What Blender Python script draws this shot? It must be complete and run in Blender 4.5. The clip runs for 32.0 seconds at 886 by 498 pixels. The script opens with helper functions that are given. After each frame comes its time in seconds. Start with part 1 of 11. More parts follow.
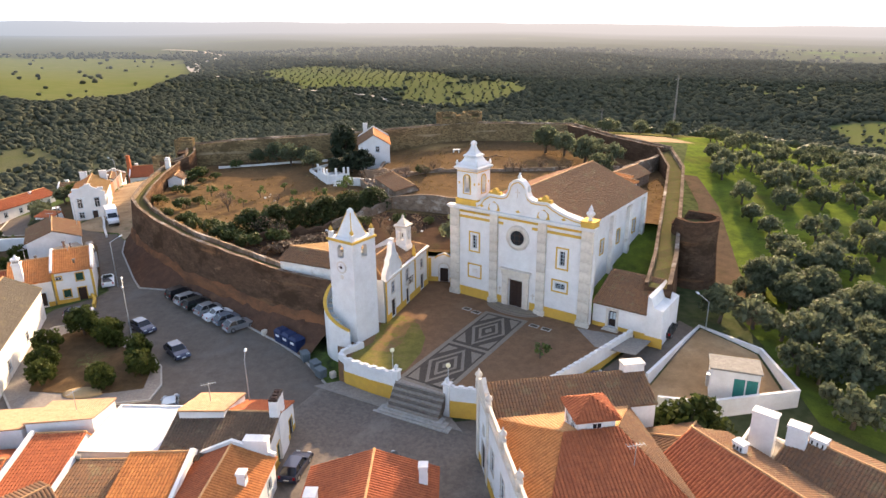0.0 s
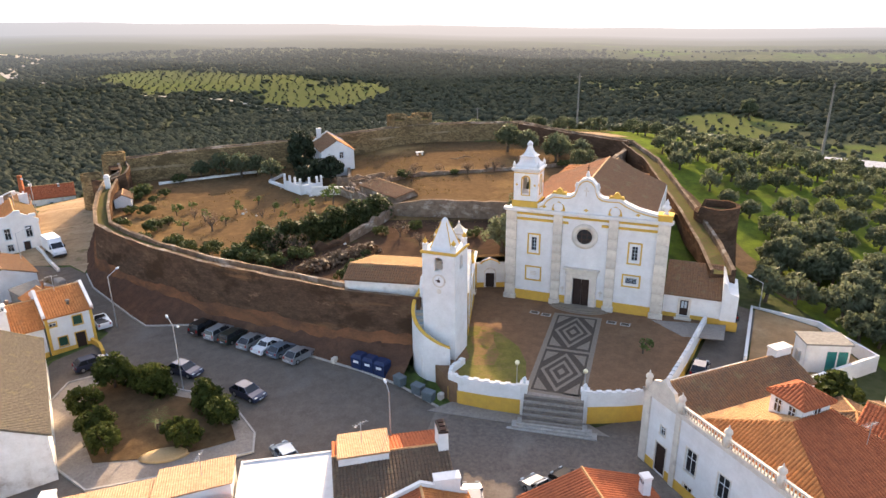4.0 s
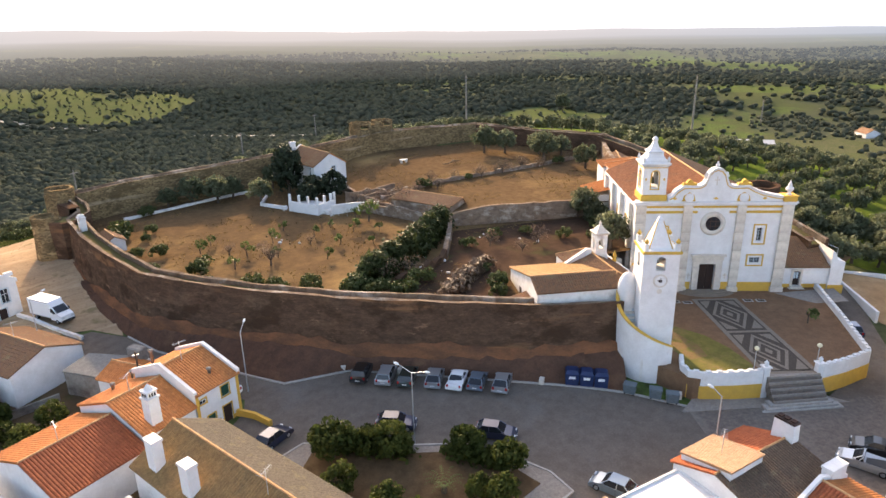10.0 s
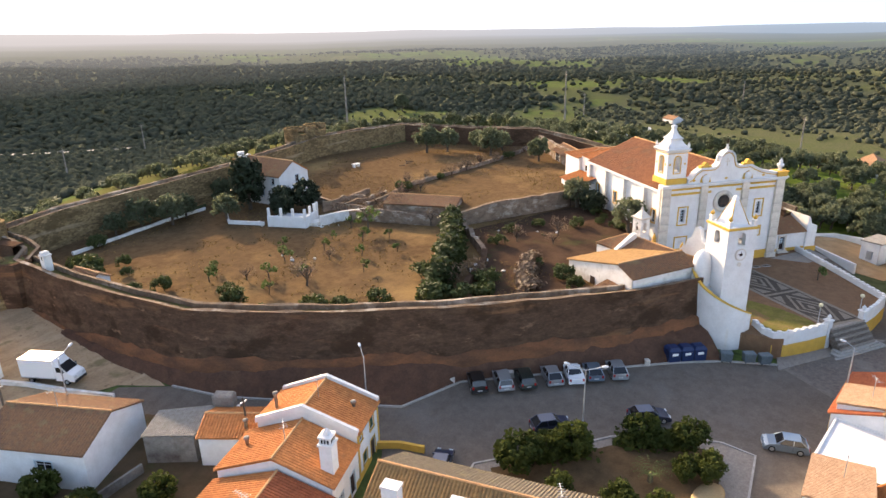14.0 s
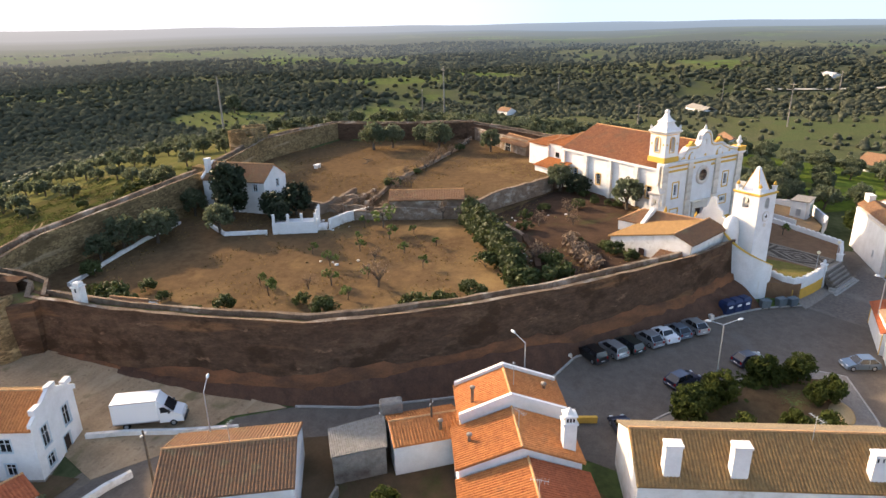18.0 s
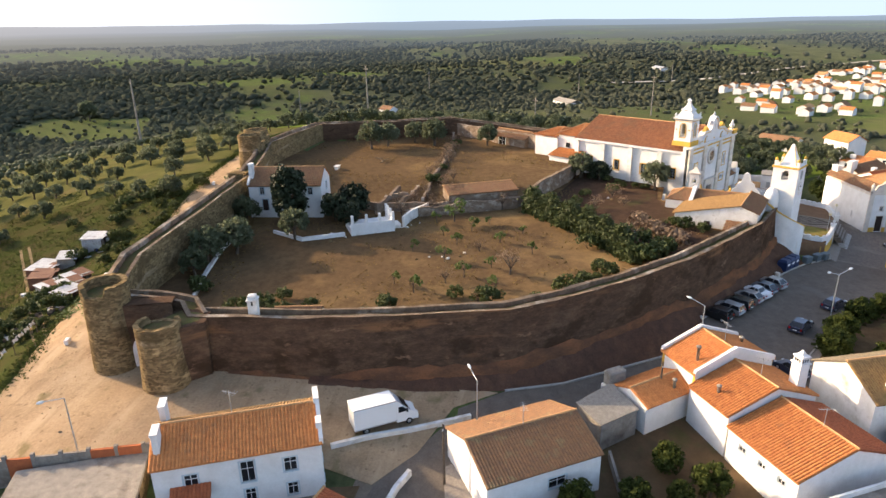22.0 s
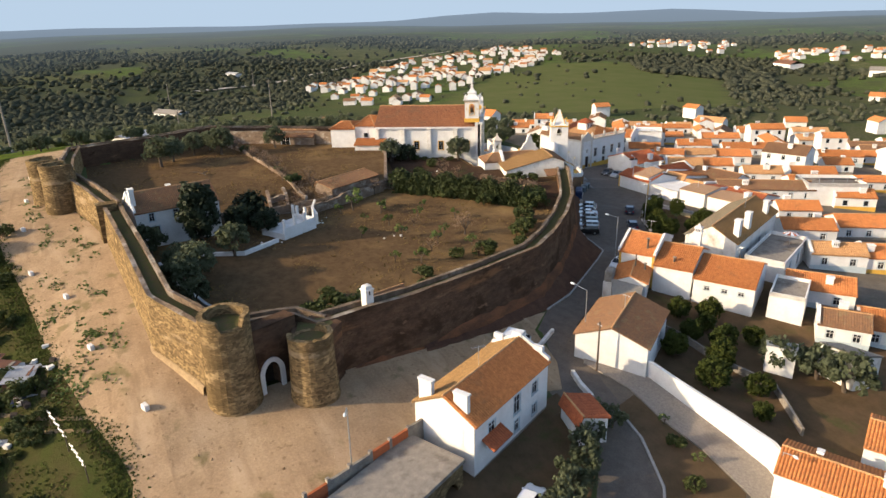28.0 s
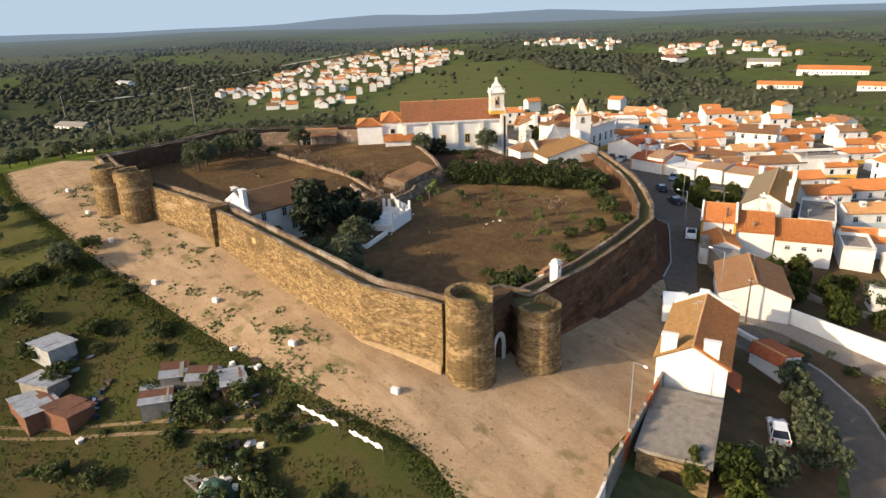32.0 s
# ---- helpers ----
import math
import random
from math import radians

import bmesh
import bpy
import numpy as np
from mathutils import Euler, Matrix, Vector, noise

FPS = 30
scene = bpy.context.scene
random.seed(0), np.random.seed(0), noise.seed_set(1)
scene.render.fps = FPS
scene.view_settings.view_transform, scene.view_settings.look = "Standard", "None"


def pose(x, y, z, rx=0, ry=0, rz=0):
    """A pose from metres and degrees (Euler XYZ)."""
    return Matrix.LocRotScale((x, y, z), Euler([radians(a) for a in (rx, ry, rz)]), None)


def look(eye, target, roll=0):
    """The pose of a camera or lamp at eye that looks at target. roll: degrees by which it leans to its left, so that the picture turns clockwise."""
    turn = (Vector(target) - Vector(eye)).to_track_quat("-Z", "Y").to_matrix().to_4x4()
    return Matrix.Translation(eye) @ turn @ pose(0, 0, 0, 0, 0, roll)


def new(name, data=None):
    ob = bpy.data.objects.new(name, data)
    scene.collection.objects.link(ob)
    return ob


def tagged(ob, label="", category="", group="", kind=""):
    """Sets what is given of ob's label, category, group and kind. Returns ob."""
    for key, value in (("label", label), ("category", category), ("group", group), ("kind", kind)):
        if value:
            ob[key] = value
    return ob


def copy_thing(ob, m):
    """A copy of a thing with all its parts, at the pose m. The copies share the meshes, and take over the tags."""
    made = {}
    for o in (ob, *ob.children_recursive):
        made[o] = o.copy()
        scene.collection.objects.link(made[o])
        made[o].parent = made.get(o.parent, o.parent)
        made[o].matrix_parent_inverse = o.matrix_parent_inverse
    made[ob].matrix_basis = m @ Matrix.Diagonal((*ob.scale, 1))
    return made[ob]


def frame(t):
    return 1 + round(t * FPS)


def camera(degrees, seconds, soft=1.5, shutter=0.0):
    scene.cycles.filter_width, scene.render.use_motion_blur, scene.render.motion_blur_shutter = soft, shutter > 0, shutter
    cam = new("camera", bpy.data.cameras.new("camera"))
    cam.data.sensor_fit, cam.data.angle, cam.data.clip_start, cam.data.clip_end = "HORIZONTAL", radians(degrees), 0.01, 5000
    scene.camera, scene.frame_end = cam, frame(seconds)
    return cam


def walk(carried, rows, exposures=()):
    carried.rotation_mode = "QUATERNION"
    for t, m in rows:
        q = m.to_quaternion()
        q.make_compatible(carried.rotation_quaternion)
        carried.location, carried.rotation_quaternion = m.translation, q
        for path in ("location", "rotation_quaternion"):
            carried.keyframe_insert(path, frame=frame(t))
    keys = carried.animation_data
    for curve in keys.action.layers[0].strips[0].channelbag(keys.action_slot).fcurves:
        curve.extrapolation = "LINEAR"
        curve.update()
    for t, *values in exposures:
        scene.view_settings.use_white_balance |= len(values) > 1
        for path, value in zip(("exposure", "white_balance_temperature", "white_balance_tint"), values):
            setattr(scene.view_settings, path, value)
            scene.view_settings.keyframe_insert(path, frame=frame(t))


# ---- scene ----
cam = camera(69.70, 32.0)
ROWS = [
    (0.0, 1.41, -0.53, 37.26, 0.90, -19.03, 0.53),
    (0.5, -1.94, -0.15, 37.20, -0.90, -19.01, 0.56),
    (1.0, -5.32, 0.33, 37.13, -2.67, -19.01, 0.58),
    (1.5, -8.71, 0.94, 37.14, -4.43, -19.07, 0.60),
    (2.0, -12.14, 1.66, 37.13, -6.22, -19.07, 0.56),
    (2.5, -15.57, 2.49, 37.12, -7.99, -19.06, 0.54),
    (3.0, -18.99, 3.42, 37.16, -9.62, -19.05, 0.51),
    (3.5, -22.36, 4.49, 37.16, -11.19, -19.05, 0.51),
    (5.5, -36.15, 9.58, 37.13, -17.51, -18.96, 0.48),
    (6.0, -39.56, 11.07, 37.13, -19.07, -18.92, 0.49),
    (6.5, -42.92, 12.74, 37.13, -20.65, -18.91, 0.56),
    (7.0, -46.28, 14.49, 37.20, -22.25, -18.98, 0.76),
    (7.5, -49.72, 16.32, 37.14, -23.83, -18.98, 0.90),
    (8.0, -53.07, 18.25, 37.14, -25.37, -18.99, 1.00),
    (8.5, -56.41, 20.26, 37.16, -26.90, -18.98, 1.06),
    (9.0, -59.68, 22.38, 37.18, -28.44, -18.96, 1.09),
    (9.5, -62.92, 24.61, 37.22, -30.12, -18.95, 1.12),
    (10.0, -66.08, 26.95, 37.28, -31.89, -18.97, 1.17),
    (10.5, -69.20, 29.36, 37.27, -33.87, -18.97, 1.16),
    (11.0, -72.31, 31.86, 37.28, -36.04, -18.96, 1.20),
    (11.5, -75.24, 34.59, 37.36, -38.21, -18.98, 1.24),
    (12.0, -78.12, 37.41, 37.30, -40.33, -19.04, 1.26),
    (12.5, -80.97, 40.25, 37.25, -42.49, -19.17, 1.34),
    (13.0, -83.74, 43.12, 37.25, -44.65, -19.23, 1.40),
    (13.5, -86.44, 46.08, 37.29, -46.82, -19.23, 1.37),
    (14.0, -89.01, 49.12, 37.28, -48.97, -19.20, 1.35),
    (14.5, -91.49, 52.20, 37.29, -51.11, -19.24, 1.34),
    (16.5, -101.53, 65.08, 37.45, -59.93, -19.63, 1.20),
    (17.0, -103.91, 68.66, 37.55, -62.09, -19.68, 1.22),
    (17.5, -106.24, 72.47, 37.60, -64.25, -19.72, 1.21),
    (18.0, -108.52, 76.42, 37.62, -66.34, -19.75, 1.19),
    (18.5, -110.70, 80.51, 37.67, -68.37, -19.80, 1.17),
    (19.0, -112.74, 84.38, 37.77, -70.28, -19.83, 1.16),
    (19.5, -114.67, 88.50, 37.80, -72.24, -19.86, 1.17),
    (20.0, -116.54, 92.78, 37.87, -74.17, -19.89, 1.16),
    (20.5, -118.39, 97.17, 38.03, -76.07, -19.95, 1.17),
    (21.0, -120.03, 101.66, 38.16, -77.98, -20.00, 1.15),
    (21.5, -121.54, 106.27, 38.24, -79.38, -20.06, 1.13),
    (22.0, -122.89, 110.98, 38.36, -80.61, -20.10, 1.06),
    (22.5, -124.03, 115.72, 38.34, -82.10, -20.10, 1.03),
    (23.0, -125.07, 120.48, 38.40, -84.04, -20.15, 0.99),
    (23.5, -126.02, 125.21, 38.43, -87.01, -20.19, 0.90),
    (24.0, -126.87, 129.89, 38.48, -90.85, -20.22, 0.87),
    (24.5, -127.48, 134.59, 38.46, -94.78, -20.18, 0.84),
    (25.0, -127.88, 139.35, 38.43, -98.74, -20.12, 0.86),
    (25.5, -128.05, 144.00, 38.48, -102.64, -20.07, 0.92),
    (27.5, -126.36, 162.21, 38.55, -116.73, -20.22, 1.27),
    (28.0, -125.28, 166.63, 38.57, -119.69, -20.31, 1.34),
    (28.5, -123.94, 170.95, 38.60, -122.64, -20.40, 1.41),
    (29.0, -122.38, 175.25, 38.62, -125.59, -20.47, 1.49),
    (29.5, -120.57, 179.45, 38.63, -128.47, -20.53, 1.53),
    (30.0, -118.57, 183.51, 38.60, -129.30, -20.54, 1.70),
    (30.5, -116.34, 187.36, 38.53, -129.26, -20.47, 1.86),
    (31.0, -113.95, 191.06, 38.51, -129.30, -20.43, 1.98),
    (31.5, -111.69, 194.33, 38.34, -129.48, -20.42, 2.05),
    (32.0, -109.89, 196.78, 38.21, -129.86, -20.41, 1.99),
]
walk(cam, [(t, pose(x, y, z, 90 + pitch, roll, yaw)) for t, x, y, z, yaw, pitch, roll in ROWS],
     [(0.0, 2.1, 7400, 17), (13.0, 2.0, 7200, 16), (19.0, 1.75, 7000, 14), (23.0, 1.6, 6900, 13), (27.0, 1.1, 6650, 10), (32.0, 1.05, 6800, 10)])

# ---- light: low sun over the north wall, thin bright sky ----
SUN_DIR = Vector((0.287, 0.958, math.tan(radians(20.0)))).normalized()
world = bpy.data.worlds.new("sky")
scene.world = world
world.use_nodes = True
wn = world.node_tree.nodes
sky = wn.new("ShaderNodeTexSky")
sky.sky_type = "NISHITA"
sky.sun_disc = False
sky.sun_elevation = radians(20.0)
sky.sun_rotation = math.atan2(SUN_DIR.x, SUN_DIR.y)
sky.air_density, sky.dust_density, sky.ozone_density = 0.8, 2.0, 0.6
world.node_tree.links.new(sky.outputs["Color"], wn["Background"].inputs["Color"])
wn["Background"].inputs["Strength"].default_value = 0.15
sun_data = bpy.data.lights.new("sun", "SUN")
sun_data.energy, sun_data.angle, sun_data.color = 3.1, radians(0.6), (1.0, 0.80, 0.55)
sun = new("sun", sun_data)
sun.matrix_world = look((0, 0, 200), Vector((0, 0, 200)) - SUN_DIR)


# ---- materials ----
def mat(name, col, col2=None, scale=1.0, rough=0.85, bump=0.0, bscale=None, metal=0.0, stain=None, stain_scale=0.3,
        stain_amount=0.5, spec=0.3, vary=0.0, stretch=(1, 1, 1), coords="Object", detail=6):
    """A noise-mottled surface: two colours at one scale, a stain colour at a larger one, and a bump."""
    m = bpy.data.materials.new(name)
    m.use_nodes = True
    nt = m.node_tree
    b = nt.nodes["Principled BSDF"]
    b.inputs["Roughness"].default_value, b.inputs["Metallic"].default_value = rough, metal
    b.inputs["Specular IOR Level"].default_value = spec if rough < 0.8 else (0.0 if coords == "Position" else spec * 0.3)
    geo = nt.nodes.new("ShaderNodeTexCoord" if coords == "Object" else "ShaderNodeNewGeometry")
    where = geo.outputs["Object"] if coords == "Object" else geo.outputs["Position"]
    mp = nt.nodes.new("ShaderNodeMapping")
    mp.inputs["Scale"].default_value = stretch
    nt.links.new(where, mp.inputs["Vector"])

    def noise_at(s, d=detail):
        n = nt.nodes.new("ShaderNodeTexNoise")
        n.inputs["Scale"].default_value, n.inputs["Detail"].default_value = s, d
        n.inputs["Roughness"].default_value = 0.65
        nt.links.new(mp.outputs["Vector"], n.inputs["Vector"])
        return n

    def mixed(a, bcol, fac):
        x = nt.nodes.new("ShaderNodeMix")
        x.data_type = "RGBA"
        for sock, v in ((x.inputs[6], a), (x.inputs[7], bcol)):
            if isinstance(v, tuple):
                sock.default_value = (*v, 1)
            else:
                nt.links.new(v, sock)
        nt.links.new(fac, x.inputs[0])
        return x.outputs[2]

    def ramp(src, lo, hi):
        r = nt.nodes.new("ShaderNodeMapRange")
        r.inputs["From Min"].default_value, r.inputs["From Max"].default_value = lo, hi
        nt.links.new(src, r.inputs["Value"])
        return r.outputs["Result"]

    out = col
    if col2:
        out = mixed(col, col2, ramp(noise_at(scale).outputs["Fac"], 0.35, 0.65))
    if stain:
        lo = 0.72 - 0.4 * stain_amount
        out = mixed(out if col2 else col, stain, ramp(noise_at(stain_scale).outputs["Fac"], lo, lo + 0.22))
    if col2:
        gr, gv = noise_at(min(max(scale * 7, 4.0), 22.0), 3), nt.nodes.new("ShaderNodeHueSaturation")
        mr = nt.nodes.new("ShaderNodeMapRange")
        amount = 0.05 if col[0] > 0.55 else 0.42 if "tile" in name else (0.16 if rough > 0.9 and coords == "Position" else 0.24)
        mr.inputs["From Min"].default_value, mr.inputs["From Max"].default_value = 0.25, 0.75
        mr.inputs["To Min"].default_value, mr.inputs["To Max"].default_value = 1 - amount, 1 + amount
        nt.links.new(gr.outputs["Fac"], mr.inputs["Value"])
        nt.links.new(mr.outputs["Result"], gv.inputs["Value"])
        nt.links.new(out, gv.inputs["Color"])
        out = gv.outputs["Color"]
    if vary:
        oi = nt.nodes.new("ShaderNodeObjectInfo")
        hsv = nt.nodes.new("ShaderNodeHueSaturation")
        rr = nt.nodes.new("ShaderNodeMapRange")
        rr.inputs["To Min"].default_value, rr.inputs["To Max"].default_value = 1 - vary, 1 + vary
        nt.links.new(oi.outputs["Random"], rr.inputs["Value"])
        nt.links.new(rr.outputs["Result"], hsv.inputs["Value"])
        if isinstance(out, tuple):
            hsv.inputs["Color"].default_value = (*out, 1)
        else:
            nt.links.new(out, hsv.inputs["Color"])
        out = hsv.outputs["Color"]
    if isinstance(out, tuple):
        b.inputs["Base Color"].default_value = (*out, 1)
    else:
        nt.links.new(out, b.inputs["Base Color"])
    if bump:
        bp = nt.nodes.new("ShaderNodeBump")
        bp.inputs["Strength"].default_value, bp.inputs["Distance"].default_value = 0.6, bump
        nt.links.new(noise_at(bscale or scale * 3).outputs["Fac"], bp.inputs["Height"])
        nt.links.new(bp.outputs["Normal"], b.inputs["Normal"])
    return m


WHITE = mat("limewash", (0.69, 0.68, 0.66), (0.60, 0.585, 0.56), 0.6, 0.9, 0.01, 3, stain=(0.50, 0.475, 0.44), stain_scale=0.35, stain_amount=0.25)
STAINED = mat("stained_old_plaster", (0.25, 0.185, 0.135), (0.135, 0.098, 0.070), 0.9, 0.95, 0.06, 2.5, stain=(0.50, 0.455, 0.39), stain_scale=0.5, stain_amount=0.48, stretch=(1, 1, 1.6), coords="Position", detail=9)
WHITE_OLD = mat("weathered_limewash", (0.72, 0.70, 0.66), (0.60, 0.57, 0.52), 0.8, 0.92, 0.02, 3, stain=(0.33, 0.27, 0.21), stain_scale=0.5, stain_amount=0.45)
OCHRE = mat("ochre_paint", (0.62, 0.37, 0.07), (0.54, 0.32, 0.07), 1.5, 0.85, 0.005, 5)
STONE = mat("pale_marble", (0.62, 0.56, 0.47), (0.50, 0.44, 0.37), 1.4, 0.75, 0.01, 6, stain=(0.36, 0.32, 0.28), stain_scale=0.7, stain_amount=0.4)
# mossy gold of the long house, also painted on as sunlight elsewhere
TILE_GOLD = mat("golden_mossy_sunlit_tile", (0.29, 0.172, 0.072), (0.19, 0.112, 0.050), 2.4, 0.93, 0.015, 8, stain=(0.19, 0.125, 0.060), stain_scale=0.7, stain_amount=0.42)
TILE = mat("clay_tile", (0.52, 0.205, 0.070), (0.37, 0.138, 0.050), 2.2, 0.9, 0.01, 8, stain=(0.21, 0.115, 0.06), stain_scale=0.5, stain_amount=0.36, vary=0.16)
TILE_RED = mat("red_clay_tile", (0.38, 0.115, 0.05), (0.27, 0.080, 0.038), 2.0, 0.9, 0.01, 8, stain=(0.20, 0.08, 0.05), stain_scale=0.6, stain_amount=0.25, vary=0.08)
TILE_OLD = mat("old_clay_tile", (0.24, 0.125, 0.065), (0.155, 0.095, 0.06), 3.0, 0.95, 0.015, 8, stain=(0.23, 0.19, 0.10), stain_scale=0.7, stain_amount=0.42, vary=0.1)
# cream holds the sunlight on the north-facing single slopes
TILE_CREAM = mat("sunlit_cream_tile", (0.44, 0.285, 0.175), (0.34, 0.21, 0.125), 2.4, 0.9, 0.01, 8, stain=(0.42, 0.27, 0.15), stain_scale=0.6, stain_amount=0.35)
# pale tile, also used to paint sunlight on the manor's north slope
TILE_PALE = mat("bleached_sunlit_tile", (0.50, 0.285, 0.135), (0.40, 0.215, 0.098), 2.4, 0.9, 0.01, 8, stain=(0.32, 0.19, 0.11), stain_scale=0.6, stain_amount=0.4)
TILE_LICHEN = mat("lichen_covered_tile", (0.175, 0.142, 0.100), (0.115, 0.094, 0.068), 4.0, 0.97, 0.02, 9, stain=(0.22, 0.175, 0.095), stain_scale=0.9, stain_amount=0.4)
TILE_NAVE = mat("weathered_red_tile", (0.31, 0.135, 0.066), (0.21, 0.090, 0.048), 1.6, 0.95, 0.01, 8, stain=(0.19, 0.11, 0.065), stain_scale=0.45, stain_amount=0.5)
TILE_GREY = mat("lichen_grey_tile", (0.155, 0.100, 0.066), (0.095, 0.068, 0.048), 5.0, 0.97, 0.02, 9, stain=(0.22, 0.175, 0.105), stain_scale=0.9, stain_amount=0.4)
ASPHALT = mat("asphalt", (0.156, 0.129, 0.104), (0.122, 0.101, 0.083), 0.9, 0.92, 0.006, 30, stain=(0.165, 0.148, 0.130), stain_scale=0.09, stain_amount=0.45, coords="Position")
SETTS = mat("worn_setts", (0.185, 0.152, 0.124), (0.125, 0.104, 0.088), 2.4, 0.9, 0.03, 7, stain=(0.23, 0.20, 0.17), stain_scale=0.22, stain_amount=0.45, coords="Position")
KERB = mat("kerb_stone", (0.42, 0.39, 0.35), (0.32, 0.30, 0.27), 2.0, 0.85, 0.01, 8, coords="Position")
PAVING = mat("pale_setts", (0.30, 0.26, 0.22), (0.22, 0.19, 0.16), 3.5, 0.9, 0.015, 12, stain=(0.20, 0.16, 0.13), stain_scale=0.3, coords="Position")
DIRT = mat("trodden_earth", (0.33, 0.215, 0.115), (0.24, 0.155, 0.085), 0.5, 0.97, 0.05, 4, stain=(0.45, 0.32, 0.19), stain_scale=0.09, stain_amount=0.45, coords="Position")
DIRT_RED = mat("red_earth_yard", (0.125, 0.080, 0.042), (0.085, 0.054, 0.029), 0.9, 0.97, 0.06, 5, stain=(0.235, 0.155, 0.070), stain_scale=0.06, stain_amount=0.52, coords="Position")
PLAZA = mat("churchyard_sand", (0.20, 0.120, 0.070), (0.155, 0.092, 0.055), 0.8, 0.95, 0.01, 10, stain=(0.25, 0.16, 0.095), stain_scale=0.16, stain_amount=0.4, coords="Position")
BANK = mat("eroded_bank", (0.115, 0.062, 0.040), (0.080, 0.046, 0.032), 0.7, 0.98, 0.12, 2.2, stain=(0.17, 0.095, 0.055), stain_scale=0.25, stain_amount=0.4, coords="Position")
GREEN = mat("winter_grass", (0.118, 0.160, 0.026), (0.066, 0.090, 0.022), 0.45, 0.95, 0.08, 5, stain=(0.085, 0.078, 0.030), stain_scale=0.09, stain_amount=0.5, coords="Position")
MOSS = mat("wall_top_grass", (0.088, 0.094, 0.034), (0.11, 0.082, 0.045), 1.4, 0.97, 0.05, 8, coords="Position")
WINDOW = mat("dark_glazing", (0.015, 0.017, 0.02), None, rough=0.12, spec=0.5)
GREEN_PAINT = mat("green_shutter_paint", (0.012, 0.06, 0.035), (0.01, 0.045, 0.03), 4, 0.6)
TEAL = mat("teal_door_paint", (0.01, 0.17, 0.15), (0.01, 0.14, 0.12), 2, 0.55)
DARK_WOOD = mat("dark_wood", (0.035, 0.018, 0.012), (0.025, 0.013, 0.01), 6, 0.6, 0.005, 12, stretch=(4, 4, 1))
FRAME_GREY = mat("blue_grey_frame", (0.45, 0.52, 0.55), (0.38, 0.45, 0.48), 4, 0.6)
METAL = mat("galvanised_steel", (0.45, 0.46, 0.46), (0.38, 0.39, 0.40), 5, 0.45, metal=0.7)
IRON = mat("rusty_iron", (0.07, 0.04, 0.03), (0.05, 0.03, 0.025), 6, 0.8, metal=0.3)
BRONZE = mat("bell_bronze", (0.08, 0.07, 0.04), None, rough=0.4, metal=0.9)
GLOBE = mat("opal_globe", (0.75, 0.66, 0.42), None, rough=0.3)
CEMENT = mat("grey_cement", (0.27, 0.24, 0.20), (0.20, 0.175, 0.15), 1.5, 0.95, 0.02, 7, stain=(0.10, 0.075, 0.06), stain_scale=0.35, stain_amount=0.5)
BRICK = mat("hollow_red_brick", (0.42, 0.125, 0.05), (0.34, 0.10, 0.045), 3, 0.92, 0.01, 14)
SHEET = mat("weathered_sheet_metal", (0.42, 0.43, 0.44), (0.30, 0.30, 0.30), 1.5, 0.6, metal=0.3, stain=(0.20, 0.10, 0.06), stain_scale=0.8, stain_amount=0.4)
RUST_SHEET = mat("rusted_sheet_metal", (0.20, 0.10, 0.06), (0.14, 0.07, 0.05), 2, 0.8, metal=0.2)
FIBRE = mat("fibre_cement_sheet", (0.26, 0.24, 0.21), (0.19, 0.175, 0.15), 2.5, 0.95, 0.01, 9)
CLOTH = mat("white_washing", (0.8, 0.8, 0.8), (0.7, 0.7, 0.72), 2, 0.95)
TARP = mat("green_tarpaulin", (0.05, 0.11, 0.07), (0.04, 0.08, 0.06), 2, 0.6)
BLUE_PLASTIC = mat("dark_blue_plastic", (0.012, 0.028, 0.085), (0.01, 0.022, 0.065), 2, 0.5)
GREY_PLASTIC = mat("grey_plastic", (0.11, 0.14, 0.15), (0.09, 0.11, 0.12), 3, 0.5)
BARK = mat("bark", (0.11, 0.085, 0.065), (0.075, 0.058, 0.045), 5, 0.95, 0.03, 10, stretch=(3, 3, 0.6))
SOLAR = mat("solar_glass", (0.02, 0.035, 0.09), None, rough=0.15, spec=0.6)


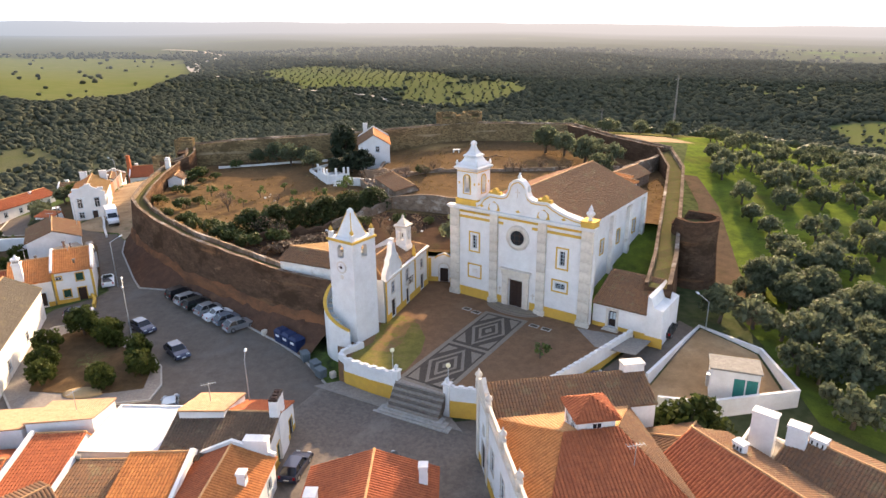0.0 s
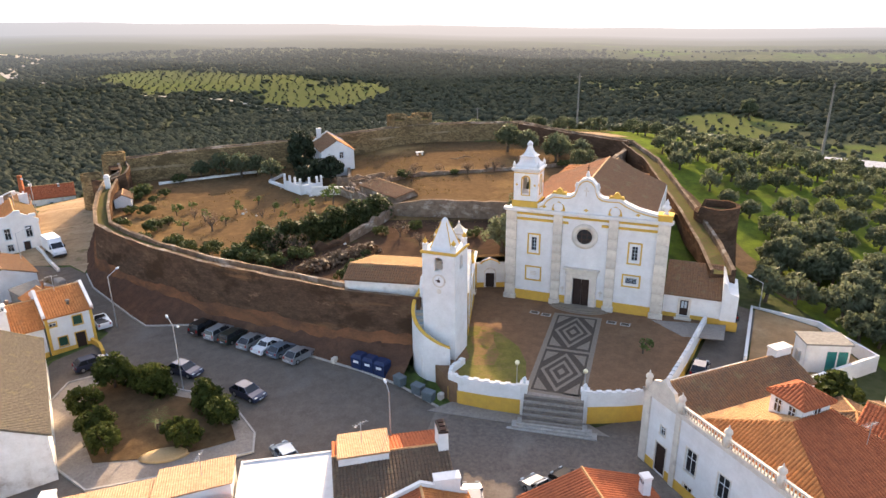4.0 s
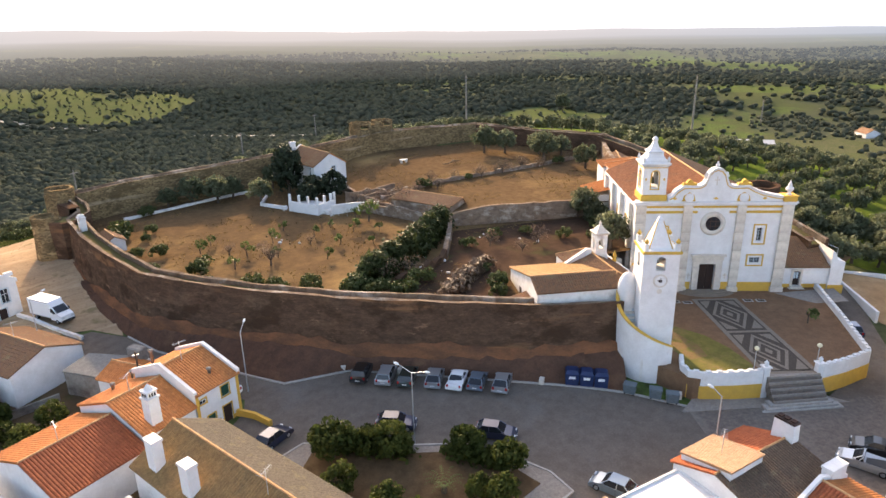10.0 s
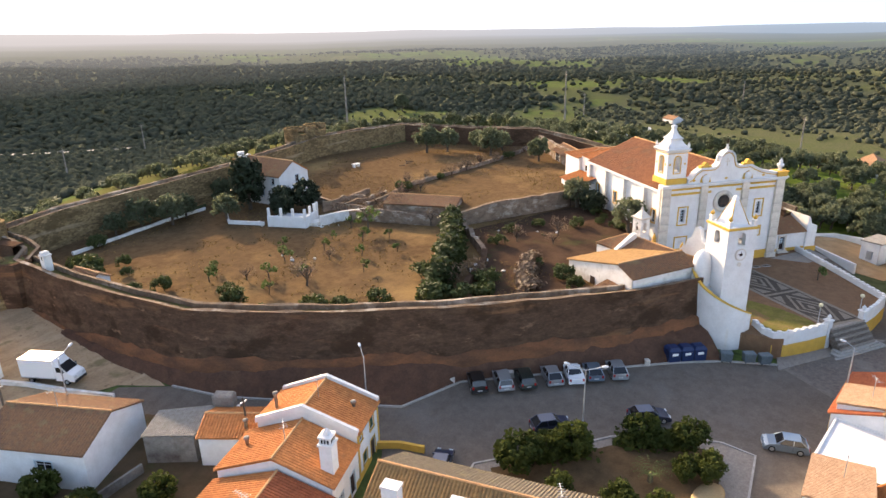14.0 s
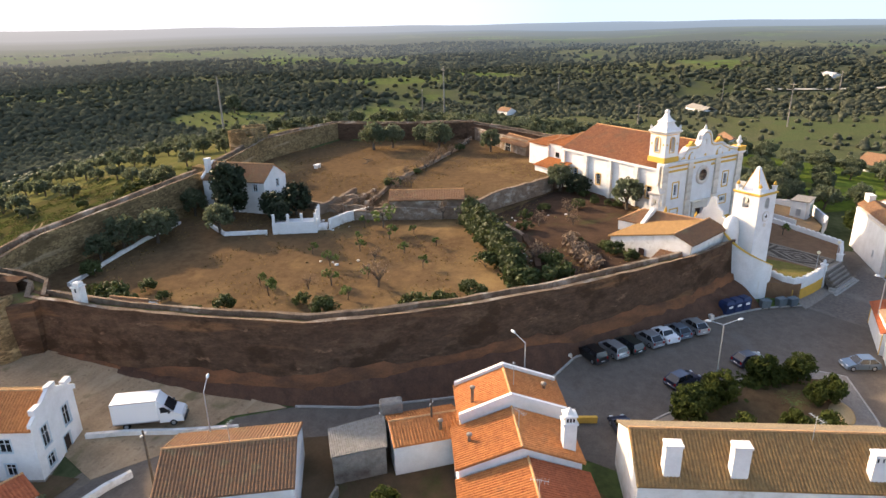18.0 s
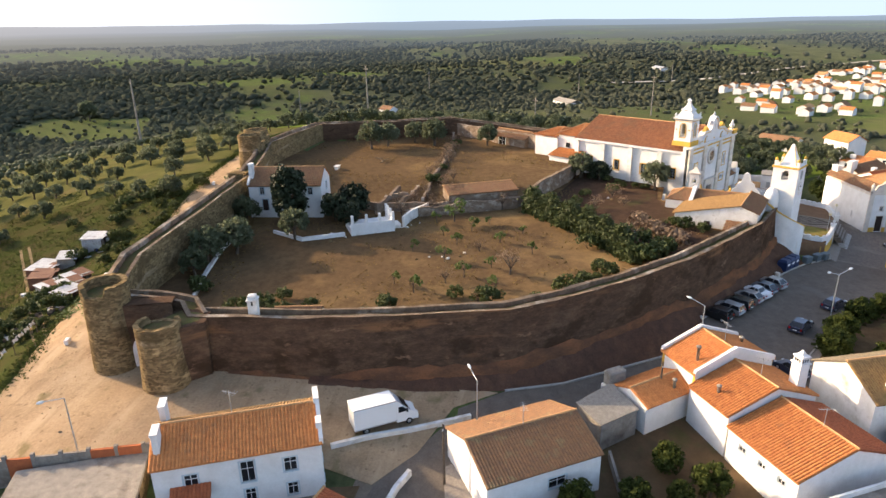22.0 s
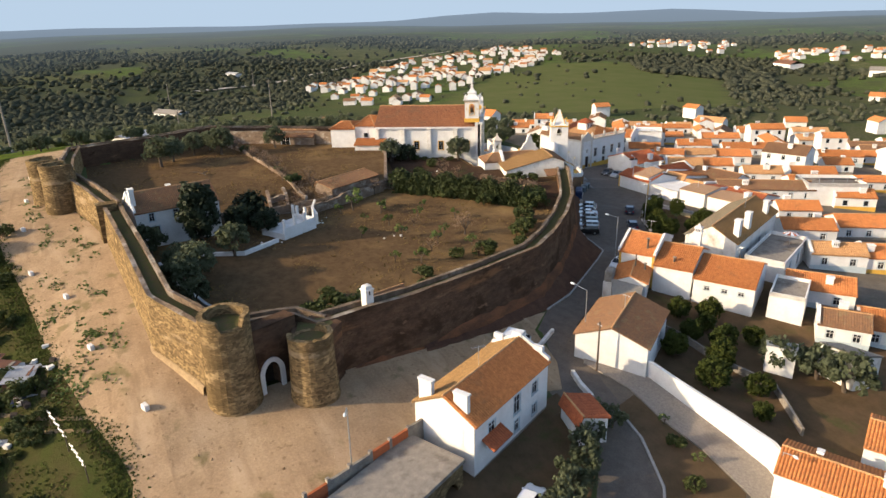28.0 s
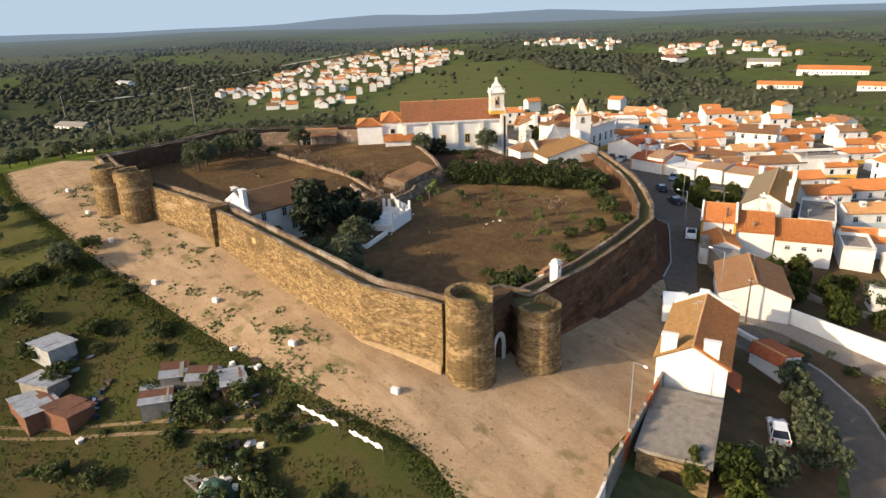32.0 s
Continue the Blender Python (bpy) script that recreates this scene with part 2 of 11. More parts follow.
def leaf(name, col, col2, back=0.25, gloss=0.2):
    """Leaves: colour varies from tuft to tuft and from tree to tree; some light passes through."""
    m = bpy.data.materials.new(name)
    m.use_nodes = True
    nt = m.node_tree
    b = nt.nodes["Principled BSDF"]
    geo, oi = nt.nodes.new("ShaderNodeNewGeometry"), nt.nodes.new("ShaderNodeObjectInfo")
    add = nt.nodes.new("ShaderNodeMath")
    add.operation = "MULTIPLY_ADD"
    nt.links.new(geo.outputs["Random Per Island"], add.inputs[0])
    add.inputs[1].default_value = 0.65
    nt.links.new(oi.outputs["Random"], add.inputs[2])
    fr = nt.nodes.new("ShaderNodeMapRange")
    fr.inputs["From Max"].default_value = 1.65
    nt.links.new(add.outputs[0], fr.inputs["Value"])
    x = nt.nodes.new("ShaderNodeMix")
    x.data_type = "RGBA"
    x.inputs[6].default_value, x.inputs[7].default_value = (*col, 1), (*col2, 1)
    nt.links.new(fr.outputs["Result"], x.inputs[0])
    nt.links.new(x.outputs[2], b.inputs["Base Color"])
    b.inputs["Roughness"].default_value, b.inputs["Specular IOR Level"].default_value = 0.7, gloss
    tr = nt.nodes.new("ShaderNodeBsdfTranslucent")
    nt.links.new(x.outputs[2], tr.inputs["Color"])
    mixs = nt.nodes.new("ShaderNodeMixShader")
    mixs.inputs[0].default_value = back
    nt.links.new(b.outputs[0], mixs.inputs[1])
    nt.links.new(tr.outputs[0], mixs.inputs[2])
    nt.links.new(mixs.outputs[0], nt.nodes["Material Output"].inputs["Surface"])
    return m


OLIVE = leaf("olive_leaves", (0.066, 0.080, 0.042), (0.135, 0.150, 0.088), 0.45, 0.1)
DARKLEAF = leaf("cypress_leaves", (0.016, 0.024, 0.012), (0.030, 0.040, 0.019), 0.15)
ORANGELEAF = leaf("orange_tree_leaves", (0.024, 0.038, 0.012), (0.078, 0.090, 0.020), 0.35, 0.06)
HEDGELEAF = leaf("hedge_leaves", (0.034, 0.050, 0.015), (0.076, 0.088, 0.026))
DENSELEAF = leaf("dense_shrub_leaves", (0.024, 0.036, 0.012), (0.064, 0.076, 0.024), 0.3)
DRYLEAF = leaf("bare_twigs", (0.14, 0.095, 0.06), (0.20, 0.13, 0.08), 0.1)
YOUNGLEAF = leaf("young_leaves", (0.06, 0.095, 0.022), (0.115, 0.14, 0.04))
GRASSLEAF = leaf("winter_grass_blades", (0.038, 0.052, 0.014), (0.078, 0.090, 0.026), 0.2, 0.0)


# ---- small building blocks ----
def mesh_of(bm, name, material, smooth=False):
    me = bpy.data.meshes.new(name)
    bm.normal_update()
    bm.to_mesh(me)
    bm.free()
    for m in (material if isinstance(material, (list, tuple)) else [material]):
        me.materials.append(m)
    if smooth:
        me.shade_smooth()
    return me


def thing(name, label, category, m=None, group="", kind=""):
    ob = new(name)
    ob.empty_display_size = 0.5
    if m is not None:
        ob.matrix_basis = m
    return tagged(ob, label, category, group, kind)


def part(name, bm, material, parent, label="", smooth=False, m=None):
    ob = new(name, mesh_of(bm, name, material, smooth))
    ob.parent = parent
    if m is not None:
        ob.matrix_basis = m
    if label:
        tagged(ob, label)
    return ob


def solid(name, bm, material, label, category="", kind="", smooth=False, m=None, group=""):
    ob = new(name, mesh_of(bm, name, material, smooth))
    if m is not None:
        ob.matrix_basis = m
    return tagged(ob, label, category, group, kind)


def bx(bm, x0, x1, y0, y1, z0, z1, m=None, bevel=0.0):
    vs = bmesh.ops.create_cube(bm, size=1.0)["verts"]
    for v in vs:
        v.co = Vector((x0 + (v.co.x + .5) * (x1 - x0), y0 + (v.co.y + .5) * (y1 - y0), z0 + (v.co.z + .5) * (z1 - z0)))
    if bevel:
        es = list({e for v in vs for e in v.link_edges})
        r = bmesh.ops.bevel(bm, geom=es, offset=bevel, segments=1, affect="EDGES")
        vs = list({v for f in r["faces"] for v in f.verts} | {v for v in vs if v.is_valid})
    if m is not None:
        for v in vs:
            v.co = m @ v.co
    return bm


def box(x0, x1, y0, y1, z0, z1, m=None, bevel=0.0):
    return bx(bmesh.new(), x0, x1, y0, y1, z0, z1, m, bevel)


def prism(bm, poly, z0, z1, m=None, top=1.0):
    """A polygon of (x, y) drawn up from z0 to z1; top: scale of its upper end about its middle."""
    n = len(poly)
    cx, cy = sum(p[0] for p in poly) / n, sum(p[1] for p in poly) / n
    lo = [bm.verts.new((x, y, z0)) for x, y in poly]
    hi = [bm.verts.new((cx + (x - cx) * top, cy + (y - cy) * top, z1)) for x, y in poly]
    fs = [bm.faces.new(lo[::-1]), bm.faces.new(hi)]
    for i in range(n):
        j = (i + 1) % n
        fs.append(bm.faces.new((lo[i], lo[j], hi[j], hi[i])))
    bmesh.ops.recalc_face_normals(bm, faces=fs)
    if m is not None:
        for v in lo + hi:
            v.co = m @ v.co
    return bm


def plate(bm, poly, y0, y1, m=None):
    """A polygon of (x, z) in the upright plane, drawn from y0 to y1."""
    turn = Matrix(((1, 0, 0, 0), (0, 0, 1, 0), (0, 1, 0, 0), (0, 0, 0, 1)))
    return prism(bm, poly, y0, y1, (m or Matrix()) @ turn)


def lathe(bm, profile, seg=16, m=None, turn=0.0, square=False):
    """A profile of (radius, z) turned round z; with four segments it is a square shaft of that half width."""
    rings = []
    for r, z in profile:
        k = r * (math.sqrt(2) if square else 1)
        rings.append([bm.verts.new((k * math.cos(turn + 2 * math.pi * i / seg), k * math.sin(turn + 2 * math.pi * i / seg), z)) for i in range(seg)])
    fs = []
    for a, b in zip(rings, rings[1:]):
        for i in range(seg):
            j = (i + 1) % seg
            fs.append(bm.faces.new((a[i], a[j], b[j], b[i])))
    fs += [bm.faces.new(rings[0][::-1]), bm.faces.new(rings[-1])]
    bmesh.ops.recalc_face_normals(bm, faces=fs)
    if m is not None:
        for ring in rings:
            for v in ring:
                v.co = m @ v.co
    return bm


def square(bm, profile, m=None):
    return lathe(bm, profile, 4, m, math.pi / 4, True)


def tube(bm, a, b, r, r2=None, seg=8):
    a, b = Vector(a), Vector(b)
    q = (b - a).to_track_quat("Z", "Y").to_matrix().to_4x4()
    return lathe(bm, [(r, 0), (r if r2 is None else r2, (b - a).length)], seg, Matrix.Translation(a) @ q)


def wall_face(bm, x0, x1, z0, z1, holes=(), depth=0.25, m=None, cap=None):
    """An upright wall in the plane y = 0 that looks to -y, with openings (x0, x1, z0, z1) that go depth into it.
    cap: points (x, z) from (x1, z1) to (x0, z1) that lie above it, such as a gable's peak."""
    holes = [tuple(round(k, 4) for k in h) for h in holes]
    x0, x1, z0, z1 = (round(k, 4) for k in (x0, x1, z0, z1))
    xs = sorted({x0, x1, *[h[0] for h in holes], *[h[1] for h in holes]})
    zs = sorted({z0, z1, *[h[2] for h in holes], *[h[3] for h in holes]})
    made = {}

    def v(x, y, z):
        k = (round(x, 4), round(y, 4), round(z, 4))
        if k not in made:
            made[k] = bm.verts.new(k)
        return made[k]

    for a, b in zip(xs, xs[1:]):
        for c, d in zip(zs, zs[1:]):
            if any(h[0] < (a + b) / 2 < h[1] and h[2] < (c + d) / 2 < h[3] for h in holes):
                continue
            bm.faces.new((v(a, 0, c), v(b, 0, c), v(b, 0, d), v(a, 0, d)))
    for a, b, c, d in holes:
        ring = [(a, c), (b, c), (b, d), (a, d)]
        for (p, q), (r, s) in zip(ring, ring[1:] + ring[:1]):
            bm.faces.new([bm.verts.new(k) for k in ((r, 0, s), (p, 0, q), (p, depth, q), (r, depth, s))])
    if cap:
        bm.faces.new([v(x0, 0, z1), v(x1, 0, z1), *[v(x, 0, z) for x, z in cap]])
    if m is not None:
        for w in list(bm.verts):
            if not w.tag:
                w.co = m @ w.co
    for w in bm.verts:
        w.tag = True
    bmesh.ops.remove_doubles(bm, verts=bm.verts[:], dist=0.001)
    return bm


def tile_slope(bm, poly, pitch=0.29, row=0.45, amp=0.085):
    """Ribbed tiles over a flat convex polygon of points; the first edge is its eave."""
    p = [Vector(q) for q in poly]
    u = (p[1] - p[0]).normalized()
    nrm = u.cross(p[2] - p[0]).normalized()
    if nrm.z < 0:
        nrm = -nrm
    w = nrm.cross(u)
    if w.z < 0:
        w = -w
    flat = [((q - p[0]).dot(u), (q - p[0]).dot(w)) for q in p]
    lo, hi = min(f[0] for f in flat), max(f[0] for f in flat)

    def span(s):
        vs = []
        for (a, b), (c, d) in zip(flat, flat[1:] + flat[:1]):
            if min(a, c) - 1e-6 <= s <= max(a, c) + 1e-6 and abs(a - c) > 1e-6:
                vs.append(b + (d - b) * (s - a) / (c - a))
        return (min(vs), max(vs)) if vs else (0, 0)

    n = max(2, int((hi - lo) / pitch))
    top = max(f[1] for f in flat)
    rows = max(1, int(top / row))
    cols = []
    for i in range(n * 4 + 1):
        s = lo + (hi - lo) * i / (n * 4)
        a, b = span(min(max(s, lo + 1e-4), hi - 1e-4))
        rise = amp * (0, 0.8, 1, 0.8)[i % 4]
        col = []
        for k in range(rows):
            c, d = a + (b - a) * k / rows, a + (b - a) * (k + 1) / rows
            col.append(bm.verts.new(p[0] + u * s + w * c + nrm * (rise + 0.045)))
            col.append(bm.verts.new(p[0] + u * s + w * d + nrm * (rise + 0.015)))
        cols.append(col)
    for a, b in zip(cols, cols[1:]):
        for k in range(len(a) - 1):
            if (a[k].co - a[k + 1].co).length + (b[k].co - b[k + 1].co).length > 1e-4:
                bm.faces.new((a[k], b[k], b[k + 1], a[k + 1]))
    return bm


def slab(bm, poly, thick=0.1):
    """A flat slab under a polygon of points, to close a roof from below."""
    hi = [bm.verts.new(q) for q in poly]
    lo = [bm.verts.new(Vector(q) - Vector((0, 0, thick))) for q in poly]
    fs = [bm.faces.new(hi), bm.faces.new(lo[::-1])]
    for i in range(len(hi)):
        j = (i + 1) % len(hi)
        fs.append(bm.faces.new((hi[i], lo[i], lo[j], hi[j])))
    bmesh.ops.recalc_face_normals(bm, faces=fs)
    return bm


def inside(x, y, poly):
    c = False
    for (a, b), (d, e) in zip(poly, poly[1:] + poly[:1]):
        if (b > y) != (e > y) and x < (d - a) * (y - b) / (e - b) + a:
            c = not c
    return c


def walk_line(pts, step):
    """Points every step metres along a line of points of any dimension."""
    out = [Vector(pts[0])]
    for a, b in zip(pts, pts[1:]):
        a, b = Vector(a), Vector(b)
        n = max(1, round((b - a).length / step))
        out += [a.lerp(b, (i + 1) / n) for i in range(n)]
    return out


def offset_line(pts, d):
    """A line of (x, y) moved d to its left."""
    out = []
    for i, q in enumerate(pts):
        a, b = Vector(pts[max(i - 1, 0)][:2]), Vector(pts[min(i + 1, len(pts) - 1)][:2])
        t = (b - a).normalized()
        out.append((q[0] - t.y * d, q[1] + t.x * d))
    return out


# ---- the lie of the land ----
KNOTS = [
    (-14, 62, -1.5), (0, 55, -1.8), (-30, 72, -1.2), (-45, 84, -1.2), (-58, 84, -1.6), (-60, 105, -1.2), (-68, 120, -0.9),
    (-72, 131, -0.2), (-72, 143, 0.9), (-76, 152, 1.4), (-70, 158, 1.7), (-64, 166, 2.8), (-50, 170, 4.1), (-20, 168, 6.8),
    (0, 176, 8), (25, 177, 9), (50, 160, 9), (56, 132, 6), (48, 108, 3), (43, 88, 0.8), (33, 66, 0.2), (22, 62, -0.8),
    (38, 56, -1.6), (10, 45, -1.9), (-45, 50, -1.9), (-84, 123, -1.8), (-97, 131, -3.6), (-82, 137, -1.0), (-60, 180, -0.5),
    (-35, 192, -1.0), (-110, 165, -2.0), (-95, 100, -4.0), (121, 149, 3.0),
]
KX = np.array(KNOTS, float)


def _basis(d):
    return np.sqrt(d * d + 36.0)


_w = np.linalg.solve(_basis(np.linalg.norm(KX[:, None, :2] - KX[None, :, :2], axis=2)) + np.eye(len(KX)) * 0.05, KX[:, 2] - 1.0)


def land(x, y):
    """Height of the ground outside the walls: the castle's knoll, then valleys, then far plains and hills."""
    x, y = np.asarray(x, float), np.asarray(y, float)
    d = np.sqrt((x[..., None] - KX[:, 0]) ** 2 + (y[..., None] - KX[:, 1]) ** 2)
    near = 1.0 + (_basis(d) * _w).sum(-1)
    r = np.hypot(x + 5, (y - 105))
    a = np.arctan2(x + 5, y - 105)
    wave = 7 * np.sin(x / 210 + 1.3) * np.cos(y / 260) + 5 * np.sin((x + y) / 130) + 3 * np.sin(x / 61 + 2) * np.sin(y / 73)
    valley = -34 - 6 * np.cos(a) + wave * np.clip((r - 200) / 400, 0, 1)
    town = np.exp(-((x - 0) ** 2 + (y + 10) ** 2) / 95.0 ** 2)
    valley = valley * (1 - town) + (-7.0) * town
    rise = np.clip((r - 700) / 3900, 0, 1)
    goal = -30 + 70 * np.exp(-((a + 0.35) / 0.9) ** 2)
    far = valley * (1 - rise) + goal * rise + (6 * np.sin(a * 7 + 1) + 4 * np.sin(a * 17)) * rise
    k = np.clip((r - 85) / (170 + 200 * np.exp(-((a - 0.65) / 0.6) ** 2)), 0, 1)
    k = k * k * (3 - 2 * k)
    return near.clip(-14, 12) * (1 - k) + far * k


def land_at(x, y):
    return float(land(np.array([x]), np.array([y]))[0])


def drape(name, poly, material, label, off=0.05, step=2.5, height=land, category="", kind="structure", thick=0.0):
    """A sheet over the polygon of (x, y) that follows the ground."""
    bm = bmesh.new()
    bm.faces.new([bm.verts.new((x, y, 0)) for x, y in poly])
    xs, ys = [q[0] for q in poly], [q[1] for q in poly]
    for axis, lo, hi in ((0, min(xs), max(xs)), (1, min(ys), max(ys))):
        for i in range(1, int((hi - lo) / step) + 1):
            co, no = [0, 0, 0], [0, 0, 0]
            co[axis], no[axis] = lo + i * step, 1
            bmesh.ops.bisect_plane(bm, geom=bm.verts[:] + bm.edges[:] + bm.faces[:], plane_co=co, plane_no=no)
    bmesh.ops.triangulate(bm, faces=bm.faces[:])
    c = np.array([v.co[:2] for v in bm.verts])
    for v, z in zip(bm.verts, height(c[:, 0], c[:, 1])):
        v.co.z = z + off
    bmesh.ops.recalc_face_normals(bm, faces=bm.faces[:])
    if bm.faces[:][0].normal.z < 0:
        bmesh.ops.reverse_faces(bm, faces=bm.faces[:])
    if thick:
        edge = [e for e in bm.edges if e.is_boundary]
        ex = bmesh.ops.extrude_edge_only(bm, edges=edge)["geom"]
        for v in ex:
            if isinstance(v, bmesh.types.BMVert):
                v.co.z -= thick
    return solid(name, bm, material, label, category, kind)


def kerb(name, pts, width, high, material, label, height=land, step=2.0):
    """A kerb or low wall along a line of (x, y) that follows the ground."""
    line = walk_line(pts, step)
    bm = bmesh.new()
    left, right = offset_line(line, width / 2), offset_line(line, -width / 2)
    rows = []
    for (a, b), (c, d), q in zip(left, right, line):
        z = float(height(np.array([q.x]), np.array([q.y]))[0])
        rows.append([bm.verts.new(k) for k in ((a, b, z - 0.4), (a, b, z + high), (c, d, z + high), (c, d, z - 0.4))])
    for p, q in zip(rows, rows[1:]):
        for i in range(3):
            bm.faces.new((p[i], q[i], q[i + 1], p[i + 1]))
    for r in (rows[0], rows[-1]):
        bm.faces.new(r)
    bmesh.ops.recalc_face_normals(bm, faces=bm.faces[:])
    return solid(name, bm, material, label, "kerb" if high < 0.4 else "wall", "structure")


def arch_face(bm, x0, x1, z0, z1, ax0, ax1, az0, spring, depth, pointed=0.0, seg=10):
    """An upright wall at y = 0, looking to -y, with an arched opening that goes depth into it."""
    mid, r = (ax0 + ax1) / 2, (ax1 - ax0) / 2
    arc = []
    for i in range(seg + 1):
        a = math.pi * (1 - i / seg)
        arc.append((mid + r * math.cos(a), spring + r * math.sin(a) * (1 + pointed * math.sin(a))))
    made = {}

    def v(x, z, y=0.0):
        k = (round(x, 4), round(y, 4), round(z, 4))
        if k not in made:
            made[k] = bm.verts.new(k)
        return made[k]

    def face(*ps):
        bm.faces.new([v(*q) for q in ps])

    face((x0, z0), (ax0, z0), (ax0, spring), (ax0, z1), (x0, z1))
    face((ax1, z0), (x1, z0), (x1, z1), (ax1, z1), (ax1, spring))
    if az0 > z0 + 1e-3:
        face((ax0, z0), (ax1, z0), (ax1, az0), (ax0, az0))
    for (a, b), (c, d) in zip(arc, arc[1:]):
        face((a, b), (c, d), (c, z1), (a, z1))
    loop = [(ax0, az0), *arc, (ax1, az0)]
    for (a, b), (c, d) in zip(loop, loop[1:]):
        bm.faces.new([bm.verts.new(k) for k in ((a, 0, b), (c, 0, d), (c, depth, d), (a, depth, b))])
    return bm


def band(bm, pts, width, y0, y1):
    """A moulding of that width along a line of (x, z) in the upright plane, from y0 to y1."""
    up = offset_line([Vector((x, z)) for x, z in pts], width / 2)
    dn = offset_line([Vector((x, z)) for x, z in pts], -width / 2)
    rows = []
    for (a, b), (c, d) in zip(up, dn):
        rows.append([bm.verts.new(k) for k in ((a, y0, b), (a, y1, b), (c, y1, d), (c, y0, d))])
    fs = []
    for p, q in zip(rows, rows[1:]):
        for i in range(4):
            j = (i + 1) % 4
            fs.append(bm.faces.new((p[i], q[i], q[j], p[j])))
    fs += [bm.faces.new(rows[0]), bm.faces.new(rows[-1])]
    bmesh.ops.recalc_face_normals(bm, faces=fs)
    return bm


# ---- the ground and what covers it ----
def country_material(name, far=False):
    """Fields, grass and woodland floor; far plains get haze mixed in as emission."""
    m = bpy.data.materials.new(name)
    m.use_nodes = True
    nt = m.node_tree
    b = nt.nodes["Principled BSDF"]
    b.inputs["Roughness"].default_value, b.inputs["Specular IOR Level"].default_value = 0.97, 0.0
    geo = nt.nodes.new("ShaderNodeNewGeometry")
    warp = nt.nodes.new("ShaderNodeTexNoise")
    warp.inputs["Scale"].default_value, warp.inputs["Detail"].default_value = 0.006, 4
    nt.links.new(geo.outputs["Position"], warp.inputs["Vector"])
    vm = nt.nodes.new("ShaderNodeVectorMath")
    vm.operation = "MULTIPLY_ADD"
    nt.links.new(warp.outputs["Color"], vm.inputs[0])
    vm.inputs[1].default_value = (160, 160, 0)
    nt.links.new(geo.outputs["Position"], vm.inputs[2])
    flat = nt.nodes.new("ShaderNodeVectorMath")
    flat.operation = "MULTIPLY"
    flat.inputs[1].default_value = (1, 1, 0)
    nt.links.new(vm.outputs[0], flat.inputs[0])
    vo = nt.nodes.new("ShaderNodeTexVoronoi")
    vo.inputs["Scale"].default_value = 0.0045
    nt.links.new(flat.outputs[0], vo.inputs["Vector"])
    sep = nt.nodes.new("ShaderNodeSeparateColor")
    nt.links.new(vo.outputs["Color"], sep.inputs["Color"])
    cr = nt.nodes.new("ShaderNodeValToRGB")
    cr.color_ramp.interpolation = "CONSTANT"
    stops = [(0.0, (0.070, 0.086, 0.038)), (0.22, (0.090, 0.122, 0.037)), (0.40, (0.064, 0.072, 0.038)), (0.58, (0.122, 0.120, 0.060)),
             (0.72, (0.098, 0.145, 0.038)), (0.86, (0.088, 0.085, 0.050))]
    el = cr.color_ramp.elements
    while len(el) < len(stops):
        el.new(0.5)
    for e, (at, c) in zip(el, stops):
        e.position, e.color = at, (*c, 1)
    nt.links.new(sep.outputs[0], cr.inputs["Fac"])
    n1, n2 = nt.nodes.new("ShaderNodeTexNoise"), nt.nodes.new("ShaderNodeTexNoise")
    n1.inputs["Scale"].default_value, n1.inputs["Detail"].default_value = 0.05, 8
    n2.inputs["Scale"].default_value, n2.inputs["Detail"].default_value = 0.9, 6
    nt.links.new(geo.outputs["Position"], n1.inputs["Vector"])
    nt.links.new(geo.outputs["Position"], n2.inputs["Vector"])
    m1, m2 = nt.nodes.new("ShaderNodeMapRange"), nt.nodes.new("ShaderNodeMapRange")
    m1.inputs["From Min"].default_value, m1.inputs["From Max"].default_value = 0.42, 0.62
    m2.inputs["From Min"].default_value, m2.inputs["From Max"].default_value = 0.40, 0.68
    nt.links.new(n1.outputs["Fac"], m1.inputs["Value"])
    nt.links.new(n2.outputs["Fac"], m2.inputs["Value"])
    a, c = nt.nodes.new("ShaderNodeMix"), nt.nodes.new("ShaderNodeMix")
    a.data_type = c.data_type = "RGBA"
    a.inputs[7].default_value = (0.080, 0.084, 0.040, 1)
    c.inputs[7].default_value = (0.046, 0.060, 0.026, 1)
    nt.links.new(m1.outputs["Result"], a.inputs[0])
    nt.links.new(cr.outputs["Color"], a.inputs[6])
    nt.links.new(m2.outputs["Result"], c.inputs[0])
    nt.links.new(a.outputs[2], c.inputs[6])
    at_ = nt.nodes.new("ShaderNodeAttribute")
    at_.attribute_name = "wooded"
    n3 = nt.nodes.new("ShaderNodeTexNoise")
    n3.inputs["Scale"].default_value, n3.inputs["Detail"].default_value = (0.012 if far else 0.035), 7
    nt.links.new(geo.outputs["Position"], n3.inputs["Vector"])
    ad = nt.nodes.new("ShaderNodeMath")
    ad.operation = "MULTIPLY_ADD"
    ad.inputs[1].default_value = 0.9
    nt.links.new(n3.outputs["Fac"], ad.inputs[0])
    nt.links.new(at_.outputs["Fac"], ad.inputs[2])
    m3 = nt.nodes.new("ShaderNodeMapRange")
    m3.inputs["From Min"].default_value, m3.inputs["From Max"].default_value = 0.78, 0.98
    nt.links.new(ad.outputs[0], m3.inputs["Value"])
    w_ = nt.nodes.new("ShaderNodeMix")
    w_.data_type = "RGBA"
    w_.inputs[7].default_value = (0.062, 0.068, 0.042, 1)
    nt.links.new(m3.outputs["Result"], w_.inputs[0])
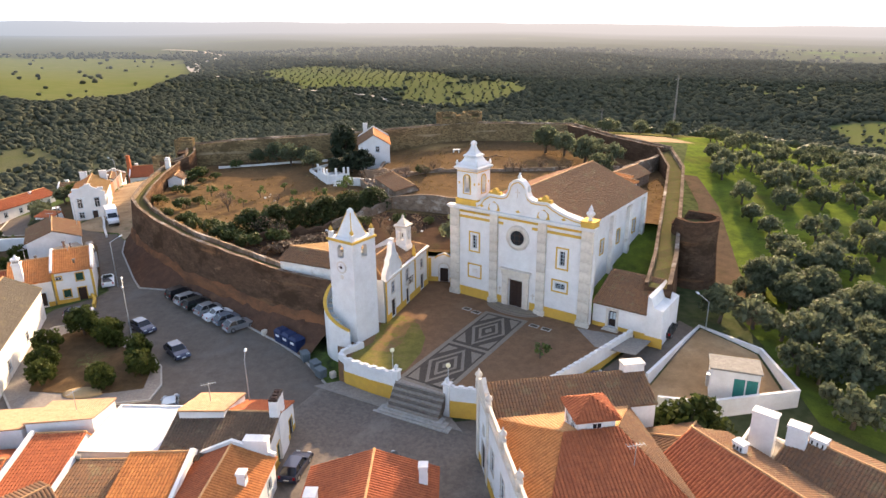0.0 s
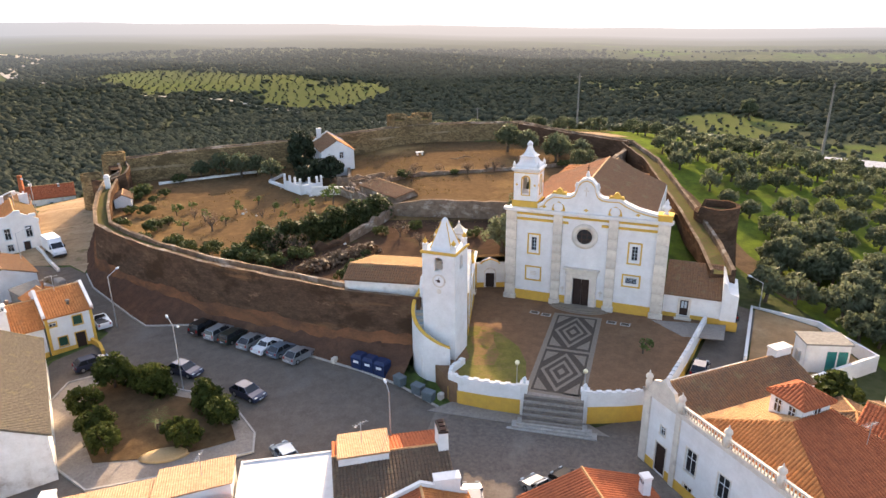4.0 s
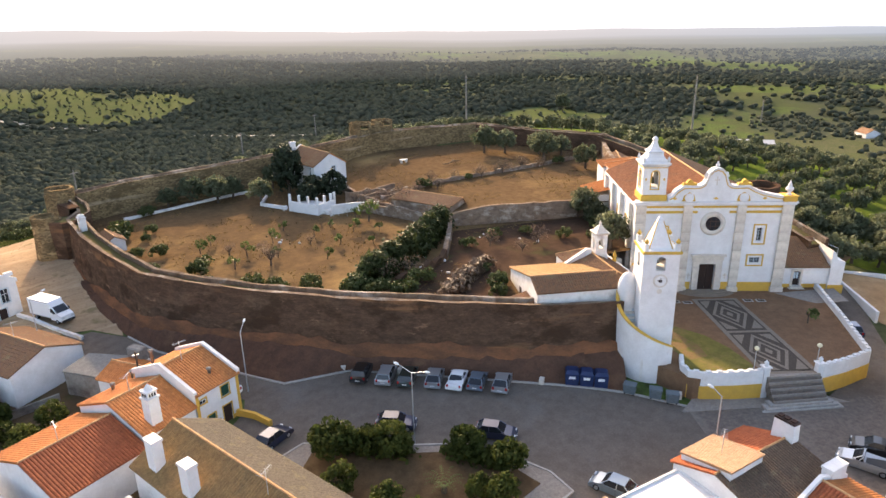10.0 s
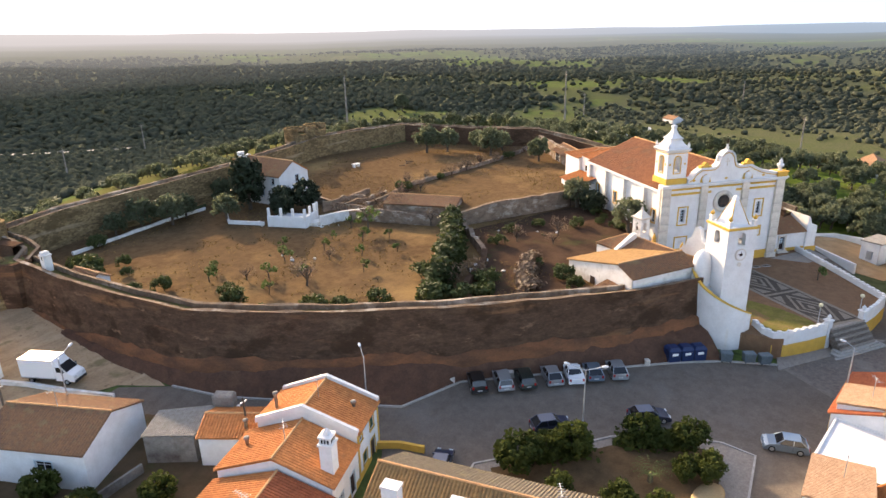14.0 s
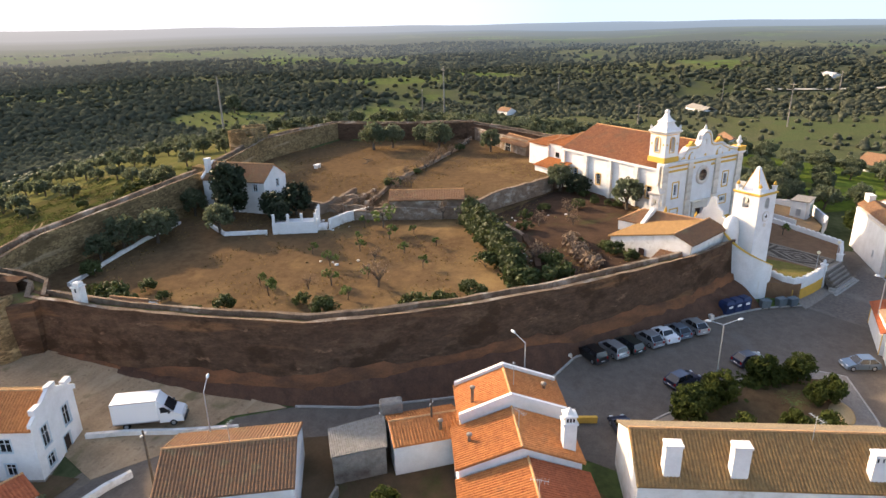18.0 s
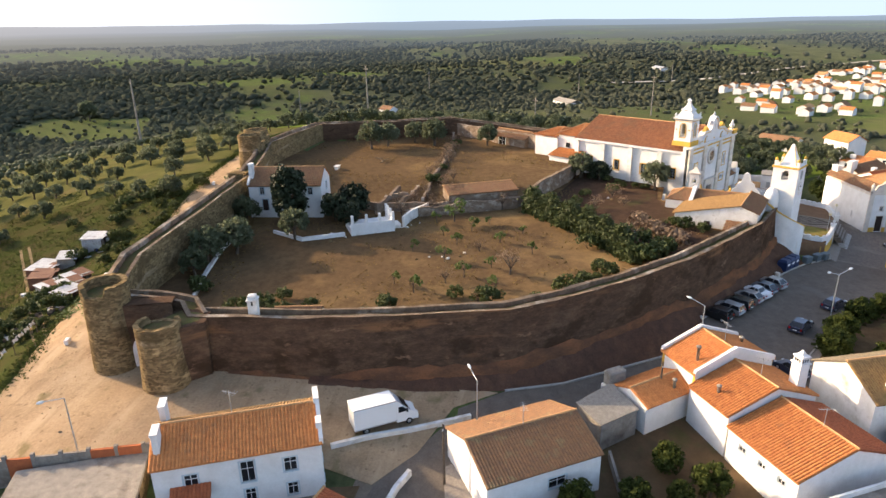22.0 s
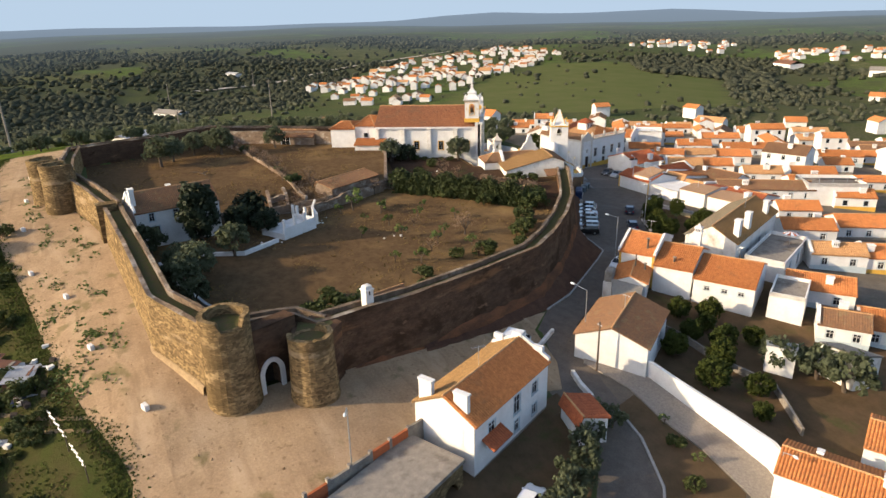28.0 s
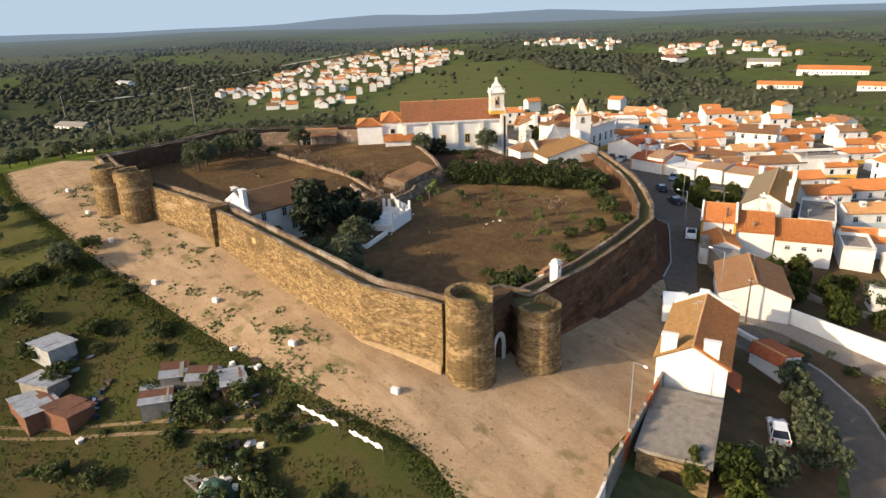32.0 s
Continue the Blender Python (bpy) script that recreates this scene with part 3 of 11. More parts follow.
    nt.links.new(c.outputs[2], w_.inputs[6])
    fa = nt.nodes.new("ShaderNodeAttribute")
    fa.attribute_name = "field"
    tone = nt.nodes.new("ShaderNodeMix")
    tone.data_type = "RGBA"
    tone.inputs[6].default_value, tone.inputs[7].default_value = (0.066, 0.090, 0.026, 1), (0.116, 0.114, 0.054, 1)
    f_ = nt.nodes.new("ShaderNodeMix")
    f_.data_type = "RGBA"
    nt.links.new(n1.outputs["Fac"], tone.inputs[0])
    nt.links.new(fa.outputs["Fac"], f_.inputs[0]), nt.links.new(w_.outputs[2], f_.inputs[6]), nt.links.new(tone.outputs[2], f_.inputs[7])
    nt.links.new(f_.outputs[2], b.inputs["Base Color"])
    bp = nt.nodes.new("ShaderNodeBump")
    bp.inputs["Distance"].default_value = 0.12
    nt.links.new(n2.outputs["Fac"], bp.inputs["Height"])
    nt.links.new(bp.outputs["Normal"], b.inputs["Normal"])
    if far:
        emissive_haze(m, b.outputs[0])
    return m


def emissive_haze(m, surface, lo=900.0, hi=4000.0, most=0.9, clear=0.62):
    """Far country's haze, mixed in as emission: thicker with distance, whiter towards the sun."""
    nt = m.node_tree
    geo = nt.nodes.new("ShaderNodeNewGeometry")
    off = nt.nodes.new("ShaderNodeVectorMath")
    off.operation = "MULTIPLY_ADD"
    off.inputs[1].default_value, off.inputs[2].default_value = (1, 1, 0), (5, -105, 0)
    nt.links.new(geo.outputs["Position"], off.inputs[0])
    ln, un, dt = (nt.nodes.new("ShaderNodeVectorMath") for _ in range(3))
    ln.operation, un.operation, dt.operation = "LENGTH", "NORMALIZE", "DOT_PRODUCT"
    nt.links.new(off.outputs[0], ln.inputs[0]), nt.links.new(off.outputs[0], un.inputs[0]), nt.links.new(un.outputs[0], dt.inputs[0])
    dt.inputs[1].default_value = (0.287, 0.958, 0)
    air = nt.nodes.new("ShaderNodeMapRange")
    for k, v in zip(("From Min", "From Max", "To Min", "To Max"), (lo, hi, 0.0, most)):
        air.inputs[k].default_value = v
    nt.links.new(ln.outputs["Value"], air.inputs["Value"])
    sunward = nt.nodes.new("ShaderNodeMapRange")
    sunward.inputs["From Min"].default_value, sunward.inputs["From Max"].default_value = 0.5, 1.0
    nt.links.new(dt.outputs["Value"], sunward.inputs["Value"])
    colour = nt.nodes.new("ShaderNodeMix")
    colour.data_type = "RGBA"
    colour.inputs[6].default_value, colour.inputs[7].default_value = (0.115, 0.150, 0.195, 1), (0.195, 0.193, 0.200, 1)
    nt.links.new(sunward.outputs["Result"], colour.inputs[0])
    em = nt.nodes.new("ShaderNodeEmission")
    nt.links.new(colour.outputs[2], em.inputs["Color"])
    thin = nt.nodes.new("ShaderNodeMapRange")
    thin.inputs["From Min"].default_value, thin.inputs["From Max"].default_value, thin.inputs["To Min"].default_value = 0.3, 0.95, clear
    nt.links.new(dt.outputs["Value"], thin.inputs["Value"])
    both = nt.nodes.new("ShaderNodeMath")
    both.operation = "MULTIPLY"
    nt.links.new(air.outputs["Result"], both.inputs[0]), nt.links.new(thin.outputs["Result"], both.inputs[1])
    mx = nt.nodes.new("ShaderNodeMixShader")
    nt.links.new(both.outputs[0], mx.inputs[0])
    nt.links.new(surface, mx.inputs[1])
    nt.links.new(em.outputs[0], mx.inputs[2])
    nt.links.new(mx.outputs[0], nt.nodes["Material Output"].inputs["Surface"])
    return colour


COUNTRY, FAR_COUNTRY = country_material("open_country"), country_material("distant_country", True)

# open fields, groves and far villages, as outlines on the plan
OPEN_FIELDS = [
    [(-404, 645), (-396, 795), (-463, 1169), (-647, 1570), (-855, 1626), (-1250, 1500), (-900, 1000), (-560, 700)],
    [(286, -55), (439, -197), (578, -376), (515, -467), (379, -494), (170, -237), (215, -121)],
]
GROVE_FIELDS = [[(-360, 1182), (-264, 1225), (-34, 1111), (15, 977), (-30, 920), (-208, 946)], [(-91, 900), (-30, 933), (88, 993), (100, 869), (41, 781), (-27, 791)],
                [(301, 519), (344, 523), (375, 443), (293, 412), (276, 443)]]
FAR_TOWN3 = [(420, -640), (530, -830), (330, -830), (250, -700)]
FAR_TOWN = [(580, -51), (378, -20), (338, -73), (464, -213), (678, -508), (867, -560), (908, -393), (767, -212)]
FAR_TOWN2 = [(560, -720), (700, -640), (860, -900), (700, -960)]
OLIVE_LAND = [(-90, 178), (-60, 172), (-30, 178), (30, 187), (66, 188), (70, 165), (58, 140), (50, 105), (47, 88), (41, 76), (41, 50), (62, 30), (120, 25), (170, 60), (190, 150), (250, 250), (270, 340), (190, 410), (60, 400), (-40, 350), (-100, 270)]
HILL_WOOD = [(538, -490), (446, -686), (266, -423), (376, -372)]


def within(x, y, polys):
    """Which of many points lie in any of the outlines."""
    hit = np.zeros(len(x), bool)
    for p in polys:
        c = np.zeros(len(x), bool)
        for (x0, y0), (x1, y1) in zip(p, p[1:] + p[:1]):
            if y0 != y1:
                c ^= ((y0 > y) != (y1 > y)) & (x < (x1 - x0) * (y - y0) / (y1 - y0) + x0)
        hit |= c
    return hit


def wooded(x, y):
    """How thickly wooded the country is at many points, 0 to 1."""
    d, a = np.hypot(x + 5, y - 105), np.degrees(np.arctan2(x + 5, y - 105))
    base = np.interp(a, (-180, -110, -60, 25, 48, 80, 105, 140, 180), (0.25, 0.3, 0.85, 0.85, 0.62, 0.56, 0.50, 0.36, 0.25))
    n = np.array([noise.noise(Vector((u / 240, v / 240, 0.0))) + 0.55 * noise.noise(Vector((u / 80, v / 80, 3.0))) if w > 130 else 0.0 for u, v, w in zip(x, y, d)])
    wide = np.array([1.3 * noise.noise(Vector((u / 700, v / 420, 5.0))) if w > 900 else 0.0 for u, v, w in zip(x, y, d)])
    n = np.where(d > 900, n * 0.5 + wide, n)
    k = np.clip(base + n * 0.75, 0, 1) * np.clip((d - 130) / 60, 0, 1)
    k[within(x, y, [OLIVE_LAND])] = 0.12
    k[within(x, y, OPEN_FIELDS + GROVE_FIELDS + [FAR_TOWN, FAR_TOWN2, FAR_TOWN3])] = 0.0
    k[within(x, y, [HILL_WOOD])] = 1.0
    k[d < 130] = 0.0
    return k


def axis_steps(lo, hi, fine, far):
    out, s = list(np.arange(lo, hi + fine, fine)), fine
    a, b = lo, out[-1]
    left, right = [], []
    while a > -far or b < far:
        s *= 1.06
        a, b = a - s, b + s
        left.append(max(a, -far)), right.append(min(b, far))
    return np.array(sorted(set(left)) + out + sorted(set(right)))


gx, gy = axis_steps(-150, 175, 2.5, 4700), axis_steps(-60, 330, 2.5, 4700)
GX, GY = np.meshgrid(gx, gy)
GZ = land(GX, GY)
CASTLE = [(-13, 75), (-33, 88), (-48, 102), (-58, 116), (-62, 127), (-64, 150), (-62, 158), (-52, 161), (-20, 163), (2, 168), (30, 167),
          (46, 136), (39, 108), (33, 92), (26, 74), (10, 62), (0, 59), (-11, 66)]
cut = np.array([[inside(a, b, CASTLE) for a in gx] if 50 < b < 180 else [False] * len(gx) for b in gy])
GZ = np.where(cut, -4.0, GZ)
verts = np.stack([GX.ravel(), GY.ravel(), GZ.ravel()], 1)
nx, ny = len(gx), len(gy)
cover = wooded(verts[:, 0], verts[:, 1]).astype(np.float32)
field = np.maximum(within(verts[:, 0], verts[:, 1], OPEN_FIELDS) * 1.0, within(verts[:, 0], verts[:, 1], GROVE_FIELDS) * 0.75).astype(np.float32)
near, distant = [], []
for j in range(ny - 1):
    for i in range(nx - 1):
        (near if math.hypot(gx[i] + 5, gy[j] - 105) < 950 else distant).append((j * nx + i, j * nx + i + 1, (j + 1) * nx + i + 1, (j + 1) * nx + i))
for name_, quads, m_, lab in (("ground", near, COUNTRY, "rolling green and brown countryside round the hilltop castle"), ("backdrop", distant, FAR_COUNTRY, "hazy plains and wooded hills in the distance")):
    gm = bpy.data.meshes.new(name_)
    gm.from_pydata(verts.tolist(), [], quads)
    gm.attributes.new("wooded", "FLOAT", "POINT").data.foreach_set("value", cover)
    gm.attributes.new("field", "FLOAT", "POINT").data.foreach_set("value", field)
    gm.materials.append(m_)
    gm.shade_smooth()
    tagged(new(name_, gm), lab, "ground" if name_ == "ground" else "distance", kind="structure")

def trodden():
    """Sandy earth: worn paler wheel tracks that wander along it, damp and grassy patches."""
    m = mat("sandy_trodden_earth", (0.35, 0.245, 0.150), (0.27, 0.187, 0.113), 0.35, 0.97, 0.06, 3.5, stain=(0.42, 0.305, 0.19), stain_scale=0.08, stain_amount=0.5, coords="Position", detail=10)
    nt = m.node_tree
    b = nt.nodes["Principled BSDF"]
    out = b.inputs["Base Color"].links[0].from_socket
    geo = nt.nodes.new("ShaderNodeNewGeometry")
    for scale, turn, lo, hi, col, amount in (((0.04, 0.40, 1), 6, 0.50, 0.72, (0.48, 0.36, 0.235), 0.5), ((0.06, 0.9, 1), 6, 0.56, 0.72, (0.19, 0.128, 0.074), 0.45), ((0.30, 0.36, 1), 0, 0.60, 0.68, (0.125, 0.108, 0.045), 0.6), ((1.6, 1.6, 1), 0, 0.62, 0.70, (0.16, 0.105, 0.06), 0.6)):
        mp, n, r, x = (nt.nodes.new("ShaderNode" + k) for k in ("Mapping", "TexNoise", "MapRange", "Mix"))
        mp.inputs["Rotation"].default_value, mp.inputs["Scale"].default_value = (0, 0, radians(turn)), scale
        n.inputs["Scale"].default_value, n.inputs["Detail"].default_value = 1.0, 6
        r.inputs["From Min"].default_value, r.inputs["From Max"].default_value, r.inputs["To Max"].default_value = lo, hi, amount
        x.data_type = "RGBA"
        x.inputs[7].default_value = (*col, 1)
        nt.links.new(geo.outputs["Position"], mp.inputs["Vector"]), nt.links.new(mp.outputs[0], n.inputs["Vector"]), nt.links.new(n.outputs["Fac"], r.inputs["Value"])
        nt.links.new(r.outputs["Result"], x.inputs[0]), nt.links.new(out, x.inputs[6])
        out = x.outputs[2]
    nt.links.new(out, b.inputs["Base Color"])
    return m


TRODDEN = trodden()

# asphalt square, streets, bank under the wall
KERB_W = [(-4.9, 59.2), (-13.5, 63.6), (-17, 68.6), (-21, 72.6), (-29.5, 79.8), (-40.8, 89.6), (-48.2, 91.8), (-50.8, 95.2), (-59.3, 108.5), (-62.0, 114.8)]
SQUARE = KERB_W + [(-66, 119.5), (-71.5, 119), (-74.0, 118.0), (-79, 120.2), (-85, 121.8), (-92, 125.0), (-99, 132), (-103, 142), (-99, 144), (-94.5, 135.5), (-88.6, 129.5), (-83, 126.8),
                  (-78.5, 125.4), (-73.5, 122.6), (-66.5, 113), (-58.5, 99.0), (-53.0, 91.2), (-53.8, 88.8), (-58, 85), (-59, 78),
                  (-62, 60), (-52, 40), (-20, 44), (6, 40), (12, 30), (22, 30), (14, 55), (33, 72), (31, 76), (24.5, 71), (10.5, 57.6), (1, 56.6)]
drape("road", SQUARE, ASPHALT, "grey asphalt square and street below the castle wall", 0.05)
drape("pavement", [(-14, 62.9), (-3, 57.5), (2, 55.5), (8, 53), (4, 44), (-12, 44), (-19, 53)], SETTS, "worn stone setts in front of the church steps", 0.10)
drape("pavement", [(-14.8, 63.2), (-4.6, 58.2), (2.2, 54.8), (1.0, 57.2), (-4.6, 60.2), (-11.8, 64.2)], PAVING, "pale stone pavement round the churchyard wall", 0.16, thick=0.3)
kerb("kerb", KERB_W[1:6] + [(-41.2, 89.8)], 0.22, 0.22, KERB, "pale stone kerb along the foot of the earth bank")
kerb("kerb", [(-41, 89.7), (-48.3, 91.6), (-50.9, 95.2), (-59.4, 108.5), (-62.0, 114.8)], 0.22, 0.22, KERB, "pale stone kerb along the foot of the earth bank")
GARDEN = [(-54.4, 78.9), (-50.3, 80.2), (-41.2, 73.8), (-38.6, 72.2), (-34.4, 67.6), (-32.6, 63.5), (-32.6, 60.5), (-41, 58.8), (-47, 58.5), (-52, 64), (-55.4, 74)]
drape("pavement", GARDEN, PAVING, "pale pavement round the planted island", 0.14, thick=0.3)
drape("flower_bed", [(-49.8, 78.6), (-41.6, 72.6), (-38.2, 70.6), (-35.2, 66.4), (-34.4, 62.8), (-40, 61.5), (-47.5, 62.5), (-51, 70), (-51.8, 76.5)], DIRT_RED,
      "bare brown earth bed of the planted island", 0.22, thick=0.2)
kerb("kerb", GARDEN + GARDEN[:1], 0.2, 0.24, KERB, "pale kerb round the planted island", step=1.2)

# garden plots and the ground between the town houses
GARDEN_SOIL = mat("garden_soil", (0.125, 0.082, 0.048), (0.088, 0.062, 0.034), 0.5, 0.97, 0.06, 4, stain=(0.060, 0.078, 0.024), stain_scale=0.2, stain_amount=0.4, coords="Position")
drape("garden_ground", [(-61, 106), (-67.5, 117.5), (-72, 118), (-80.4, 114.4), (-91.5, 114.6), (-103, 117.5), (-108, 105), (-104, 85), (-84, 74), (-64, 78), (-60, 86), (-55, 94)], GARDEN_SOIL, "brown garden soil and yards between the houses", 0.03, 3.0, category="garden")
drape("town_ground", [(70, 42), (98, 15), (74, -54), (10, -88), (-74, -76), (-118, -22), (-118, 50), (-108, 84), (-84, 74), (-62, 76), (-61, 58), (-52, 40), (-20, 44), (6, 40), (12, 30), (22, 30), (40, 44)], mat("town_yards", (0.17, 0.145, 0.115), (0.12, 0.105, 0.085), 0.3, 0.95, 0.02, 5, stain=(0.085, 0.085, 0.045), stain_scale=0.12, stain_amount=0.4, coords="Position"), "pale paved lanes and yards between the town houses", 0.02, 5.0, category="ground")

drape("road", [(-61.5, 113.5), (-66, 119), (-73, 122.6), (-78, 127.2), (-84, 127.6), (-89.5, 130.2), (-95, 136), (-99.5, 144.5), (-104.5, 143), (-108, 130), (-104, 119.5), (-92, 117.5), (-80, 116.5), (-70, 114)],
      mat("worn_earthy_asphalt", (0.165, 0.135, 0.105), (0.130, 0.106, 0.084), 0.7, 0.94, 0.01, 20, stain=(0.20, 0.155, 0.108), stain_scale=0.15, stain_amount=0.5, coords="Position"), "worn asphalt of the street fork, browned with earth", 0.035, 2.0)

# sandy ground round the gate and the track along the north wall
APRON = [(-62.5, 115.5), (-66, 120), (-73.5, 122.4), (-78.3, 125.6), (-77.0, 131), (-78.8, 138), (-80.5, 143), (-82.3, 156), (-86, 161), (-85, 167), (-79.8, 170.5), (-76, 169.2), (-72.5, 168.6), (-69.2, 169.2), (-62.6, 171.2),
         (-53, 173.4), (-43, 175.4), (-29.6, 177.4), (-15.2, 180.3), (-5.5, 181.8), (14, 183.6), (30, 185.4), (62, 184), (66, 171), (50, 166), (34, 171), (4, 172), (-19, 166), (-55, 163.5), (-66, 158), (-64.5, 140), (-62.5, 126)]
drape("pavement", APRON, TRODDEN, "pale trodden earth before the castle gate and along the wall", 0.09)
drape("meadow", [(39, 56), (39.2, 78), (40.4, 88), (43.5, 100), (48.5, 116), (51.5, 138), (62, 165), (66, 186), (90, 215), (130, 220), (160, 170), (165, 90), (140, 40), (95, 25), (60, 34)], GREEN, "bright green grass of the olive grove beside the church", 0.07, 5, kind="structure", category="meadow")
drape("meadow", [(-86, 168), (-76, 167.5), (-69, 167.5), (-62, 169.5), (-53, 171.8), (-29.6, 175.8), (-8, 179.6), (-2, 205), (-12, 240), (-60, 250), (-96, 206), (-90, 180)], mat("rough_slope_grass", (0.044, 0.054, 0.016), (0.058, 0.048, 0.022), 0.3, 0.97, 0.1, 4, stain=(0.078, 0.056, 0.030), stain_scale=0.09, stain_amount=0.45, coords="Position"), "rough grass and brown earth below the castle track", 0.045, 2.5, category="meadow")
drape("meadow", [(-9, 179.4), (30, 184), (62, 182), (84, 196), (120, 240), (150, 320), (90, 380), (-30, 340), (-62, 248), (-14, 240), (-3, 205)], mat("olive_slope_grass", (0.098, 0.094, 0.034), (0.070, 0.072, 0.026), 0.25, 0.97, 0.08, 4, stain=(0.115, 0.088, 0.044), stain_scale=0.07, stain_amount=0.5, coords="Position"), "dry grassy slope planted with olives", 0.05, 4.0, category="meadow")
# shade beside the wall is mixed into this darker earth colour
drape("track", [(39.5, 75), (40.8, 92), (44.4, 106), (48.8, 120), (51.2, 137), (54.2, 136), (52.4, 119), (48.8, 104.5), (45.6, 92), (44.5, 76)], mat("shaded_path_earth", (0.125, 0.086, 0.056), (0.088, 0.064, 0.042), 0.6, 0.97, 0.06, 4, stain=(0.06, 0.066, 0.026), stain_scale=0.2, stain_amount=0.45, coords="Position"), "brown earth path between the wall and the grove", 0.1, 2.5)
RUTS = walk_line([(-63.4, 170.6), (-59, 175.4), (-54.2, 179.9), (-44.8, 188.6), (-35.3, 197.8), (-25, 207.6)], 1.5)
for lo_, hi_ in ((0.95, 0.5), (-0.45, -0.9)):
    drape("track", offset_line(RUTS, lo_) + offset_line(RUTS, hi_)[::-1], mat("wheel_rut_earth", (0.215, 0.155, 0.095), (0.15, 0.115, 0.066), 0.8, 0.97, 0.05, 4, coords="Position"), "worn wheel rut down past the sheds", 0.09, 1.5)


# ---- curtain walls ----
def rubble(name, c1, c2, c3, band_col, band_amount, stones=0.12):
    """Rammed earth and rubble: courses, stones, and a paler eroded band."""
    m = mat(name, c1, c2, 0.55, 0.97, 0.14, 1.7, stain=c3, stain_scale=0.16, stain_amount=0.5, stretch=(1, 1, 2.6), coords="Position", detail=9)
    nt = m.node_tree
    b = nt.nodes["Principled BSDF"]
    src = b.inputs["Base Color"].links[0].from_socket
    geo = nt.nodes.new("ShaderNodeNewGeometry")
    mp = nt.nodes.new("ShaderNodeMapping")
    mp.inputs["Scale"].default_value = (2.6, 2.6, 5.0)
    nt.links.new(geo.outputs["Position"], mp.inputs["Vector"])
    vo = nt.nodes.new("ShaderNodeTexVoronoi")
    vo.inputs["Scale"].default_value = 1.0
    nt.links.new(mp.outputs[0], vo.inputs["Vector"])
    hsv = nt.nodes.new("ShaderNodeHueSaturation")
    mr = nt.nodes.new("ShaderNodeMapRange")
    mr.inputs["To Min"].default_value, mr.inputs["To Max"].default_value = 1 - stones, 1 + stones
    sp = nt.nodes.new("ShaderNodeSeparateColor")
    nt.links.new(vo.outputs["Color"], sp.inputs[0])
    nt.links.new(sp.outputs[0], mr.inputs["Value"])
    nt.links.new(mr.outputs[0], hsv.inputs["Value"])
    nt.links.new(src, hsv.inputs["Color"])
    mx = nt.nodes.new("ShaderNodeMix")
    mx.data_type = "RGBA"
    mx.inputs[7].default_value = (*band_col, 1)
    mp2 = nt.nodes.new("ShaderNodeMapping")
    mp2.inputs["Scale"].default_value = (0.07, 0.07, 0.55)
    nt.links.new(geo.outputs["Position"], mp2.inputs["Vector"])
    no = nt.nodes.new("ShaderNodeTexNoise")
    no.inputs["Scale"].default_value, no.inputs["Detail"].default_value = 1.0, 7
    nt.links.new(mp2.outputs[0], no.inputs["Vector"])
    m3 = nt.nodes.new("ShaderNodeMapRange")
    m3.inputs["From Min"].default_value, m3.inputs["From Max"].default_value = 0.70 - band_amount * 0.2, 0.78 - band_amount * 0.2
    nt.links.new(no.outputs["Fac"], m3.inputs["Value"])
    nt.links.new(m3.outputs[0], mx.inputs[0])
    nt.links.new(hsv.outputs[0], mx.inputs[6])
    out = mx.outputs[2]
    for k, (sc, lo, hi, col) in enumerate((((0.16, 0.16, 0.30), 0.52, 0.60, tuple(c * 0.42 for c in c1)), ((0.30, 0.30, 0.75), 0.62, 0.68, tuple(min(0.5, c * 2.1) for c in c1)), ((0.5, 0.5, 6.0), 0.58, 0.70, tuple(c * 0.55 for c in c1)))):
        m4 = nt.nodes.new("ShaderNodeMapping")
        m4.inputs["Scale"].default_value, m4.inputs["Location"].default_value = sc, (3.1 * k, 7.7 * k, 1.3)
        nt.links.new(geo.outputs["Position"], m4.inputs["Vector"])
        n4, r4, x4 = nt.nodes.new("ShaderNodeTexNoise"), nt.nodes.new("ShaderNodeMapRange"), nt.nodes.new("ShaderNodeMix")
        n4.inputs["Scale"].default_value, n4.inputs["Detail"].default_value, n4.inputs["Roughness"].default_value = 1.0, 9, 0.68
        nt.links.new(m4.outputs[0], n4.inputs["Vector"])
        r4.inputs["From Min"].default_value, r4.inputs["From Max"].default_value, r4.inputs["To Max"].default_value = lo, hi, 0.8
        nt.links.new(n4.outputs["Fac"], r4.inputs["Value"])
        x4.data_type = "RGBA"
        x4.inputs[7].default_value = (*col, 1)
        nt.links.new(r4.outputs[0], x4.inputs[0])
        nt.links.new(out, x4.inputs[6])
        out = x4.outputs[2]
    nt.links.new(out, b.inputs["Base Color"])
    return m


# sunlit gold is put into the north colour, shade into the darker west one
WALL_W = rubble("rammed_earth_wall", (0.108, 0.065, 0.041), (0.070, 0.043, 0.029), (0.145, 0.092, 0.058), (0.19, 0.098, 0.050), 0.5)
WALL_N = rubble("sunlit_golden_rubble", (0.215, 0.150, 0.076), (0.145, 0.100, 0.052), (0.28, 0.20, 0.11), (0.33, 0.245, 0.155), 0.45, 0.42)
COPING = mat("worn_coping", (0.22, 0.165, 0.118), (0.105, 0.076, 0.054), 0.7, 0.95, 0.04, 4, stain=(0.52, 0.47, 0.40), stain_scale=0.22, stain_amount=0.42, coords="Position", detail=9)
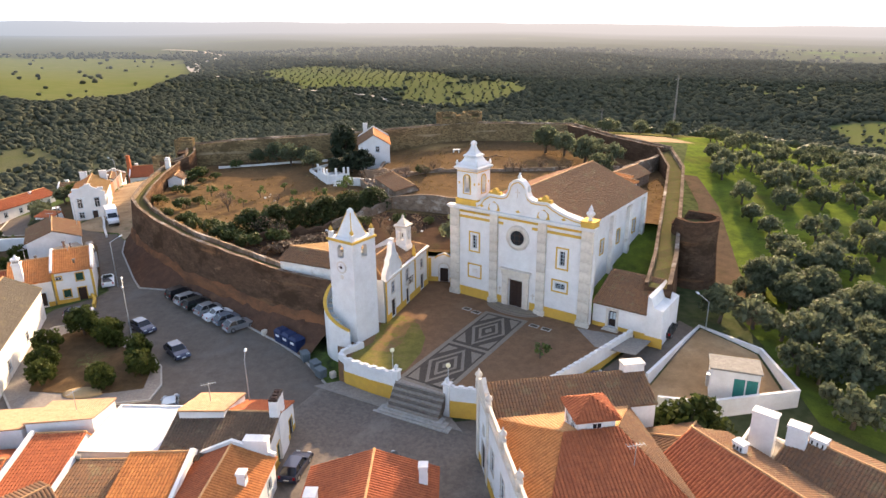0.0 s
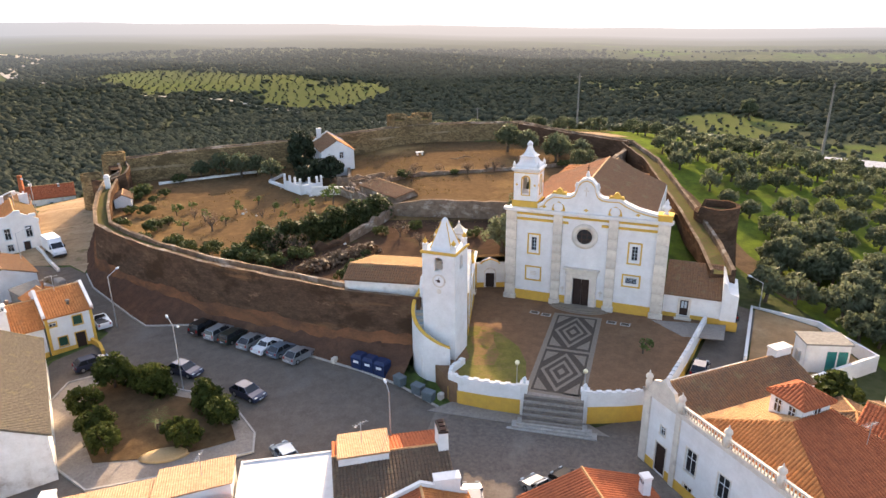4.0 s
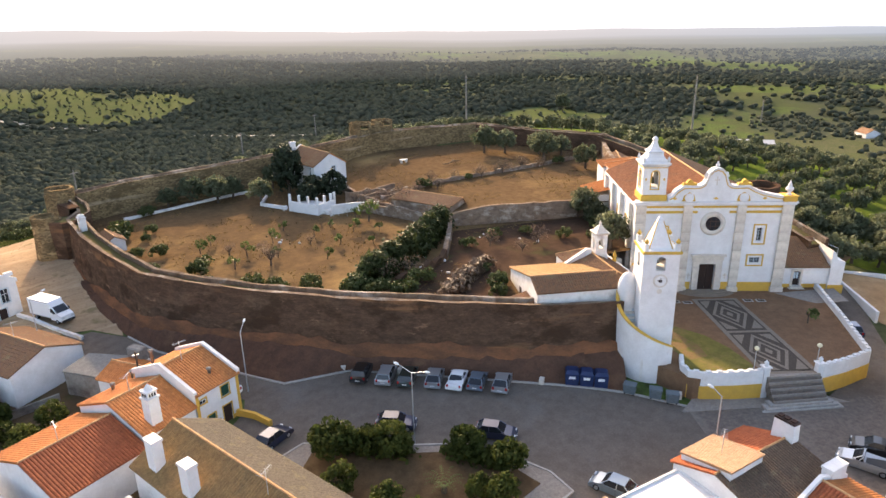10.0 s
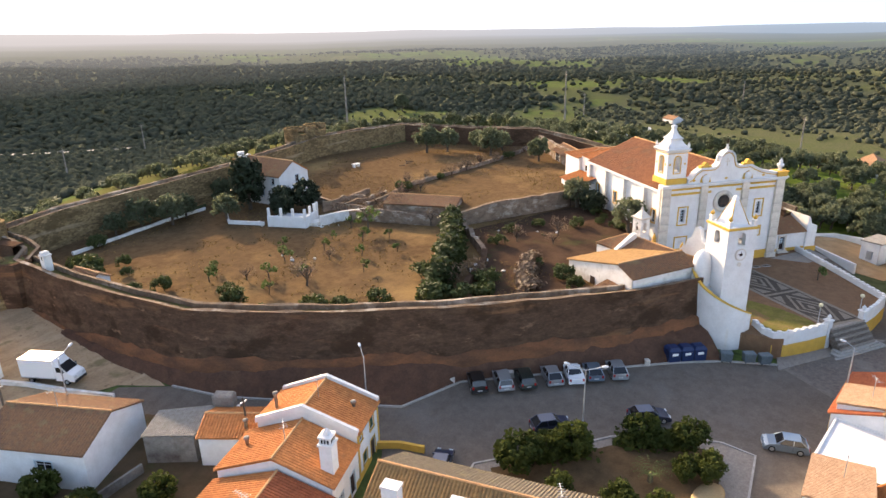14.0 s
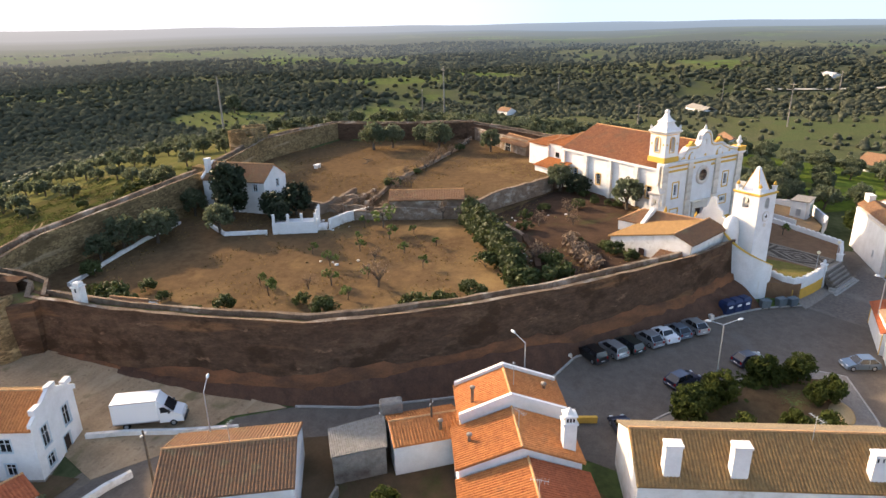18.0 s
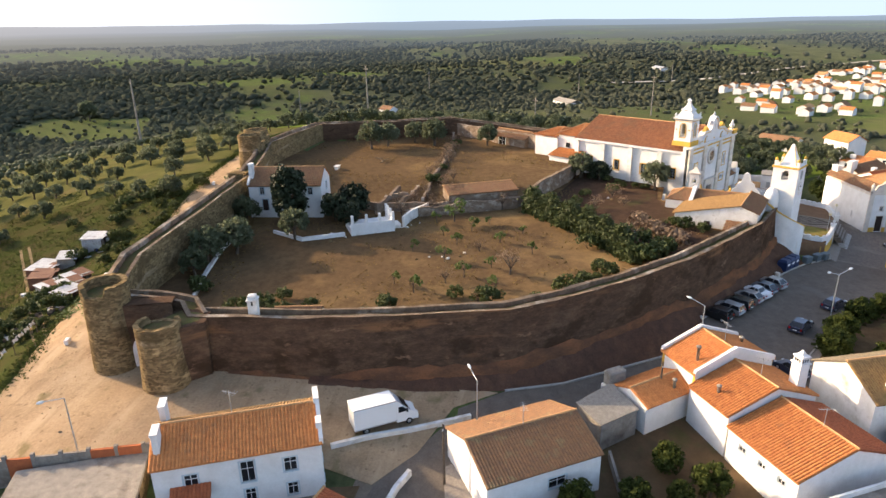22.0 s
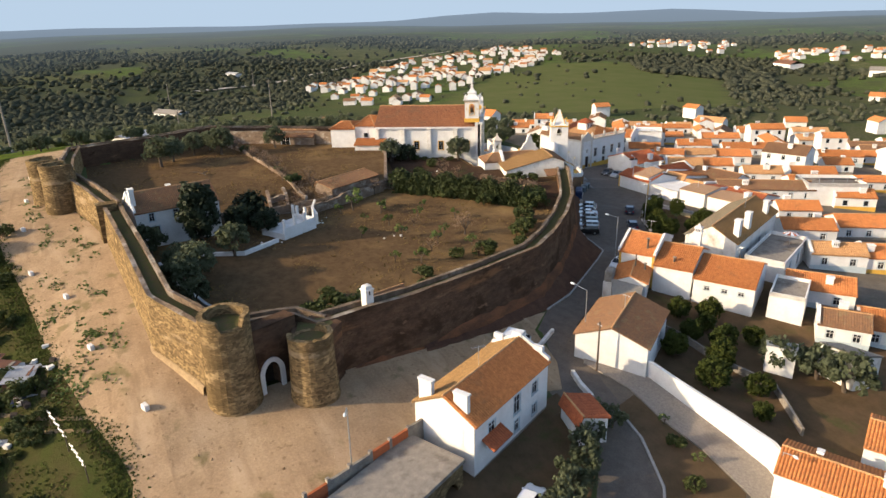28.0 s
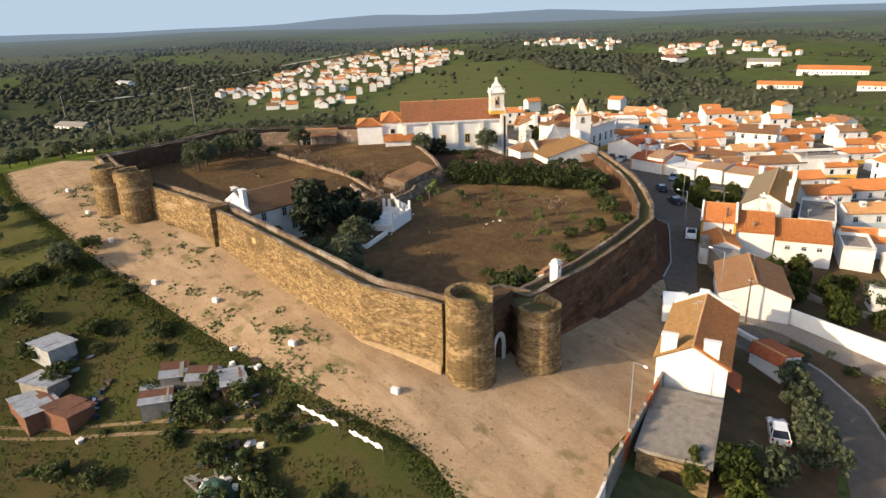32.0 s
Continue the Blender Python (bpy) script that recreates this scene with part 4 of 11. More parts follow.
RED_BAND = mat("eroded_red_footing", (0.22, 0.095, 0.046), (0.12, 0.060, 0.034), 0.35, 0.97, 0.12, 2.5, stain=(0.080, 0.048, 0.032), stain_scale=0.13, stain_amount=0.62, coords="Position", stretch=(1, 1, 2.2), detail=9)


def curtain(name, line, inner_z, base_off, material, label, thick=2.6, foot=None):
    """A curtain wall. line: outer top edge (x, y, top, base); the inner side lies to the right of it."""
    pts = walk_line(line, 2.2)
    flat = [(q[0], q[1]) for q in pts]
    rnd = random.Random(len(pts))
    levels = [(base_off, None), (base_off * 0.35, 0.5), (0.0, -0.9), (0.0, 0.0), (-0.55, 0.0), (-0.55, -0.75), (-(thick - 0.45), -0.75), (-(thick - 0.45), -0.1), (-thick, -0.1), (-thick, None)]
    lines = [offset_line(flat, d) for d, _ in levels]
    bm, bc, bg = bmesh.new(), bmesh.new(), bmesh.new()
    rows = []
    for i, q in enumerate(pts):
        row = []
        for k, (d, up) in enumerate(levels):
            x, y = lines[k][i]
            if k == 0:
                z = q[3] - 1.2
            elif k == 1:
                z = q[3] + (q[2] - q[3]) * 0.45
            elif k == 9:
                z = inner_z(x, y) - 0.6
            else:
                z = q[2] + up + rnd.uniform(-0.1, 0.08)
            row.append((x + (rnd.uniform(-.12, .12) if k in (0, 1) else 0), y, z))
        rows.append(row)
    for target, ks in ((bm, (0, 1, 2, 8)), (bc, (3, 4, 6, 7)), (bg, (5,))):
        vr = [{k: target.verts.new(r[k]) for kk in ks for k in (kk, kk + 1)} for r in rows]
        for a, b in zip(vr, vr[1:]):
            for k in ks:
                target.faces.new((a[k], b[k], b[k + 1], a[k + 1]))
        if target is bm:
            for r in (rows[0], rows[-1]):
                target.faces.new([target.verts.new(c) for c in r])
        bmesh.ops.recalc_face_normals(target, faces=target.faces[:])
    w = solid(name, bm, material, label, "wall", "structure")
    part("coping", bc, COPING, w)
    part("wall_walk", bg, MOSS, w)
    return w


def low_z(x, y):
    return 4.7 + 0.022 * max(0.0, x + 48) + 0.012 * max(0.0, y - 120)


def high_z(x, y):
    f = min(1.0, max(0.0, (-2.0 - x) / 12.0))
    return 8.5 + 0.02 * max(0.0, y - 140) - 1.6 * f * f * (3 - 2 * f)


def low_land(x, y):
    return np.vectorize(low_z)(x, y)


def high_land(x, y):
    return np.vectorize(high_z)(x, y)


WEST = [(-13.5, 73.2, 7.4, 1.2), (-23, 78.3, 7.5, 1.4), (-33, 86, 7.7, 1.6), (-40.5, 92, 7.8, 1.6), (-48.6, 100.2, 7.9, 1.4), (-55, 107.8, 8.0, 0.8), (-59.4, 114.6, 8.0, 0.3),
        (-62.3, 125, 8.1, 0.3), (-64.6, 136, 8.2, 0.7), (-66.2, 149.0, 8.4, 1.2)]
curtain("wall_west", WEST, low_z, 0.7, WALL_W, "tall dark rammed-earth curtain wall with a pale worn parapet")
curtain("wall_west", [(-66.2, 149.0, 8.4, 1.2), (-64.2, 150.9, 9.1, 1.2), (-64.6, 154.4, 9.7, 1.4), (-65.9, 157.7, 10.3, 1.8)], low_z, 0.1, WALL_W, "curtain wall over the gate passage", 2.2)
NORTH = [(-64.6, 160.4, 10.6, 2.0), (-55.2, 164.0, 11.0, 3.4), (-37, 165.0, 11.8, 5.2), (-19.3, 166.2, 12.6, 6.8)]
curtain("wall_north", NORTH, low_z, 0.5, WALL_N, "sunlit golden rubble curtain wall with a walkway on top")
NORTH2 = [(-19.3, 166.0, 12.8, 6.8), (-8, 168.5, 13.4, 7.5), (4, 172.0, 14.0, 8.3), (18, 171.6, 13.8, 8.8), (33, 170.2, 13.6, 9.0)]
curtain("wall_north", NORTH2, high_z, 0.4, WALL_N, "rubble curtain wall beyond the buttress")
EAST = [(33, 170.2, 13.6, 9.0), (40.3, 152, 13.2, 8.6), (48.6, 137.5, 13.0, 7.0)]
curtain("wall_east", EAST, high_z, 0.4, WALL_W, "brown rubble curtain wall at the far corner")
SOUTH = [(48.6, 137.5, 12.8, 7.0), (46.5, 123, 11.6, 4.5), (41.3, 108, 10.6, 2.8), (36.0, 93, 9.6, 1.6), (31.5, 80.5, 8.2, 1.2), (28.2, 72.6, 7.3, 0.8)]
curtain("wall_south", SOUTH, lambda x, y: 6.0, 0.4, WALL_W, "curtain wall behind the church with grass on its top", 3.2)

# earth bank at the foot of the west wall
bm = bmesh.new()
foot = walk_line([(x, y) for x, y in KERB_W[2:]] + [(-64.5, 124.5), (-66.6, 136)], 1.6)
head = walk_line([(q[0], q[1]) for q in WEST[:9]], 1.6)
rnd = random.Random(5)
rows = []
for i in range(64):
    f, h = foot[min(len(foot) - 1, round(i * (len(foot) - 1) / 63))], head[min(len(head) - 1, round(i * (len(head) - 1) / 63))]
    z0 = land_at(f.x, f.y) + 0.06
    z1 = max(2.2 - max(0, i - 38) * 0.06, z0 + 0.25)
    row = []
    for k in range(9):
        s = k / 8
        p = f.lerp(h, s)
        bulge = math.sin(s * math.pi) * 0.25
        row.append(bm.verts.new((p.x, p.y, z0 + (z1 - z0) * s ** 1.25 + bulge + (rnd.uniform(-.22, .22) if 0 < k else 0))))
    rows.append(row)
for a, b in zip(rows, rows[1:]):
    for k in range(8):
        bm.faces.new((a[k], a[k + 1], b[k + 1], b[k]))
solid("earth_bank", bm, BANK, "eroded dark earth bank below the castle wall", "bank", "structure", True)
# red footing band, standing a little proud of the wall
bm = bmesh.new()
hl = walk_line([(q[0], q[1]) for q in WEST], 1.5)
out_lo, out_hi = offset_line(hl, 1.15), offset_line(hl, 0.62)
rnd = random.Random(8)
prev = None
for i, ((a, b), (c, d)) in enumerate(zip(out_lo, out_hi)):
    t = i / (len(hl) - 1)
    lo = 1.7 - 1.4 * max(0, (t - 0.5) / 0.5) + 0.5 * max(0, (t - 0.8) / 0.2)
    hi = lo + 0.75 + 0.3 * math.sin(i * 0.55) + rnd.uniform(-.3, .3)
    cur = (bm.verts.new((a, b, lo - 1.0)), bm.verts.new((c + (a - c) * 0.25, d + (b - d) * 0.25, hi)), bm.verts.new((c + (c - a) * 0.7, d + (d - b) * 0.7, hi + 0.05)))
    if prev:
        bm.faces.new((prev[0], cur[0], cur[1], prev[1])), bm.faces.new((prev[1], cur[1], cur[2], prev[2]))
    prev = cur
bmesh.ops.recalc_face_normals(bm, faces=bm.faces[:])
solid("wall_footing", bm, RED_BAND, "eroded reddish footing of the castle wall", "footing", "structure", True)


def round_tower(label, x, y, r, z0, z1, material, gap=None, floor_z=None, flare=0.35, m=None):
    """A battered round tower: shell, parapet ring with an opening towards gap (degrees), sunken grassy top."""
    t = thing("round_tower", label, "tower", Matrix.Translation((x, y, 0)))
    bm = bmesh.new()
    lathe(bm, [(r + flare, z0), (r + flare * 0.5, z0 + (z1 - z0) * 0.3), (r, z0 + (z1 - z0) * 0.62), (r - 0.05, (floor_z or z1 - 1.0))], 28)
    part("shaft", bm, material, t)
    bm = bmesh.new()
    n = 36
    fz = floor_z or z1 - 1.0
    ring = []
    rnd = random.Random(round(x * 10))
    for i in range(n + 1):
        a = 2 * math.pi * i / n
        deg = math.degrees(a) % 360
        low = gap and (deg - gap[0]) % 360 < (gap[1] - gap[0]) % 360
        top = fz + 0.1 if low else z1 + rnd.uniform(-.08, .08)
        c, s = math.cos(a), math.sin(a)
        ring.append([bm.verts.new((k * c, k * s, z)) for k, z in ((r - .02, fz - .3), (r, top), (r - .55, top), (r - .55, fz - .3))])
    for a, b in zip(ring, ring[1:]):
        for k in range(3):
            bm.faces.new((a[k], b[k], b[k + 1], a[k + 1]))
    bmesh.ops.recalc_face_normals(bm, faces=bm.faces[:])
    part("parapet", bm, [material], t)
    bm = bmesh.new()
    lathe(bm, [(r - .5, fz - .2), (r - .5, fz + .03)], 24)
    part("tower_top", bm, MOSS, t, "grass-grown tower top")
    return t


round_tower("tall round rubble gate tower with a broken parapet", -66.3, 158.2, 2.45, 0.6, 12.0, WALL_N, (150, 215), 10.9)
round_tower("lower round rubble gate tower with a grassy top", -69.0, 150.7, 2.3, 0.2, 9.0, WALL_N, (330, 60), 8.2)
round_tower("round rubble tower beside the small north gate", -0.6, 171.6, 2.7, 6.5, 16.3, WALL_N, (240, 330), 14.9)
round_tower("round rubble tower beside the small north gate", 6.3, 173.6, 2.7, 6.5, 16.2, WALL_N, (240, 330), 14.9)
round_tower("squat round tower on the grove side of the church", 36.9, 89.8, 3.3, -0.5, 11.0, WALL_W, (100, 190), 9.8, 0.7)
# small north gate between its towers
bm = bmesh.new()
gm_ = Matrix.Translation((3.0, 173.6, 0)) @ Matrix.Rotation(math.atan2(2.0, 6.9) + math.pi, 4, "Z")
arch_face(bm, -2.6, 2.6, 6.5, 15.6, -1.3, 1.3, 6.5, 12.6, 2.4)
bx(bm, -2.6, 2.6, 2.4, 2.5, 6.5, 15.6), bx(bm, -2.6, 2.6, 0, 2.4, 15.2, 15.6)
solid("north_gate", bm, WALL_N, "deep shadowed gate arch between two rubble towers", "gate", "structure", m=gm_)
# buttress that steps out of the north wall
bm = bmesh.new()
prism(bm, [(-20.3, 164.2), (-18.2, 164.2), (-18.2, 167.2), (-20.3, 167.0)], 5.6, 12.9)
solid("buttress", bm, WALL_N, "square rubble buttress on the north wall", "buttress", "structure")

# main gate: marble-framed pointed arch between the two towers
g = thing("castle_gate", "white-framed arched gate between two round towers", "gate",
          Matrix.Translation((-66.5, 154.3, 0)) @ Matrix.Rotation(math.atan2(-7.5, 2.5), 4, "Z"), kind="structure")
bm = bmesh.new()
arch_face(bm, -3.4, 3.4, 0.8, 9.6, -1.05, 1.05, 0.8, 4.2, 1.6, pointed=0.25)
bx(bm, -3.4, 3.4, 1.7, 1.8, 0.8, 9.6), bx(bm, -3.4, 3.4, 0.0, 1.7, 9.4, 9.6)
part("gate_wall", bm, WALL_W, g)
bm = bmesh.new()
arc = [(1.22 * math.cos(math.pi * (1 - i / 14)), 4.2 + 1.22 * math.sin(math.pi * i / 14) * (1 + 0.28 * math.sin(math.pi * i / 14))) for i in range(15)]
band(bm, [(-1.22, 1.5), *arc, (1.22, 1.5)], 0.5, -0.14, 0.1)
part("arch_frame", bm, WHITE, g, "white-washed arch frame")
part("step", box(-2.6, -1.4, -0.5, 0, 1.2, 1.9, bevel=0.05), WHITE, g)
part("step", box(1.4, 2.2, -0.5, 0, 1.2, 1.8, bevel=0.05), WHITE, g)
# near-black panel closes the arch, painted as the shade inside
part("passage", box(-1.3, 1.3, 1.55, 1.65, 0.8, 5.8), mat("gate_shade_panel", (0.03, 0.025, 0.02), (0.02, 0.017, 0.015), 2), g)

# short spur that ties the lower gate tower to the west wall
bm = bmesh.new()
prism(bm, [(-69.2, 148.9), (-66.9, 146.6), (-64.4, 147.2), (-63.9, 151.0), (-66.8, 152.0)], -0.5, 8.2)
solid("wall_west", bm, WALL_W, "rubble spur between the lower gate tower and the curtain wall", "wall", "structure")
bm = bmesh.new()
prism(bm, [(-68.6, 149.2), (-66.6, 147.4), (-65.0, 147.8), (-64.6, 150.6), (-66.8, 151.5)], 8.2, 8.24)
solid("wall_walk", bm, MOSS, "grassy walk behind the lower gate tower", "walk", "structure")

# little white sentry turret on the west parapet
t = thing("sentry_turret", "small white square turret with a low cap on the parapet", "turret", pose(-64.0, 142.3, 0, 0, 0, 12))
bm = bmesh.new()
square(bm, [(0.5, 7.5), (0.5, 9.7), (0.6, 9.75), (0.6, 9.9), (0.45, 9.95), (0.4, 10.3), (0.12, 10.4)])
part("shaft", bm, WHITE_OLD, t)
for s in (-1, 1):
    part("slit", box(s * 0.5 - 0.012, s * 0.5 + 0.012, -.1, .1, 9.2, 9.7), WINDOW, t)

# ---- courtyards inside the walls ----
ORCHARD = [(-15.5, 76.8), (-24.5, 80.6), (-34.5, 88.2), (-42, 94.3), (-50.2, 102.6), (-56.5, 109.6), (-59.5, 116), (-62.2, 127), (-63.8, 140), (-63.8, 152), (-62.6, 157.5), (-53.5, 161.4), (-37, 162.6), (-19, 163.6),
           (-15, 151), (-15.8, 140), (-15.5, 131), (-10.2, 115.2), (7.5, 107.2), (17.5, 103.5), (5.5, 88.3), (-4.2, 90.2), (-8.0, 84.5)]
drape("courtyard", ORCHARD, DIRT_RED, "bare red-brown earth of the lower courtyard with old orchard", 0.0, 3.0, low_land, "ground")
# sheet in a darker brown than the courtyard under it, with green patches
drape("garden_plot", [(-11.6, 112.5), (-19.5, 101.6), (-29.5, 96.4), (-33.5, 89.8), (-24.8, 82.0), (-18.5, 90.5), (-9.5, 86.6), (-4.4, 91.0), (5.2, 89.6), (15.5, 103.2), (7.0, 106.2)], mat("darker_garden_ground", (0.072, 0.045, 0.030), (0.050, 0.032, 0.022), 0.8, 0.97, 0.08, 3, stain=(0.060, 0.062, 0.026), stain_scale=0.22, stain_amount=0.42, coords="Position"),
      "overgrown garden ground below the church, darker than the courtyard", 0.06, 3.0, low_land, "garden")
UPPER = [(-19.5, 163.6), (-8, 165.7), (3, 169.4), (18, 169.2), (31.8, 168.0), (38.2, 151), (46, 137), (44, 122.5), (38.6, 109), (33, 94), (20, 100), (7.5, 107.0), (-10.0, 115.4), (-15.2, 131), (-15.6, 140), (-14.8, 151)]
drape("courtyard", UPPER, DIRT_RED, "bare earth of the upper courtyard", 0.0, 3.0, high_land, "ground")


def plain_wall(name, pts, width, top, bottom, material, label, category="wall", step=3.0, jag=0.0):
    """A free-standing wall along a line of (x, y); top and bottom are heights or functions of (x, y)."""
    line = walk_line(pts, step)
    rnd = random.Random(len(line) * 7)
    lt, rt = offset_line(line, width / 2), offset_line(line, -width / 2)
    bm = bmesh.new()
    rows = []
    for (a, b), (c, d), q in zip(lt, rt, line):
        hi = (top(q.x, q.y) if callable(top) else top) + rnd.uniform(-jag, jag)
        lo = bottom(q.x, q.y) if callable(bottom) else bottom
        rows.append([bm.verts.new(k) for k in ((a, b, lo), (a, b, hi), (c, d, hi), (c, d, lo))])
    for p, q in zip(rows, rows[1:]):
        for i in range(3):
            bm.faces.new((p[i], q[i], q[i + 1], p[i + 1]))
    bm.faces.new(rows[0]), bm.faces.new(rows[-1])
    bmesh.ops.recalc_face_normals(bm, faces=bm.faces[:])
    return solid(name, bm, material, label, category, "structure")


# pale eroded footing of the north wall beside the gate tower
bm = bmesh.new()
hl = walk_line([(q[0], q[1]) for q in NORTH], 1.2)
out_lo, out_hi = offset_line(hl, 0.72), offset_line(hl, 0.5)
rnd = random.Random(18)
prev = None
for i, ((a, b), (c, d)) in enumerate(zip(out_lo, out_hi)):
    if i > 9:
        break
    lo = land_at(a, b)
    hi = lo + 1.1 * (1 - i / 11) + rnd.uniform(-.15, .25)
    cur = (bm.verts.new((a, b, lo - 0.5)), bm.verts.new((c + (a - c) * 0.3, d + (b - d) * 0.3, hi)), bm.verts.new((c + (c - a) * 0.7, d + (d - b) * 0.7, hi + 0.05)))
    if prev:
        bm.faces.new((prev[0], cur[0], cur[1], prev[1])), bm.faces.new((prev[1], cur[1], cur[2], prev[2]))
    prev = cur
bmesh.ops.recalc_face_normals(bm, faces=bm.faces[:])
solid("wall_footing", bm, mat("pale_eroded_mortar", (0.36, 0.26, 0.15), (0.25, 0.175, 0.10), 1.2, 0.97, 0.08, 3, coords="Position"), "pale eroded footing of the north wall", "footing", "structure", True)
plain_wall("retaining_wall", [(-19.6, 163.4), (-15.3, 151), (-16, 140), (-15.4, 131), (-10.3, 115.3)], 0.6, lambda x, y: high_z(x, y) + 0.3, 4.0, STAINED, "stained plaster retaining wall between the courtyards", jag=0.16, step=1.8)
plain_wall("retaining_wall", [(-10.4, 115.3), (-2, 111.4), (7.5, 107.0), (12.5, 105.6), (17.2, 104.6)], 0.6, lambda x, y: high_z(x, y) + 0.5, 4.0, STAINED, "stained plaster retaining wall below the church yard", jag=0.18, step=1.8)
plain_wall("ruin_wall", [(-10.6, 115), (-13.5, 110.5), (-19.5, 102.5)], 0.7, lambda x, y: 7.4 - 0.07 * (115 - y), 4.0, STAINED, "broken plastered garden wall", jag=0.45, step=1.6)
plain_wall("ruin_wall", [(-19.5, 102.5), (-24, 99.6), (-30.2, 97.4)], 0.8, lambda x, y: 6.3, 4.0, WALL_W, "crumbling rubble garden wall", jag=0.6, step=1.3)
plain_wall("low_wall", [(-14.6, 133.2), (0, 133.3), (15, 133.6), (30, 134.2), (45.5, 136.5)], 0.5, lambda x, y: high_z(x, y) + 0.75, 5.5, STAINED, "low crumbling wall across the upper courtyard", jag=0.22, step=1.6)
plain_wall("low_wall", [(-57, 154.4), (-48, 157.4), (-40, 159.4), (-31, 160.6)], 0.4, lambda x, y: low_z(x, y) + 0.5, 4.0, WHITE_OLD, "low whitewashed border wall in the lower courtyard", jag=0.08)
plain_wall("rear_wall", [(47.0, 137.0), (38, 126.5), (30.5, 116.5), (26, 112)], 0.9, lambda x, y: 11.6, 8.0, STAINED, "stained plaster boundary wall behind the church", jag=0.1)
for pts_, h_ in (([(-18.6, 140.8), (-13.2, 139.6), (-8.6, 138.8)], 0.9), ([(-16.2, 137.2), (-11.5, 136.0), (-7.5, 135.4)], 0.7), ([(-12.6, 139.4), (-11.9, 136.4)], 1.1), ([(-19.0, 134.6), (-16.6, 128.6), (-12.8, 119.5), (-11.4, 116.4)], 0.55)):
    plain_wall("ruin_wall", pts_, 0.55, lambda x, y: (high_z(x, y) if x > -16 else low_z(x, y) + 1.0) + h_, 4.6, STAINED, "low broken wall on the ruined terrace", jag=0.28, step=1.1)
DRYGRASS = leaf("dry_grass", (0.155, 0.105, 0.042), (0.23, 0.155, 0.06), 0.15, 0.0)


# ---- the church ----
CH = Matrix.Translation((9.65, 79.25, 0)) @ Matrix.Rotation(math.atan2(-0.574, 0.819), 4, "Z")
church = thing("church", "white baroque church with marble pilasters, ochre trim and clay roof", "church", CH)
STONE_V = mat("marble_block", (0.62, 0.56, 0.47), (0.50, 0.44, 0.36), 1.4, 0.75, 0.01, 6, stain=(0.36, 0.32, 0.28), stain_scale=0.7, stain_amount=0.4, vary=0.13)


def window_on(parent, x, z0, w, h, m, frame_mat=OCHRE, rim=0.3, depth=0.35, bars=True, name="window", gap=0.0):
    """A window in an opening: painted surround, dark pane set back, glazing bars. m: the wall's plane, looking to -y."""
    bm = bmesh.new()
    p, q, lo, hi = x - w / 2 - gap, x + w / 2 + gap, z0 - gap, z0 + h + gap
    for a, b, c, d in ((p - rim, p, lo - rim, hi + rim), (q, q + rim, lo - rim, hi + rim), (p, q, lo - rim, lo), (p, q, hi, hi + rim)):
        bx(bm, a, b, -0.06, 0.05, c, d)
    wn_ = part(name, bm, frame_mat, parent, m=m)
    part("pane", box(x - w / 2, x + w / 2, depth - 0.05, depth, z0, z0 + h), WINDOW, wn_)
    if bars:
        bm = bmesh.new()
        bx(bm, x - 0.03, x + 0.03, depth - 0.1, depth - 0.05, z0, z0 + h)
        for k in (1, 2, 3):
            bx(bm, x - w / 2, x + w / 2, depth - 0.1, depth - 0.055, z0 + h * k / 4 - 0.025, z0 + h * k / 4 + 0.025)
        part("glazing_grid", bm, FRAME_GREY, wn_)
    return wn_


bm = bmesh.new()
holes = [(-1.1, 1.15, 1.3, 5.35), (-7.0, -6.3, 8.5, 10.4), (6.25, 6.95, 8.7, 10.6), (5.75, 7.15, 5.45, 6.25)]
wall_face(bm, -10.4, 10.5, 0.6, 14.4, holes, 0.5)
bx(bm, -10.4, 10.5, 0.55, 1.2, 0.6, 14.4)
part("facade", bm, WHITE, church)
for a, b in ((-10.55, -9.1), (-4.05, -2.85), (3.15, 4.35), (9.15, 10.65)):
    bm = bmesh.new()
    bx(bm, a - 0.14, b + 0.14, -0.5, 0.0, 0.6, 1.9, bevel=0.04)
    pil = part("pilaster", bm, STONE, church, "pale marble pilaster")
    part("capital", box(a - 0.06, b + 0.06, -0.42, 0.0, 13.95, 14.2), STONE, pil)
    me_ = mesh_of(box(0, b - a, -0.34, 0.0, 0.012, 1.328, bevel=0.02), "stone_block", STONE_V)
    for k in range(9):
        o = new("stone_block", me_)
        o.parent = pil
        o.matrix_basis = Matrix.Translation((a, 0, 1.9 + k * 1.34))
for a, b in ((-9.1, -4.05), (-2.85, -2.1), (2.2, 3.15), (4.35, 9.15)):
    part("plinth", box(a, b, -0.07, 0.02, 0.6, 2.55), OCHRE, church, "ochre painted plinth")
    part("string_course", box(a, b, -0.06, 0.02, 12.72, 13.08), OCHRE, church)
bm = bmesh.new()
bx(bm, -10.9, 11.0, -0.62, 0.4, 14.2, 14.42), bx(bm, -10.75, 10.85, -0.48, 0.4, 14.0, 14.2)
part("cornice", bm, WHITE, church)
bm = bmesh.new()
bx(bm, -9.1, 9.15, -0.10, 0.02, 13.5, 13.78)
part("cornice_band", bm, OCHRE, church)
half = [(0, 19.05), (0.6, 18.85), (1.1, 18.3), (1.3, 17.5), (1.55, 16.95), (2.1, 16.62), (2.9, 16.55), (4.3, 16.6), (5.2, 16.1), (6.6, 15.55), (8.2, 15.2), (9.4, 15.05)]
